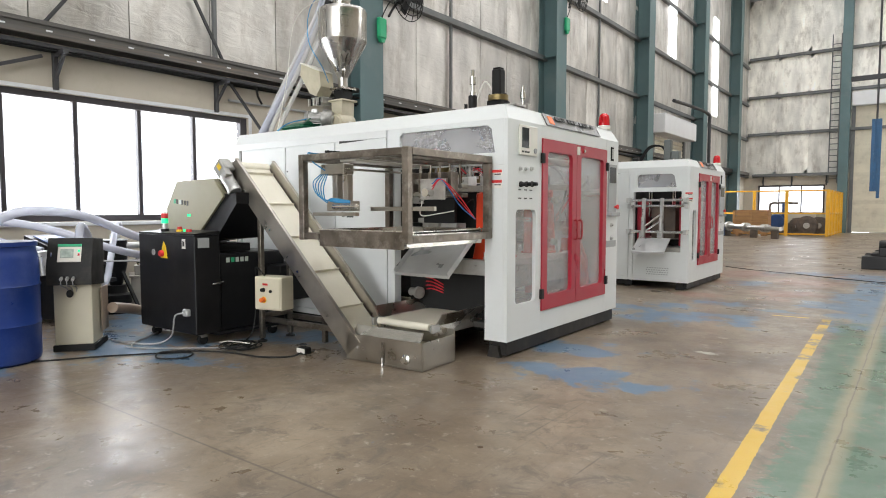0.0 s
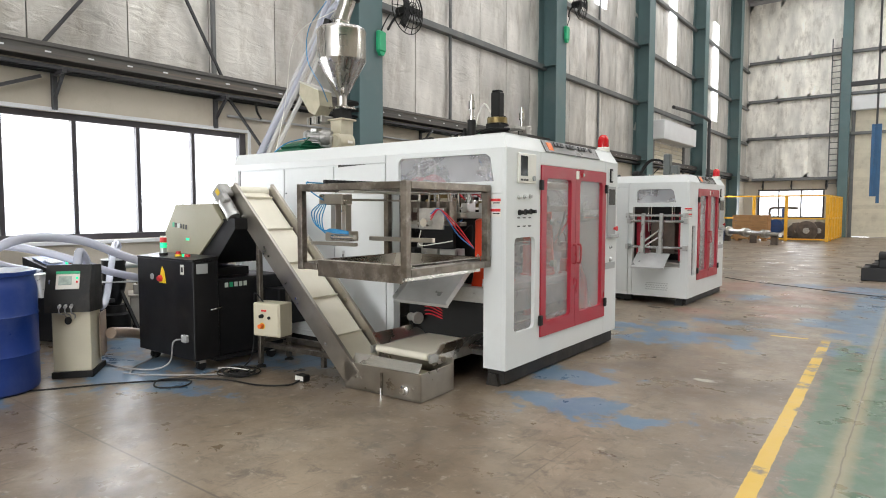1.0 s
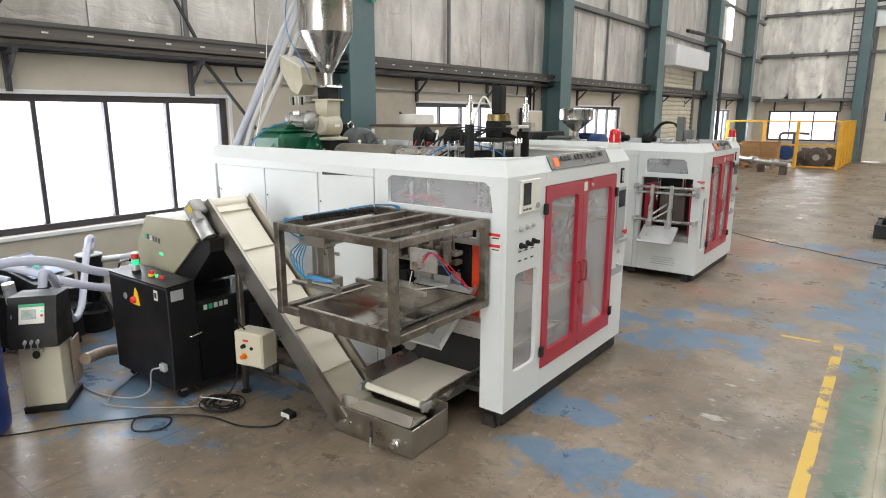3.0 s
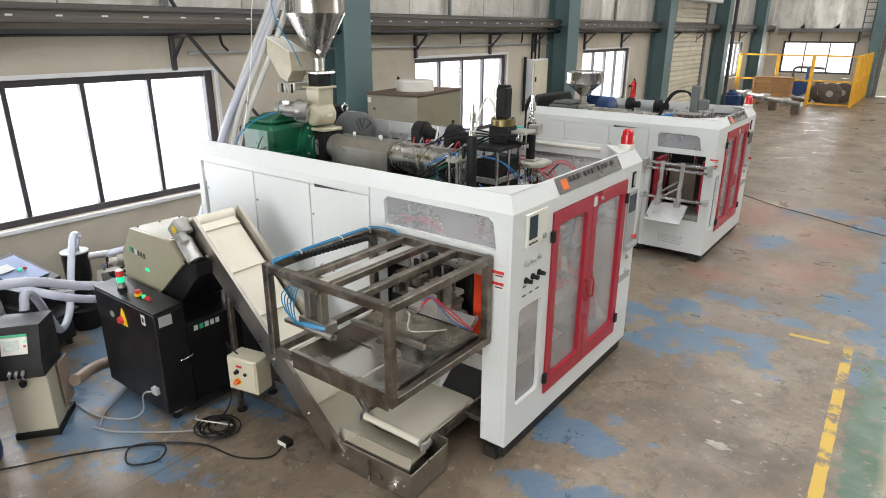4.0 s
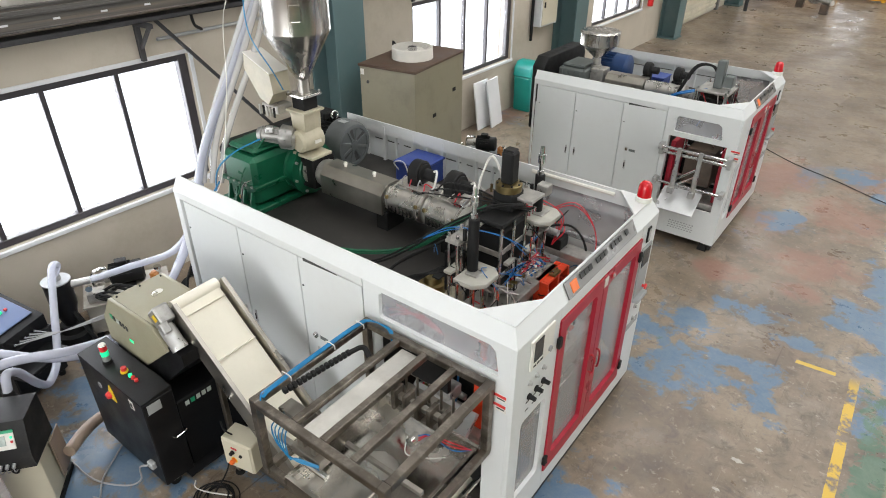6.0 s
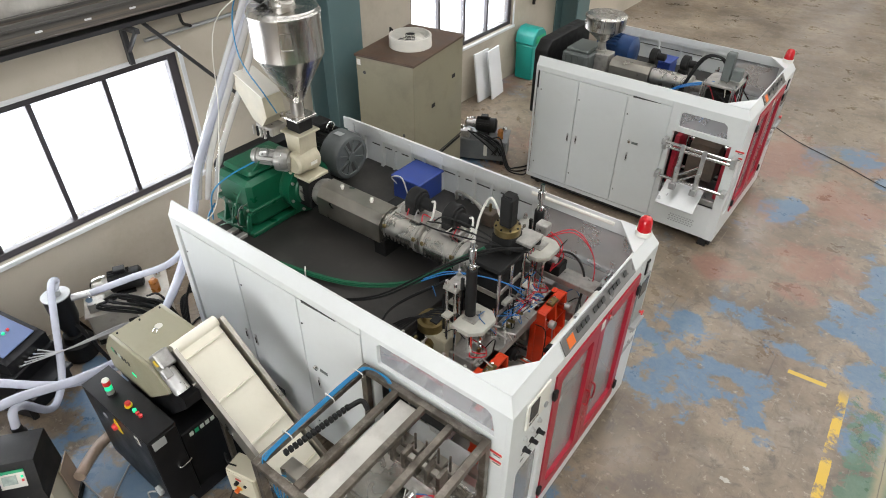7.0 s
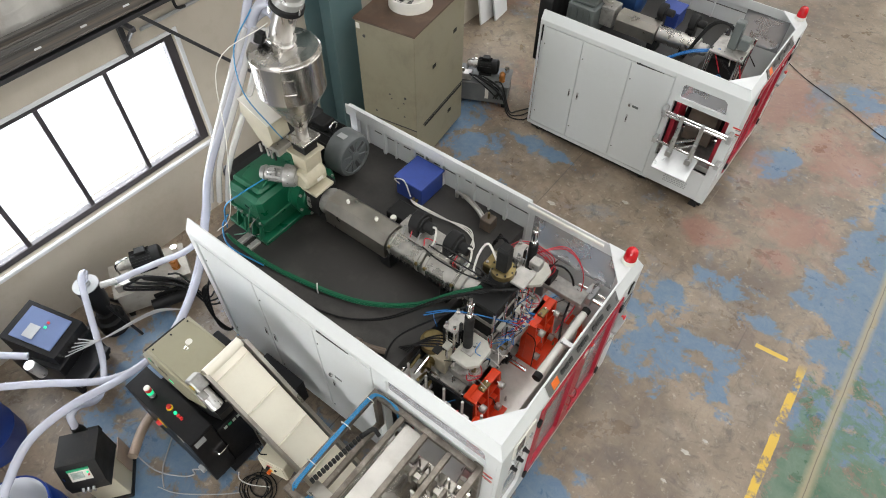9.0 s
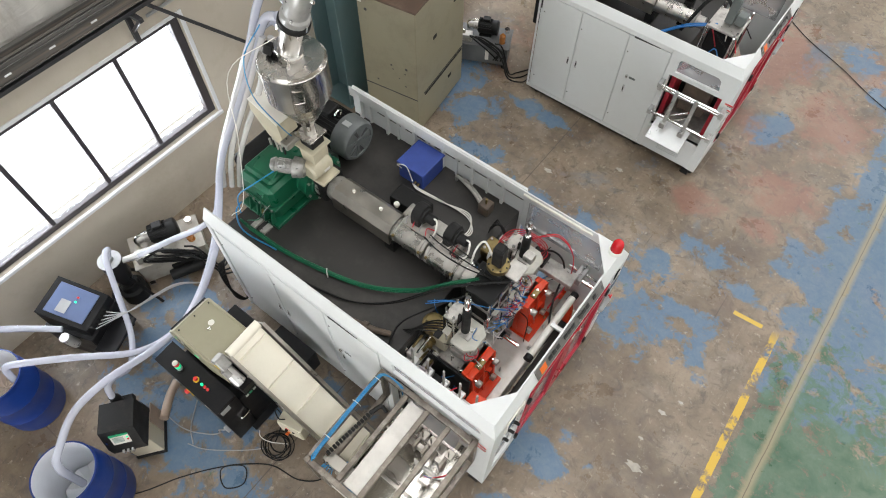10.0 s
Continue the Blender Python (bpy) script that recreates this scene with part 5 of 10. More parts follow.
    part("duct_lip", box(-4.2, -3.66, by + 0.02, by + 0.1, bz + 0.10, bz + 0.125, 0.003), MACHINED, e)
    part("grease_cup", lathe((-4.45, by + 0.24, DZ + 0.16), (0, 0, 1), [(0, 0.02), (0.02, 0.02), (0.025, 0.03), (0.05, 0.028)], 10), WHITEPLASTIC, e)
    part("wiring_box", box(-4.6, -4.2, by + 0.30, by + 0.50, DZ, DZ + 0.14, 0.01), RUBBER, e)
    # two cooling blowers
    for bx in (-4.07, -3.71):
        cy0, cz0 = by + 0.16, bz + 0.205
        b = part("blower", lathe((bx - 0.055, cy0, cz0), (1, 0, 0), [(0, 0.09), (0.01, 0.1), (0.09, 0.1), (0.10, 0.09)], 26), RUBBER, e, "black centrifugal cooling blower")
        part("intake_ring", lathe((bx + 0.045, cy0, cz0), (1, 0, 0), [(0, 0.075), (0.02, 0.075), (0.022, 0.06), (0.024, 0.03)], 22), PLINTH, b)
        part("blower_motor", lathe((bx + 0.05, cy0, cz0), (1, 0, 0), [(0, 0.048), (0.1, 0.048), (0.115, 0.03)], 18), RUBBER, b)
        part("outlet", box(bx - 0.05, bx + 0.045, cy0 - 0.1, cy0 - 0.03, cz0 - 0.1, cz0 - 0.02, 0.006), RUBBER, b)
        part("rating_plate", box(bx - 0.058, bx - 0.055, cy0 - 0.05, cy0 - 0.01, cz0 - 0.05, cz0 + 0.02), WHITEPLASTIC, b)
        part("lead", tube([(bx + 0.12, cy0, cz0 + 0.02), (bx + 0.19, cy0 - 0.02, cz0 + 0.06), (bx + 0.21, cy0 - 0.09, cz0 - 0.05), (bx + 0.15, cy0 - 0.12, cz0 - 0.12)], 0.009, 6), WHITECABLE, b)
    for k in range(9):
        x = -4.15 + 0.075 * k
        part("heater_wire", tube([(x, by + 0.03, bz + 0.12), (x + RNG.uniform(-0.05, 0.05), by + 0.08, bz + 0.16 + RNG.uniform(0, 0.03)), (x + RNG.uniform(-0.06, 0.06), by + 0.14, bz + 0.10)], 0.005, 5, steps=4), RNG.choice((WHITECABLE, GREYCABLE, REDHOSE)), e)
    return e


extruder()


def main_motor():
    """Foot-mounted drive motor lying along the deck, fan cowl towards the front."""
    mx, my, mz = -5.68, 5.52, 1.80
    m = thing("drive_motor", -5.4, my, DZ, "dark grey electric drive motor with finned body and spoked fan cowl", "motor")
    body = part("body", lathe((mx, my, mz), (1, 0, 0), [(0, 0.17), (0.02, 0.19), (0.30, 0.19)], 36), RUBBER, m, "finned black motor body")
    for k in range(26):
        a = radians(-60 + 300 * k / 25)
        part("fin", obox((mx + 0.16, my + 0.2 * math.sin(a), mz + 0.2 * math.cos(a)), (0.28, 0.006, 0.03), (-math.degrees(a), 0, 0)), RUBBER, body)
    cowl = part("fan_cowl", lathe((mx + 0.30, my, mz), (1, 0, 0), [(0, 0.205), (0.01, 0.222), (0.17, 0.222), (0.205, 0.20), (0.208, 0.17), (0.195, 0.165), (0.195, 0.0)], 40), MOTORGREY, m, "grey fan cowl with spoked intake")
    part("hub", lathe((mx + 0.49, my, mz), (1, 0, 0), [(0, 0.05), (0.02, 0.045), (0.022, 0.0)], 18), MOTORGREY, cowl)
    for k in range(8):
        a = radians(45 * k + 20)
        part("spoke", obox((mx + 0.50, my + 0.11 * math.sin(a), mz + 0.11 * math.cos(a)), (0.012, 0.026, 0.13), (-math.degrees(a), 0, 0), 0.003), MOTORGREY, cowl)
    for a in (35, 145, 215, 325):
        aa = radians(a)
        part("intake_gap", obox((mx + 0.494, my + 0.11 * math.sin(aa + 0.4), mz + 0.11 * math.cos(aa + 0.4)), (0.006, 0.045, 0.10), (-math.degrees(aa + 0.4), 0, 0)), GASKET, cowl)
    part("terminal_box", box(mx + 0.04, mx + 0.2, my - 0.08, my + 0.08, mz + 0.19, mz + 0.265, 0.01), RUBBER, m)
    part("eye_bolt", tube([(mx + 0.26, my - 0.02, mz + 0.2), (mx + 0.26, my - 0.045, mz + 0.25), (mx + 0.26, my, mz + 0.285), (mx + 0.26, my + 0.045, mz + 0.25), (mx + 0.26, my + 0.02, mz + 0.2)], 0.009, 6), CHROME, m)
    part("rating_plate", obox((mx + 0.4, my - 0.03, mz + 0.2225), (0.09, 0.06, 0.004)), PVC, m)
    part("foot", box(mx + 0.03, mx + 0.3, my - 0.22, my - 0.13, DZ, mz - 0.13, 0.01), MOTORGREY, m)
    part("foot", box(mx + 0.03, mx + 0.3, my + 0.13, my + 0.22, DZ, mz - 0.13, 0.01), MOTORGREY, m)


main_motor()


CASTGREY = material("grey_casting", (0.33, 0.325, 0.31), 0.42, 0.6, vary=0.2, scale=14, bump=0.05, bump_scale=90, dirt=(0.1, 0.09, 0.075), dirt_amount=0.4, dirt_scale=12)


def hopper():
    hx, hy = -5.16, 4.96
    h = thing("material_hopper", hx, hy, 1.9, "polished stainless steel hopper with cone over a cream feeder casting", "hopper")
    part("feed_base", box(hx - 0.08, hx + 0.17, hy - 0.13, hy + 0.1, 1.915, 1.945, 0.006), CASTCREAM, h, "cream cast feeder foot")
    part("feeder_drum", lathe((hx + 0.03, hy - 0.16, 2.06), (0, 1, 0), [(0, 0.075), (0.02, 0.095), (0.22, 0.108), (0.24, 0.085)], 26), CASTCREAM, h, "cream cast rotary feeder")
    part("name_badge", obox((hx + 0.142, hy - 0.02, 2.06), (0.004, 0.07, 0.03)), WHITEPLASTIC, h)
    part("feeder_neck", prism([(hx - 0.07, 2.13), (hx + 0.08, 2.13), (hx + 0.09, 2.30), (hx - 0.085, 2.30)], "y", hy - 0.10, hy + 0.08), CASTCREAM, h)
    part("feeder_flange", box(hx - 0.115, hx + 0.115, hy - 0.12, hy + 0.11, 2.30, 2.32, 0.004), CASTCREAM, h)
    part("gate_block", box(hx - 0.075, hx + 0.075, hy - 0.075, hy + 0.075, 2.32, 2.43, 0.006), RUBBER, h, "black slide gate")
    part("gate_plate", box(hx - 0.105, hx + 0.105, hy - 0.105, hy + 0.105, 2.43, 2.452, 0.003), STAINLESS, h)
    for a in (-0.09, 0.09):
        for b in (-0.09, 0.09):
            part("bolt", cyl((hx + a, hy + b, 2.452), (hx + a, hy + b, 2.468), 0.01, 6), MACHINED, h)
    part("neck", lathe((hx, hy, 2.452), (0, 0, 1), [(0, 0.055), (0.12, 0.055)], 22), STAINLESS, h)
    part("sampling_spout", cyl((hx + 0.04, hy - 0.03, 2.58), (hx + 0.11, hy - 0.09, 2.63), 0.022, 10), STAINLESS, h)
    part("cone", lathe((hx, hy, 2.57), (0, 0, 1), [(0, 0.058), (0.375, 0.262), (0.385, 0.267)], 44), STAINLESS, h, "stainless cone")
    part("cylinder", lathe((hx, hy, 2.955), (0, 0, 1), [(0, 0.267), (0.29, 0.267), (0.30, 0.273), (0.315, 0.273), (0.32, 0.267), (0.335, 0.262)], 48), STAINLESS, h, "stainless cylinder")
    part("lid", lathe((hx, hy, 3.29), (0, 0, 1), [(0, 0.262), (0.012, 0.255), (0.03, 0.10), (0.06, 0.10)], 40), STAINLESS, h)
    part("sight_window", obox((hx + 0.2, hy - 0.17, 3.12), (0.004, 0.09, 0.12), (0, 0, -40), 0.01), STAINLESS, h)
    # inclined vacuum loader on the lid
    ax = Vector((0.13, 0.05, 0.36)).normalized()
    b0 = Vector((hx - 0.01, hy - 0.01, 3.35))
    lo = part("loader_body", lathe(b0, ax, [(0, 0.10), (0.02, 0.105), (0.03, 0.085), (0.30, 0.085), (0.31, 0.105), (0.34, 0.105)], 26), STAINLESS, h, "stainless vacuum loader")
    part("loader_head", lathe(b0 + ax * 0.34, ax, [(0, 0.11), (0.05, 0.11), (0.07, 0.095), (0.30, 0.095), (0.34, 0.07)], 24), ALU, lo, "pale metal loader head")
    part("seal_ring", lathe(b0 + ax * 0.29, ax, [(0, 0.112), (0.01, 0.122), (0.045, 0.122), (0.055, 0.112)], 26), RUBBER, lo, "black rubber seal")
    for k in range(3):
        a = 2.1 * k
        part("clip", obox(b0 + ax * 0.31 + Vector((0.12 * math.cos(a), 0.12 * math.sin(a), 0)), (0.02, 0.02, 0.06), (0, 20, 0), 0.003), CHROME, lo)
    part("clamp_ring", lathe(b0 + ax * 0.02, ax, [(0, 0.11), (0.02, 0.112), (0.03, 0.11)], 24), CHROME, lo)
    part("valve", obox(b0 + Vector((-0.12, -0.08, 0.02)), (0.07, 0.07, 0.09), (0, 20, 30), 0.01), RUBBER, lo)
    part("bracket_arm", tube([b0 + ax * 0.55 + Vector((-0.2, -0.1, 0)), b0 + ax * 0.55, b0 + ax * 0.55 + Vector((0.12, 0.02, 0.0))], 0.014, 8), CHROME, lo)
    # colour doser at the side, with small drive
    d = part("doser_hopper", prism([(hx - 0.44, 2.74), (hx - 0.14, 2.62), (hx - 0.12, 2.46), (hx - 0.20, 2.36), (hx - 0.30, 2.40), (hx - 0.46, 2.62)], "y", hy - 0.22, hy - 0.03), CASTCREAM, h, "cream colour doser hopper")
    part("doser_lid", obox((hx - 0.29, hy - 0.125, 2.690), (0.34, 0.20, 0.012), (0, 22, 0), 0.003), WHITEPLASTIC, d)
    part("doser_frame", box(hx - 0.32, hx - 0.12, hy - 0.2, hy - 0.04, 2.28, 2.355, 0.008), MACHINED, h)
    for k in range(5):
        part("doser_fitting", cyl((hx - 0.32 + 0.045 * k, hy - 0.22, 2.26), (hx - 0.32 + 0.045 * k, hy - 0.22, 2.34), 0.010, 8), RNG.choice((MACHINED, MACHINED, RUBBER)), h)
    # geared motor beside the feeder
    g0 = Vector((hx + 0.0, hy - 0.16, 2.10))
    gm = part("geared_motor", lathe(g0, (-0.6, -0.36, 0.06), [(0, 0.075), (0.03, 0.095), (0.10, 0.10), (0.11, 0.068), (0.13, 0.062), (0.26, 0.062), (0.27, 0.07), (0.31, 0.05)], 22), CASTGREY, h, "grey cast geared motor")
    part("gear_housing", obox(g0 + Vector((-0.05, -0.03, -0.02)), (0.13, 0.12, 0.15), (20, 10, 40), 0.02), ALU, gm)
    part("conduit_box", obox(g0 + Vector((-0.14, -0.13, 0.08)), (0.07, 0.07, 0.05), (0, 0, 40), 0.01), ALU, gm)
    for k in range(10):
        a = radians(36 * k)
        d_ = Vector((-0.6, -0.36, 0.06)).normalized()
        p = d_.orthogonal().normalized()
        q = d_.cross(p)
        c0 = g0 + d_ * 0.15 + (p * math.cos(a) + q * math.sin(a)) * 0.064
        part("cooling_fin", cyl(c0 - d_ * 0.02, c0 + d_ * 0.09, 0.006, 5), CASTGREY, gm)
    for k in range(8):
        a = radians(45 * k)
        c0 = g0 + d_ * 0.045 + (p * math.cos(a) + q * math.sin(a)) * 0.088
        part("bolt", cyl(c0, c0 + d_ * 0.02, 0.009, 6), CHROME, gm)
    return h


hopper()


def blue_box():
    b = thing("terminal_box", -4.6, 5.79, DZ, "dark blue steel terminal box with white cables on the deck", "box")
    body = part("body", box(-4.76, -4.45, 5.62, 5.955, DZ, 1.70, 0.006), BLUEPAINT, b)
    part("lid", box(-4.775, -4.435, 5.605, 5.968, 1.70, 1.725, 0.006), BLUEPAINT, b)
    for k in range(2):
        part("gland", cyl((-4.54 + 0.04 * k, 5.62, 1.55), (-4.54 + 0.04 * k, 5.58, 1.55), 0.015, 8), BRASS, b)
    for k in range(3):
        part("cable", tube([(-4.55 + 0.02 * k, 5.58, 1.56), (-4.45, 5.54 + 0.01 * k, 1.58), (-4.2, 5.60, DZ + 0.03 + 0.01 * k), (-3.9, 5.66 - 0.02 * k, DZ + 0.02), (-3.78 + 0.02 * k, 5.48, DZ + 0.03), (-3.85, 5.30, DZ + 0.08), (-3.98, 5.18, 1.75)], 0.006, 6), WHITECABLE, b, "white cable")
    part("cable", tube([(-4.72, 5.62, 1.64), (-4.74, 5.58, 1.72), (-4.64, 5.60, 1.74), (-4.55, 5.58, 1.60)], 0.006, 6), WHITECABLE, b)


blue_box()


def clamp_unit():
    """Mould clamp with steel bed, two orange ribbed platens, tie bars and cylinders."""
    c = thing("clamp_unit", -2.9, 4.95, 0.24, "mould clamp with orange ribbed platens on a bright steel bed", "clamp")
    part("bed", box(-3.42, -2.70, 4.12, 5.93, 0.64, 0.695, 0.005), BEDSTEEL, c, "bright steel bed plate")
    part("bed_beam", box(-3.25, -3.05, 4.12, 5.9, 0.45, 0.637, 0.008), MACHINED, c)
    part("bed_beam", box(-2.85, -2.70, 4.12, 5.9, 0.45, 0.637, 0.008), MACHINED, c)
    part("bed_leg", box(-3.2, -2.75, 4.14, 4.3, 0.24, 0.448, 0.006), MACHINED, c)
    part("bed_leg", box(-3.2, -2.75, 5.7, 5.86, 0.24, 0.448, 0.006), MACHINED, c)
    for y0, y1, zb, zt in ((5.25, 5.61, 0.715, 1.30), (4.36, 4.725, 0.715, 1.30)):
        pl = part("platen", box(-3.02, -2.965, y0, y1, zb, zt, 0.008), ORANGE, c, "orange-red ribbed cast platen")
        yy = [y0, y0 + (y1 - y0) / 2 - 0.012, y1 - 0.024]
        for a in yy:
            part("rib", prism([(-2.966, zb), (-2.86, zb), (-2.895, zt), (-2.966, zt)], "y", a, a + 0.024, bevel=0.003), ORANGE, pl)
        for z in (zb, zb + 0.19, zb + 0.38, zt - 0.022):
            part("rib", box(-2.966, -2.875 - 0.05 * (z - zb), y0 + 0.022, y1 - 0.022, z, z + 0.022, 0.003), ORANGE, pl)
        part("platen_foot", box(-3.03, -2.79, y0 - 0.02, y1 + 0.02, 0.696, 0.716, 0.004), ORANGE, pl)
        part("lock_block", box(-2.96, -2.90, y0 + 0.12, y0 + 0.22, zt, zt + 0.025, 0.004), BRASS, pl)
        for k in range(2):
            part("bolt", cyl((-2.93, y0 + 0.135 + 0.07 * k, zt + 0.025), (-2.93, y0 + 0.135 + 0.07 * k, zt + 0.042), 0.01, 6), CHROME, pl)
        for z in (zb + 0.08, zt - 0.1):
            for y in (y0 + 0.05, y1 - 0.05):
                part("tie_bar", cyl((-3.42, y, z), (-2.86, y, z), 0.022, 14), CHROME, c, "chromed tie bar")
                part("tie_bar_nut", cyl((-2.875, y, z), (-2.825, y, z), 0.034, 14, chamfer=0.004), MACHINED, c)
        part("mould_block", box(-3.30, -3.06, y0 + 0.02, y1 - 0.02, 0.9, 1.24, 0.006), MACHINED, c, "dark machined mould block")
        part("lower_platen_skin", box(-3.02, -2.99, y0 + 0.03, y1 - 0.03, 0.30, 0.44, 0.006), ORANGE, c, "orange lower shield")
    for y in (4.25, 4.86, 5.12, 5.75):
        part("carriage_rail", cyl((-3.4, y, 0.86), (-2.95, y, 0.86), 0.024, 14), MACHINED, c)
    part("hydraulic_cylinder", lathe((-3.3, 5.0, 1.02), (1, 0, 0), [(0, 0.06), (0.3, 0.06), (0.31, 0.045), (0.33, 0.045)], 20), RUBBER, c)
    part("cylinder_rod", cyl((-2.97, 5.0, 1.02), (-2.8, 5.0, 1.02), 0.02, 12), CHROME, c)
    part("side_casting", prism([(-2.90, 0.3), (-2.55, 0.3), (-2.56, 0.66), (-2.60, 0.82), (-2.56, 1.0), (-2.60, 1.22), (-2.72, 1.27), (-2.86, 1.24), (-2.84, 0.85), (-2.92, 0.6)], "y", 4.20, 4.32, bevel=0.012), ORANGE, c, "orange side casting")
    part("casting_boss", cyl((-2.78, 4.19, 0.56), (-2.78, 4.23, 0.56), 0.075, 20, chamfer=0.008), RUBBER, c)
    part("casting_boss", cyl((-2.70, 4.19, 0.95), (-2.70, 4.23, 0.95), 0.03, 14, chamfer=0.006), CHROME, c)
    part("side_casting", prism([(-2.95, 0.3), (-2.62, 0.3), (-2.64, 0.6), (-2.72, 0.82), (-2.92, 0.82)], "y", 5.84, 5.90, bevel=0.012), ORANGE, c, "orange side casting")
    # two added black sheets stand in for the deep shade inside the opening
    part("lower_shade_sheet", box(-3.47, -2.63, 4.108, 4.118, 0.245, 0.60, 0.003), RUBBER, c, "black sheet added to darken the space under the bed")
    part("inner_shade_sheet", box(-3.50, -2.90, 4.324, 4.344, 0.70, 1.32, 0.004), RUBBER, c, "black sheet added to darken the mould space")
    for k in range(26):
        p = Vector((RNG.uniform(-3.40, -2.75), RNG.uniform(4.14, 5.86), 0.70))
        r_ = RNG.choice((0.012, 0.016, 0.022))
        part("fitting", lathe(p, (0, 0, 1), [(0, r_), (0.03, r_), (0.032, r_ * 0.6), (0.07, r_ * 0.6)], 8), RNG.choice((MACHINED, BRASS, RUBBER, ALU)), c)
    for k in range(16):
        a = Vector((RNG.uniform(-3.42, -2.95), RNG.uniform(4.14, 5.8), RNG.uniform(0.95, 1.3)))
        b = a + Vector((RNG.uniform(0.05, 0.25), RNG.uniform(-0.22, 0.22), RNG.uniform(-0.2, 0.05)))
        part("control_line", tube([a, (a + b) / 2 + Vector((0.03, 0.03, 0.12)), b], 0.0045, 5, steps=5), RNG.choice((RUBBER, RUBBER, REDHOSE, BLUEHOSE, GREYCABLE)), c)
    part("rear_mould_frame", box(-3.46, -3.08, 5.02, 5.08, 0.696, 1.20, 0.006), RUBBER, c, "dark mould carrier frame")
    part("mould_half", box(-3.34, -3.06, 4.42, 4.98, 0.88, 1.22, 0.008), MACHINED, c, "dark machined mould half")
    for k in range(6):
        part("mould_pipe", tube([(-3.32 + 0.05 * k, 4.40, 0.95), (-3.30 + 0.05 * k, 4.30, 0.92 + 0.03 * (k % 3)), (-3.34 + 0.06 * k, 4.25, 0.75), (-3.4 + 0.05 * k, 4.2, 0.55)], 0.008, 6), (REDHOSE, RUBBER, BLUEHOSE)[k % 3], c)
    for k in range(5):
        part("ejector_rod", cyl((-3.40 + 0.17 * k, 4.16, 1.36), (-3.40 + 0.17 * k, 4.16, 1.70), 0.011, 8), MACHINED, c)
        part("ejector_block", box(-3.43 + 0.17 * k, -3.37 + 0.17 * k, 4.10, 4.22, 1.30, 1.37, 0.004), ALU, c)
    part("ejector_beam", box(-3.46, -2.66, 4.13, 4.19, 1.25, 1.30, 0.004), MACHINED, c)
    part("guide_beam", box(-3.5, -3.36, 4.05, 5.95, 0.8, 1.0, 0.008), RUBBER, c)
    # side plates and pneumatic blocks near the service side
    for k, (x, y, z, sx, sy, sz) in enumerate(((-3.3, 4.2, 0.98, 0.22, 0.12, 0.12), (-3.05, 4.16, 0.95, 0.16, 0.14, 0.10), (-3.42, 4.3, 1.18, 0.12, 0.2, 0.12), (-2.9, 5.78, 0.95, 0.2, 0.14, 0.1), (-3.2, 5.8, 1.1, 0.2, 0.12, 0.16), (-3.45, 5.62, 1.2, 0.12, 0.24, 0.14), (-2.72, 5.7, 0.9, 0.08, 0.3, 0.08))):
        part("valve_block", box(x - sx / 2, x + sx / 2, y - sy / 2, y + sy / 2, z - sz / 2, z + sz / 2, 0.006), (MACHINED, ALU, RUBBER)[k % 3], c)
    part("far_beam", box(-3.3, -2.7, 5.66, 5.82, 1.30, 1.36, 0.006), MACHINED, c, "oily steel cross beam")
    part("far_beam_post", box(-3.28, -3.2, 5.68, 5.8, 0.696, 1.299), MACHINED, c)
    part("slide_rod", cyl((-2.85, 5.85, 1.25), (-2.50, 5.85, 1.25), 0.022, 12), CHROME, c)
    part("slide_rod", cyl((-2.85, 5.93, 1.25), (-2.50, 5.93, 1.25), 0.014, 10), CHROME, c)
    part("slide_head", box(-2.75, -2.66, 5.80, 5.98, 1.2, 1.30, 0.006), ALU, c)
    part("air_fitting", tube([(-2.70, 5.9, 1.3), (-2.70, 5.9, 1.36), (-2.68, 5.93, 1.40)], 0.012, 6), CHROME, c)


clamp_unit()


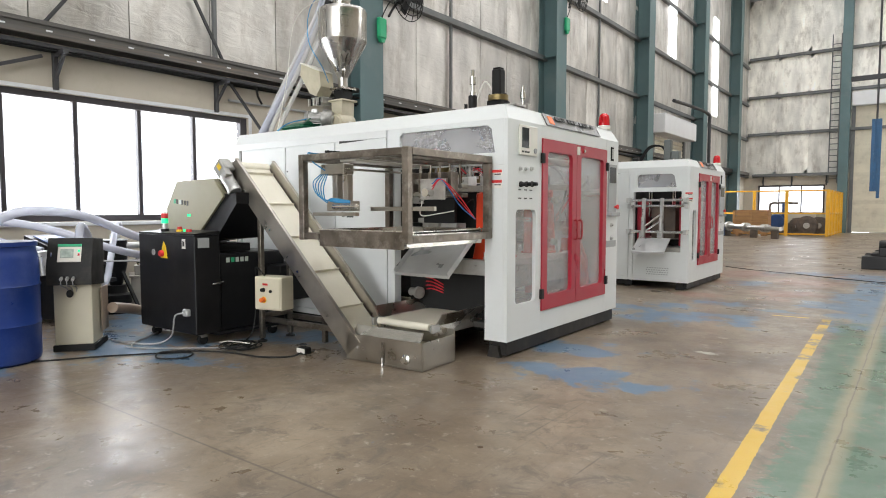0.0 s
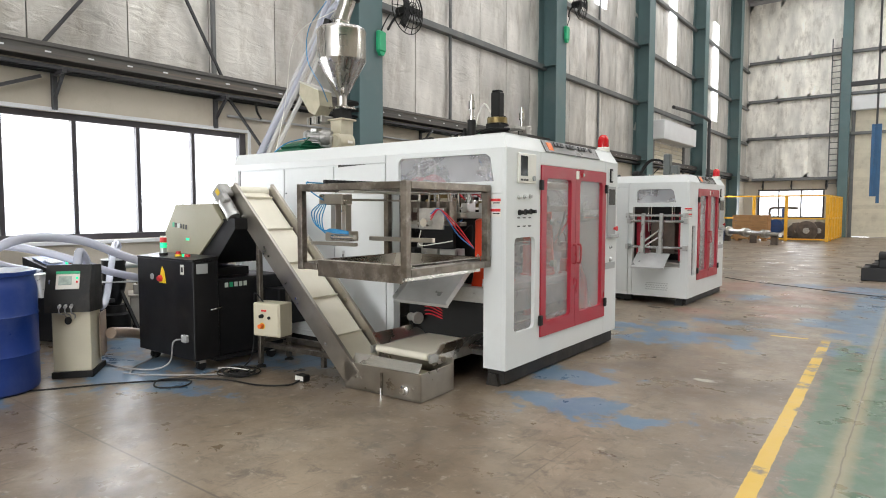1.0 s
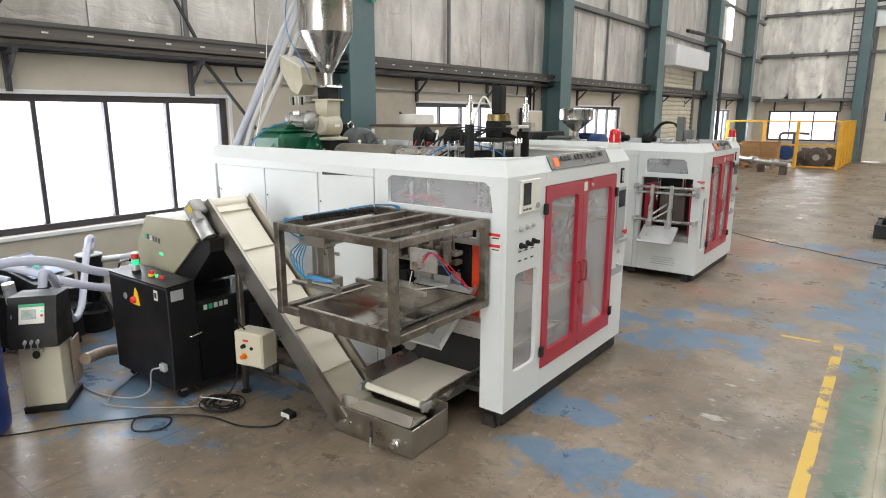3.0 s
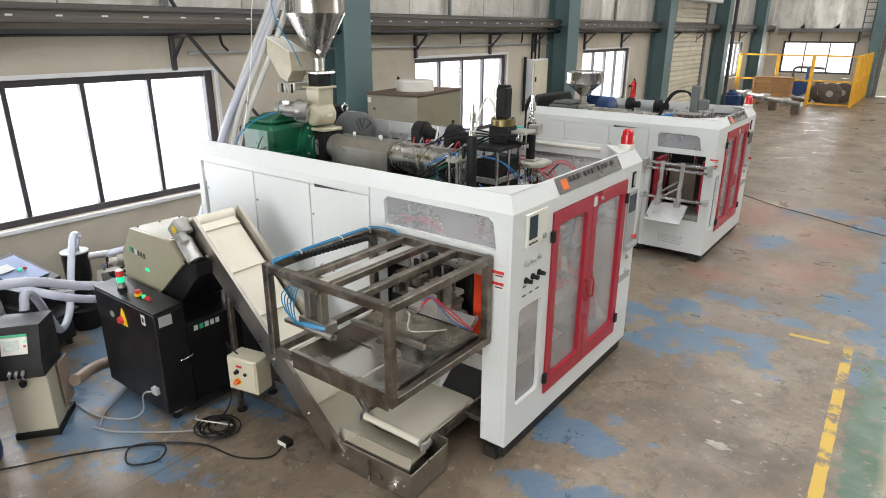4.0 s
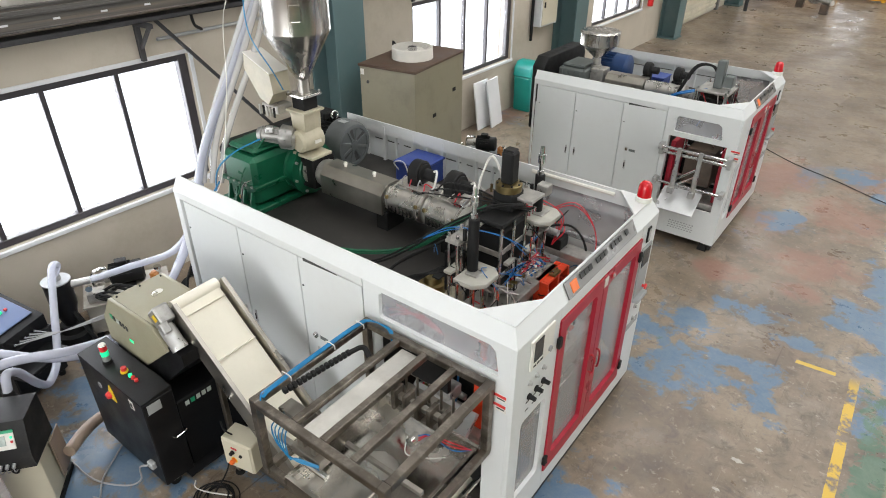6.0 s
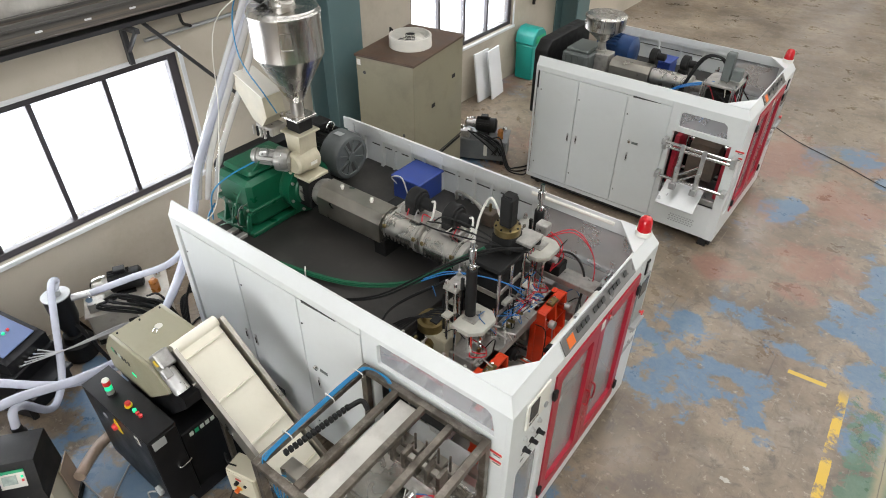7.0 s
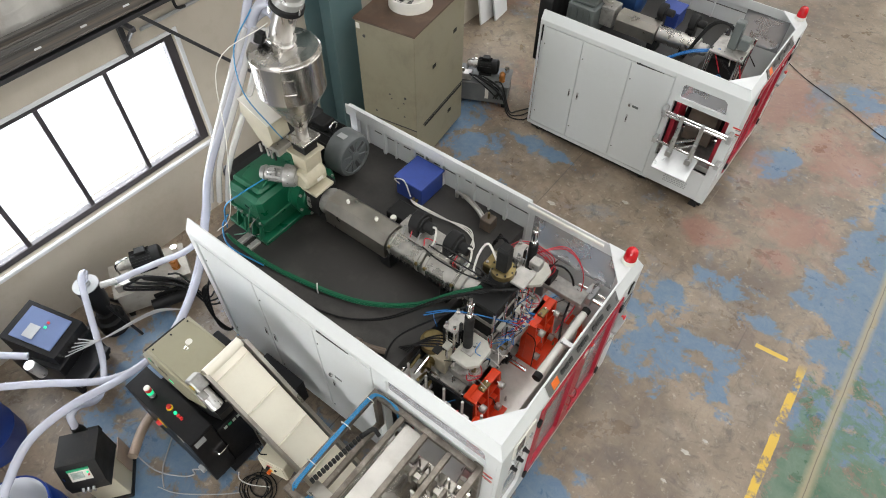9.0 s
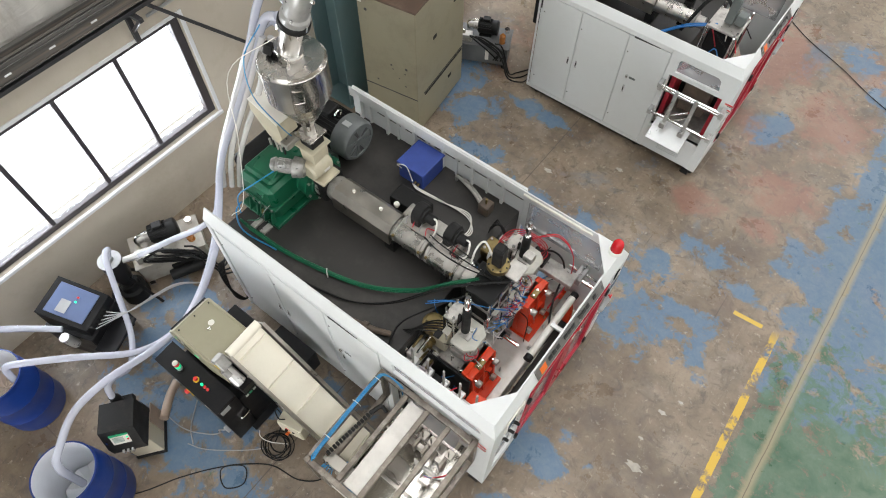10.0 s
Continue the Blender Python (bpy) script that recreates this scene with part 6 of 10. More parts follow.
def blow_station(y, plate_z, label_side):
    """Vertical blow-pin station: cylinder, guide rods and a chamfered plate."""
    x = -3.14
    s = thing("blow_pin_station", x, y, 1.3, "blow-pin station with black cylinder and bright guide rods", "blow station", "blow-pin stations")
    part("base_block", box(x - 0.09, x + 0.1, y - 0.09, y + 0.09, 1.26, 1.34, 0.006), MACHINED, s)
    oct_ = [(x - 0.05, y - 0.16), (x + 0.1, y - 0.16), (x + 0.17, y - 0.09), (x + 0.17, y + 0.07), (x + 0.1, y + 0.13), (x - 0.05, y + 0.13)]
    part("octagon_plate", prism(oct_, "z", plate_z - 0.035, plate_z, bevel=0.004), CLOUDY, s, "pale chamfered machined plate")
    part("plate_recess", box(x - 0.02, x + 0.08, y - 0.07, y + 0.06, plate_z, plate_z + 0.012, 0.004), MACHINED, s)
    part("cylinder", cyl((x, y, plate_z), (x, y, 2.10), 0.038, 18, chamfer=0.005), RUBBER, s, "black pneumatic cylinder")
    part("rod_top", lathe((x, y, 2.10), (0, 0, 1), [(0, 0.026), (0.03, 0.026), (0.035, 0.016), (0.09, 0.016), (0.095, 0.028), (0.16, 0.028), (0.165, 0.018), (0.22, 0.016)], 14), CHROME, s)
    part("guide_bracket", box(x - 0.17, x - 0.06, y - 0.09, y + 0.09, 1.90, 1.925, 0.003), MACHINED, s)
    for dx, dy in ((-0.15, -0.07), (-0.15, 0.07), (-0.08, -0.07)):
        part("guide_rod", cyl((x + dx, y + dy, 1.34), (x + dx, y + dy, 1.97), 0.012, 10), CHROME, s)
        part("guide_nut", cyl((x + dx, y + dy, 1.925), (x + dx, y + dy, 1.945), 0.018, 6), MACHINED, s)
    for dx, dy in ((0.05, -0.06), (0.05, 0.06), (-0.04, 0.05)):
        part("support_post", cyl((x + dx, y + dy, 1.34), (x + dx, y + dy, plate_z - 0.035), 0.014, 10), CHROME, s)
    part("blow_pin", lathe((x, y, 1.30), (0, 0, -1), [(0, 0.02), (0.12, 0.02), (0.13, 0.012), (0.26, 0.012)], 12), CHROME, s)
    part("sensor", obox((x - 0.04, y - 0.045, 1.98), (0.02, 0.02, 0.09)), RUBBER, s)
    for k in range(2):
        part("hose", tube([(x + 0.05, y - 0.05, 1.42), (x + 0.11, y - 0.14 + 0.05 * k, 1.46), (x + 0.16, y - 0.02, 1.40 + 0.03 * k), (x + 0.07, y + 0.08, 1.36), (x - 0.06, y + 0.04, 1.42)], 0.0045, 6), REDHOSE, s, "red air hose")
    for k in range(4):
        part("fitting", cyl((x + 0.08, y - 0.06 + 0.035 * k, 1.34), (x + 0.08, y - 0.06 + 0.035 * k, 1.40), 0.011, 8), RNG.choice((BRASS, CHROME, RUBBER)), s)
    return s


blow_station(4.565, 1.69, 0)
blow_station(5.43, 1.79, 1)


def die_head():
    x, y = -3.17, 5.0
    d = thing("die_head", x, y, 1.3, "black extrusion die head with servo motor, wires and steel columns", "die head")
    part("head_block", box(x - 0.10, x + 0.09, y - 0.2, y + 0.16, 1.42, 1.88, 0.012), RUBBER, d, "black heated head block")
    part("head_ring", lathe((x, y - 0.02, 1.32), (0, 0, 1), [(0, 0.10), (0.10, 0.13)], 24), MACHINED, d)
    part("top_plate", box(x - 0.13, x + 0.13, y - 0.24, y + 0.12, 1.955, 1.985, 0.005), RUBBER, d, "black top plate")
    for dx in (-0.115, 0.115):
        for dy in (-0.22, -0.06, 0.1):
            part("column", cyl((x + dx, y + dy, 1.35), (x + dx, y + dy, 1.955), 0.013, 10), CHROME, d)
    part("heater_band", box(x - 0.106, x + 0.096, y - 0.206, y + 0.166, 1.50, 1.545, 0.004), MACHINED, d)
    part("heater_band", box(x - 0.106, x + 0.096, y - 0.206, y + 0.166, 1.70, 1.745, 0.004), MACHINED, d)
    part("servo_flange", lathe((x, y + 0.03, 2.12), (0, 0, 1), [(0, 0.095), (0.05, 0.095), (0.055, 0.08)], 24), BRASS, d, "olive-brass servo flange")
    part("servo_bracket", box(x - 0.08, x + 0.08, y - 0.05, y + 0.11, 1.985, 2.12, 0.008), RUBBER, d)
    for k in range(3):
        part("signal_cable", tube([(-3.98 + 0.05 * k, 5.02 + 0.04 * k, 1.86), (-3.70, 4.92 + 0.05 * k, 1.96 + 0.03 * k), (-3.38, 4.90 + 0.04 * k, 2.03 + 0.02 * k), (-3.14 + 0.03 * k, 4.97, 2.03), (-3.02, 5.08 + 0.04 * k, 1.97)], 0.0065, 6), RUBBER, d, "hanging control cable")
        part("cable_lug", cyl((-3.02, 5.08 + 0.04 * k, 1.94), (-3.02, 5.08 + 0.04 * k, 1.975), 0.011, 8), CHROME, d)
    part("servo_motor", box(x - 0.048, x + 0.048, y - 0.018, y + 0.078, 2.175, 2.41, 0.012), RUBBER, d, "black servo motor")
    part("servo_cap", box(x - 0.04, x + 0.04, y - 0.01, y + 0.07, 2.41, 2.425, 0.006), RUBBER, d)
    part("servo_arm", box(x + 0.05, x + 0.2, y + 0.02, y + 0.2, 2.06, 2.085, 0.004), MACHINED, d)
    part("servo_cable", tube([(x - 0.05, y + 0.03, 2.2), (x - 0.16, y + 0.05, 2.32), (x - 0.22, y + 0.02, 2.18), (x - 0.22, y - 0.05, 2.0)], 0.009, 6), WHITECABLE, d, "white cable")
    part("sensor_block", box(x + 0.10, x + 0.19, y + 0.25, y + 0.33, 2.03, 2.11, 0.006), MACHINED, d)
    for k in range(26):
        a = Vector((x + 0.15 + RNG.uniform(-0.02, 0.04), y + RNG.uniform(-0.22, 0.22), RNG.uniform(1.42, 1.62)))
        m = a + Vector((RNG.uniform(0.02, 0.12), RNG.uniform(-0.09, 0.09), RNG.uniform(-0.06, 0.1)))
        b = a + Vector((RNG.uniform(-0.02, 0.08), RNG.uniform(-0.12, 0.12), RNG.uniform(-0.12, 0.04)))
        part("heater_wire", tube([a, m, b], 0.0032, 5, steps=4), RNG.choice((WHITECABLE, GREYCABLE, BLUEHOSE, BLUEHOSE, REDHOSE, RUBBER)), d)
    for k in range(8):
        p = Vector((x + 0.17, y - 0.2 + 0.055 * k, 1.5))
        part("ceramic_terminal", cyl(p, p + Vector((0.05, 0, 0.01)), 0.013, 8), RNG.choice((WHITEPLASTIC, BRASS, CHROME)), d)
    for k in range(2):
        part("blue_air_hose", tube([(-3.52, 4.50 + 0.03 * k, 1.84), (-3.36, 4.60, 1.92 + 0.02 * k), (-3.18, 4.70, 1.93), (-3.02, 4.80, 1.88), (-2.94, 4.94, 1.76 - 0.05 * k)], 0.0042, 6), BLUEHOSE, d, "blue air hose")
    for k in range(5):
        q = Vector((x + 0.16, y + 0.02 + 0.05 * k, 1.46))
        part("blue_fitting", tube([q, q + Vector((0.04, 0.0, 0.05)), q + Vector((0.07, 0.04, 0.01))], 0.009, 6, steps=4), BLUEHOSE, d, "blue air fitting")
    # guide rods, brackets, clamps and loose wiring packed round the head
    part("side_casting", box(-3.56, -3.38, 5.36, 5.56, 1.40, 1.58, 0.012), BRASS, d, "olive-brass cast bracket")
    part("side_casting", lathe((-3.46, 4.53, 1.42), (0, 0, 1), [(0, 0.10), (0.07, 0.10), (0.075, 0.07), (0.12, 0.06)], 20), BRASS, d, "olive-brass cast cap")
    for k in range(4):
        part("bolt", cyl((-3.53 + 0.12 * (k % 2), 5.40 + 0.12 * (k // 2), 1.58), (-3.53 + 0.12 * (k % 2), 5.40 + 0.12 * (k // 2), 1.595), 0.013, 6), MACHINED, d)
    for k in range(8):
        a = 2 * math.pi * k / 8
        part("bolt", cyl((x + 0.082 * math.cos(a), y + 0.03 + 0.082 * math.sin(a), 2.168), (x + 0.082 * math.cos(a), y + 0.03 + 0.082 * math.sin(a), 2.182), 0.008, 6), RUBBER, d)
    for k in range(34):
        px, py = x + RNG.uniform(-0.28, 0.2), y + RNG.uniform(-0.62, 0.62)
        z0 = RNG.uniform(1.28, 1.5)
        part("rod", cyl((px, py, z0), (px, py, z0 + RNG.uniform(0.1, 0.38)), RNG.choice((0.005, 0.007, 0.010)), 8), RNG.choice((CHROME, CHROME, RUBBER, MACHINED)), d)
    for k in range(30):
        p = Vector((x + RNG.uniform(-0.28, 0.18), y + RNG.uniform(-0.62, 0.62), RNG.uniform(1.33, 1.72)))
        part("bracket_plate", obox(p, (RNG.uniform(0.03, 0.1), RNG.uniform(0.03, 0.1), RNG.uniform(0.006, 0.03)), (0, 0, RNG.choice((0, 0, 90, 20))), 0.002), RNG.choice((MACHINED, ALU, RUBBER, CLOUDY, MACHINED, CLOUDY)), d)
    for k in range(16):
        p = Vector((x + RNG.uniform(-0.05, 0.2), y + RNG.uniform(-0.5, 0.2), RNG.uniform(1.36, 1.6)))
        part("cross_rod", cyl(p, p + Vector((RNG.uniform(0.08, 0.2), RNG.uniform(-0.04, 0.04), 0)), 0.006, 8), MACHINED, d)
    for k in range(26):
        a = Vector((x + RNG.uniform(-0.3, 0.15), y + RNG.uniform(-0.6, 0.6), RNG.uniform(1.4, 1.75)))
        m = a + Vector((RNG.uniform(-0.1, 0.1), RNG.uniform(-0.14, 0.14), RNG.uniform(0.02, 0.14)))
        b = m + Vector((RNG.uniform(-0.1, 0.1), RNG.uniform(-0.14, 0.14), RNG.uniform(-0.2, -0.05)))
        part("loose_wire", tube([a, m, b], 0.0035, 5, steps=4), RNG.choice((RUBBER, RUBBER, GREYCABLE, RUBBER, BLUEHOSE)), d)
    # manifold bed under the head
    part("manifold", box(x - 0.12, x + 0.2, y - 0.5, y + 0.55, 1.22, 1.30, 0.006), MACHINED, d, "oily steel manifold beam")
    return d


die_head()


def side_pneumatics():
    """Cylinders and blocks on the service side of the head."""
    s = thing("service_manifold", -3.45, 4.5, 1.2, "olive and steel hydraulic blocks with black hoses", "manifold")
    part("support", box(-3.52, -3.3, 4.12, 4.7, 1.16, 1.22, 0.005), MACHINED, s)
    part("block", box(-3.46, -3.27, 4.45, 4.66, 1.22, 1.42, 0.008), CASTCREAM, s, "olive cast valve block")
    part("block", box(-3.52, -3.38, 4.2, 4.4, 1.22, 1.34, 0.008), MACHINED, s)
    part("pipe_ring", lathe((-3.42, 4.44, 1.34), (0.5, -1, 0), [(0, 0.05), (0.04, 0.05), (0.045, 0.03), (0.09, 0.03)], 16), BRASS, s)
    part("solenoid", box(-3.2, -3.08, 4.12, 4.22, 1.22, 1.32, 0.006), RUBBER, s)
    part("solenoid", box(-3.36, -3.25, 4.1, 4.2, 1.22, 1.30, 0.006), ALU, s)
    part("bracket", box(-3.3, -2.98, 4.08, 4.12, 1.0, 1.26, 0.004), RUBBER, s)
    for k in range(5):
        part("black_hose", tube([(-3.62 + 0.02 * k, 4.30, 1.52), (-3.50, 4.34 + 0.03 * k, 1.62 - 0.02 * k), (-3.34, 4.42 + 0.03 * k, 1.66), (-3.2 + 0.02 * k, 4.55, 1.62)], 0.007, 6), RUBBER, s)
    for k in range(7):
        x = -3.55 + RNG.uniform(0, 0.3)
        part("fitting", cyl((x, 4.25 + RNG.uniform(-0.1, 0.2), 1.3), (x + 0.02, 4.25 + RNG.uniform(-0.1, 0.2), 1.40), 0.014, 8), RNG.choice((BRASS, CHROME, RUBBER)), s)
    for k in range(3):
        part("red_hose", tube([(-3.50, 4.10, 1.42 + 0.05 * k), (-3.36, 4.06, 1.52 + 0.03 * k), (-3.16, 4.05, 1.60 - 0.02 * k), (-3.0, 4.08, 1.50), (-2.95, 4.2, 1.40)], 0.006, 6), REDHOSE, s, "red air hose")
    f = thing("pneumatic_manifold", -3.3, 5.75, 1.36, "machined blocks with red hoses at the far side of the head", "manifold")
    part("block", box(-3.40, -3.2, 5.55, 5.7, 1.36, 1.48, 0.006), MACHINED, f)
    part("block", box(-3.18, -3.02, 5.66, 5.8, 1.36, 1.46, 0.006), RUBBER, f)
    part("cylinder", cyl((-3.40, 5.66, 1.52), (-3.05, 5.66, 1.52), 0.028, 14), ALU, f)
    part("stand", box(-3.42, -3.38, 5.58, 5.68, 1.36, 1.52), RUBBER, f)
    for k in range(5):
        z = 1.55 + 0.03 * (k % 4)
        part("red_hose", tube([(-3.45, 5.35 + 0.02 * k, 1.5), (-3.42, 5.50 + 0.02 * k, z + 0.08), (-3.3, 5.68, z + 0.12), (-3.12 + 0.02 * k, 5.74, z), (-3.08, 5.62, 1.42)], 0.005, 6), REDHOSE, f, "red air hose")
    for k in range(2):
        part("long_red_hose", tube([(-3.25, 5.70, 1.62), (-3.02, 5.85, 1.70 + 0.03 * k), (-2.82, 5.86, 1.52), (-2.76, 5.72, 1.25), (-2.80, 5.5, 1.05 - 0.05 * k)], 0.005, 6), REDHOSE, f, "red air hose")
    part("black_hose", tube([(-3.2, 5.6, 1.55), (-3.0, 5.78, 1.55), (-2.85, 5.8, 1.35), (-2.78, 5.55, 1.10), (-2.66, 5.3, 1.0)], 0.010, 6), RUBBER, f)
    for k in range(4):
        part("black_hose", tube([(-3.62, 5.6 + 0.03 * k, DZ + 0.02), (-3.6, 5.62 + 0.03 * k, 1.62), (-3.5, 5.64, 1.68 - 0.02 * k), (-3.4, 5.6, 1.56)], 0.007, 6), RUBBER, f)
    # tube lamp behind the front header
    t = thing("tube_lamp", -2.52, 5.1, 1.62, "unlit white tube lamp with black end caps behind the guard doors", "lamp")
    part("tube", cyl((-2.60, 4.78, 1.53), (-2.60, 5.48, 1.53), 0.033, 18), WHITEPLASTIC, t)
    part("end_cap", cyl((-2.60, 4.73, 1.53), (-2.60, 4.78, 1.53), 0.037, 18), RUBBER, t)
    part("end_cap", cyl((-2.60, 5.48, 1.53), (-2.60, 5.53, 1.53), 0.037, 18), RUBBER, t)
    part("holder", box(-2.61, -2.432, 5.1, 5.14, 1.563, 1.59), ALU, t)


side_pneumatics()


def deck_hoses():
    h = thing("deck_hose_bundle", -4.3, 4.4, DZ, "green and black hose bundle lying across the dark deck", "hose")
    hose_bundle(h, "green_hose", [(-5.55, 4.20, 1.62), (-5.42, 4.22, DZ + 0.03), (-4.9, 4.25, DZ + 0.03), (-4.2, 4.40, DZ + 0.05), (-3.75, 4.62, 1.62), (-3.45, 4.78, 1.86), (-3.25, 4.88, 2.03)], 7, 0.0065, GREENHOSE, 0.022, "green hose")
    hose_bundle(h, "black_hose", [(-4.7, 4.1, DZ + 0.02), (-4.2, 4.22, DZ + 0.02), (-3.85, 4.42, 1.58), (-3.5, 4.7, 1.84), (-3.2, 4.86, 2.04), (-3.02, 5.0, 2.06)], 2, 0.008, RUBBER, 0.02)
    hose_bundle(h, "black_hose", [(-3.62, 4.1, DZ + 0.03), (-3.62, 4.3, 1.66), (-3.45, 4.55, 1.78), (-3.28, 4.75, 1.88)], 2, 0.008, RUBBER, 0.03)
    part("blue_hose", tube([(-5.6, 4.3, 1.75), (-5.66, 4.24, 1.6), (-5.5, 4.16, DZ + 0.02), (-5.1, 4.2, DZ + 0.02)], 0.008, 6), CYANHOSE, h, "blue air hose")
    part("cable_tie", tube([(-4.56, 4.33, DZ + 0.07), (-4.52, 4.29, DZ + 0.06), (-4.52, 4.29, DZ)], 0.006, 5), WHITECABLE, h)
    p = thing("hydraulic_pipe", -3.9, 5.75, DZ, "bent steel pipe with valve block on the deck", "pipe")
    part("pipe", tube([(-4.25, 5.92, DZ + 0.02), (-4.22, 5.9, DZ + 0.12), (-4.0, 5.84, DZ + 0.13), (-3.85, 5.78, DZ + 0.10)], 0.016, 8), MACHINED, p)
    part("pipe", tube([(-4.2, 5.95, DZ + 0.02), (-4.17, 5.93, DZ + 0.09), (-4.0, 5.88, DZ + 0.1), (-3.85, 5.82, DZ + 0.08)], 0.014, 8), MACHINED, p)
    part("valve_block", box(-3.86, -3.74, 5.74, 5.86, DZ, DZ + 0.13, 0.008), RUST, p)
    part("valve_stem", cyl((-3.8, 5.8, DZ + 0.13), (-3.8, 5.8, DZ + 0.2), 0.012, 8), BRASS, p)
    b = thing("oil_pipe_assembly", -3.9, 4.2, DZ, "dark iron pipe fittings beside the deck edge", "pipe")
    part("pipe", tube([(-4.05, 4.08, DZ + 0.05), (-3.95, 4.1, DZ + 0.06), (-3.8, 4.14, DZ + 0.06), (-3.68, 4.2, DZ + 0.03)], 0.028, 10), RUST, b)
    part("joint", lathe((-3.92, 4.11, DZ + 0.06), (1, 0.2, 0), [(0, 0.045), (0.05, 0.045)], 8), RUST, b)


deck_hoses()


# ---- take-out frame, conveyors and grinder ----
def take_out_frame():
    x0, x1, y0, y1, z0, z1, w = -3.545, -2.52, 2.96, 3.92, 0.895, 1.50, 0.05
    f = thing("take_out_station", -3.03, 3.44, z0, "raw brown steel tube frame with a shiny tray below", "frame")

    def beam(name, a):
        return part(name, box(*a, 0.004), RAW, f)
    for x in (x0, x1 - w):
        beam("side_rail", (x, x + w, y0 + w, y1, z1 - w, z1))
        beam("lower_rail", (x, x + w, y0 + w, y1, z0, z0 + w))
        beam("post", (x, x + w, y0, y0 + w, z0, z1))
        beam("post", (x, x + w, y1 - w, y1, z0 + w + 0.002, z1 - w - 0.002))
    beam("front_rail", (x0 + w, x1 - w, y0, y0 + w, z1 - w, z1 - 0.002))
    beam("stub_rail", (x0 + w, x0 + 0.19, y0 + 0.01, y0 + w, z0 + 0.004, z0 + w))
    beam("rear_rail", (x0 + w, x1 - w, y1 - w, y1, z1 - w, z1 - 0.002))
    for x in (x0 + 0.30, x0 + 0.52, x0 + 0.74):
        beam("cross_rail", (x, x + 0.045, y0 + w + 0.002, y1 - w - 0.002, z1 - 0.045, z1 - 0.003))
    part("guide_plate", box(x0 + 0.365, x0 + 0.515, y0 + 0.06, y1 - 0.06, z1 - 0.065, z1 - 0.05, 0.003), BEDSTEEL, f, "scratched pale guide plate")
    part("linear_rail", box(x0 + 0.38, x0 + 0.40, y0 + 0.06, y1 - 0.06, z1 - 0.119, z1 - 0.105), BRUSHED, f)
    # tray
    t = part("tray_bottom", box(x0 + 0.2, x1 - 0.06, y0 + 0.03, y1 - 0.06, z0 - 0.03, z0 - 0.024), TRAYMETAL, f, "shiny sheet-steel tray")
    part("tray_wall", box(x0 + 0.195, x1 - w, y0 + 0.02, y0 + 0.028, z0 - 0.04, z0 + 0.072), RAW, t, "brown steel tray front")
    part("tray_wall", box(x0 + 0.2, x1 - 0.06, y1 - 0.06, y1 - 0.055, z0 - 0.03, z0 + 0.072), TRAYMETAL, t)
    part("tray_wall", box(x0 + 0.195, x0 + 0.2, y0 + 0.03, y1 - 0.055, z0 - 0.03, z0 + 0.072), TRAYMETAL, t)
    part("tray_wall", box(x1 - 0.06, x1 - 0.055, y0 + 0.055, y1 - 0.055, z0 - 0.03, z0 + 0.072), TRAYMETAL, t)
    for ya, yb in ((y0 + 0.016, y0 + 0.04), (y1 - 0.075, y1 - 0.052)):
        part("tray_rim", box(x0 + 0.19, x1 - 0.05, ya, yb, z0 + 0.073, z0 + 0.079), TRAYMETAL, t)
    part("tray_rim", box(x0 + 0.19, x0 + 0.215, y0 + 0.041, y1 - 0.076, z0 + 0.073, z0 + 0.079), TRAYMETAL, t)
    part("tray_fold", box(x0 + 0.62, x0 + 0.63, y0 + 0.06, y1 - 0.06, z0 - 0.024, z0 - 0.014), TRAYMETAL, t)
    part("tray_fold", box(x0 + 0.2, x1 - 0.06, 3.43, 3.44, z0 - 0.024, z0 - 0.014), TRAYMETAL, t)
    part("angle_strip", box(x1 - w - 0.03, x1 - w - 0.005, y0 + 0.12, y1 - 0.08, z0 + 0.052, z0 + 0.072, 0.003), RAW, f)
    # gripper carriage
    g = part("carriage", box(x0 + 0.12, x0 + 0.36, y0 + 0.10, y0 + 0.2, z1 - 0.145, z1 - 0.07, 0.005), BRUSHED, f, "steel gripper carriage")
    part("gripper_arm", box(x0 + 0.22, x0 + 0.27, y0 + 0.12, y0 + 0.18, z1 - 0.33, z1 - 0.145, 0.004), BRUSHED, g)
    part("gripper_arm", box(x0 + 0.33, x0 + 0.37, y0 + 0.12, y0 + 0.18, z1 - 0.33, z1 - 0.145, 0.004), BRUSHED, g)
    part("gripper_block", box(x0 + 0.18, x0 + 0.42, y0 + 0.10, y0 + 0.2, z1 - 0.40, z1 - 0.33, 0.006), BRUSHED, g)
    part("gripper_blade", box(x0 + 0.0, x0 + 0.44, y0 + 0.13, y0 + 0.17, z1 - 0.435, z1 - 0.41, 0.003), BRUSHED, g)
    part("gripper_blade", box(x0 + 0.4, x0 + 0.98, y0 + 0.32, y0 + 0.35, z1 - 0.40, z1 - 0.37, 0.003), BRUSHED, g)
    part("gripper_cylinder", cyl((x0 + 0.28, y0 + 0.08, z1 - 0.37), (x0 + 0.5, y0 + 0.08, z1 - 0.37), 0.02, 12), CHROME, g)
    # second gripper towards the mould
    q = part("mould_gripper", box(x1 - 0.36, x1 - 0.14, y1 - 0.40, y1 - 0.38, z1 - 0.32, z1 - 0.17, 0.005), MACHINED, f, "aluminium plate gripper with air cylinder")
    part("gripper_bar", box(x0 + 0.45, x1 - 0.14, y1 - 0.30, y1 - 0.26, z1 - 0.20, z1 - 0.165, 0.003), BRUSHED, q)
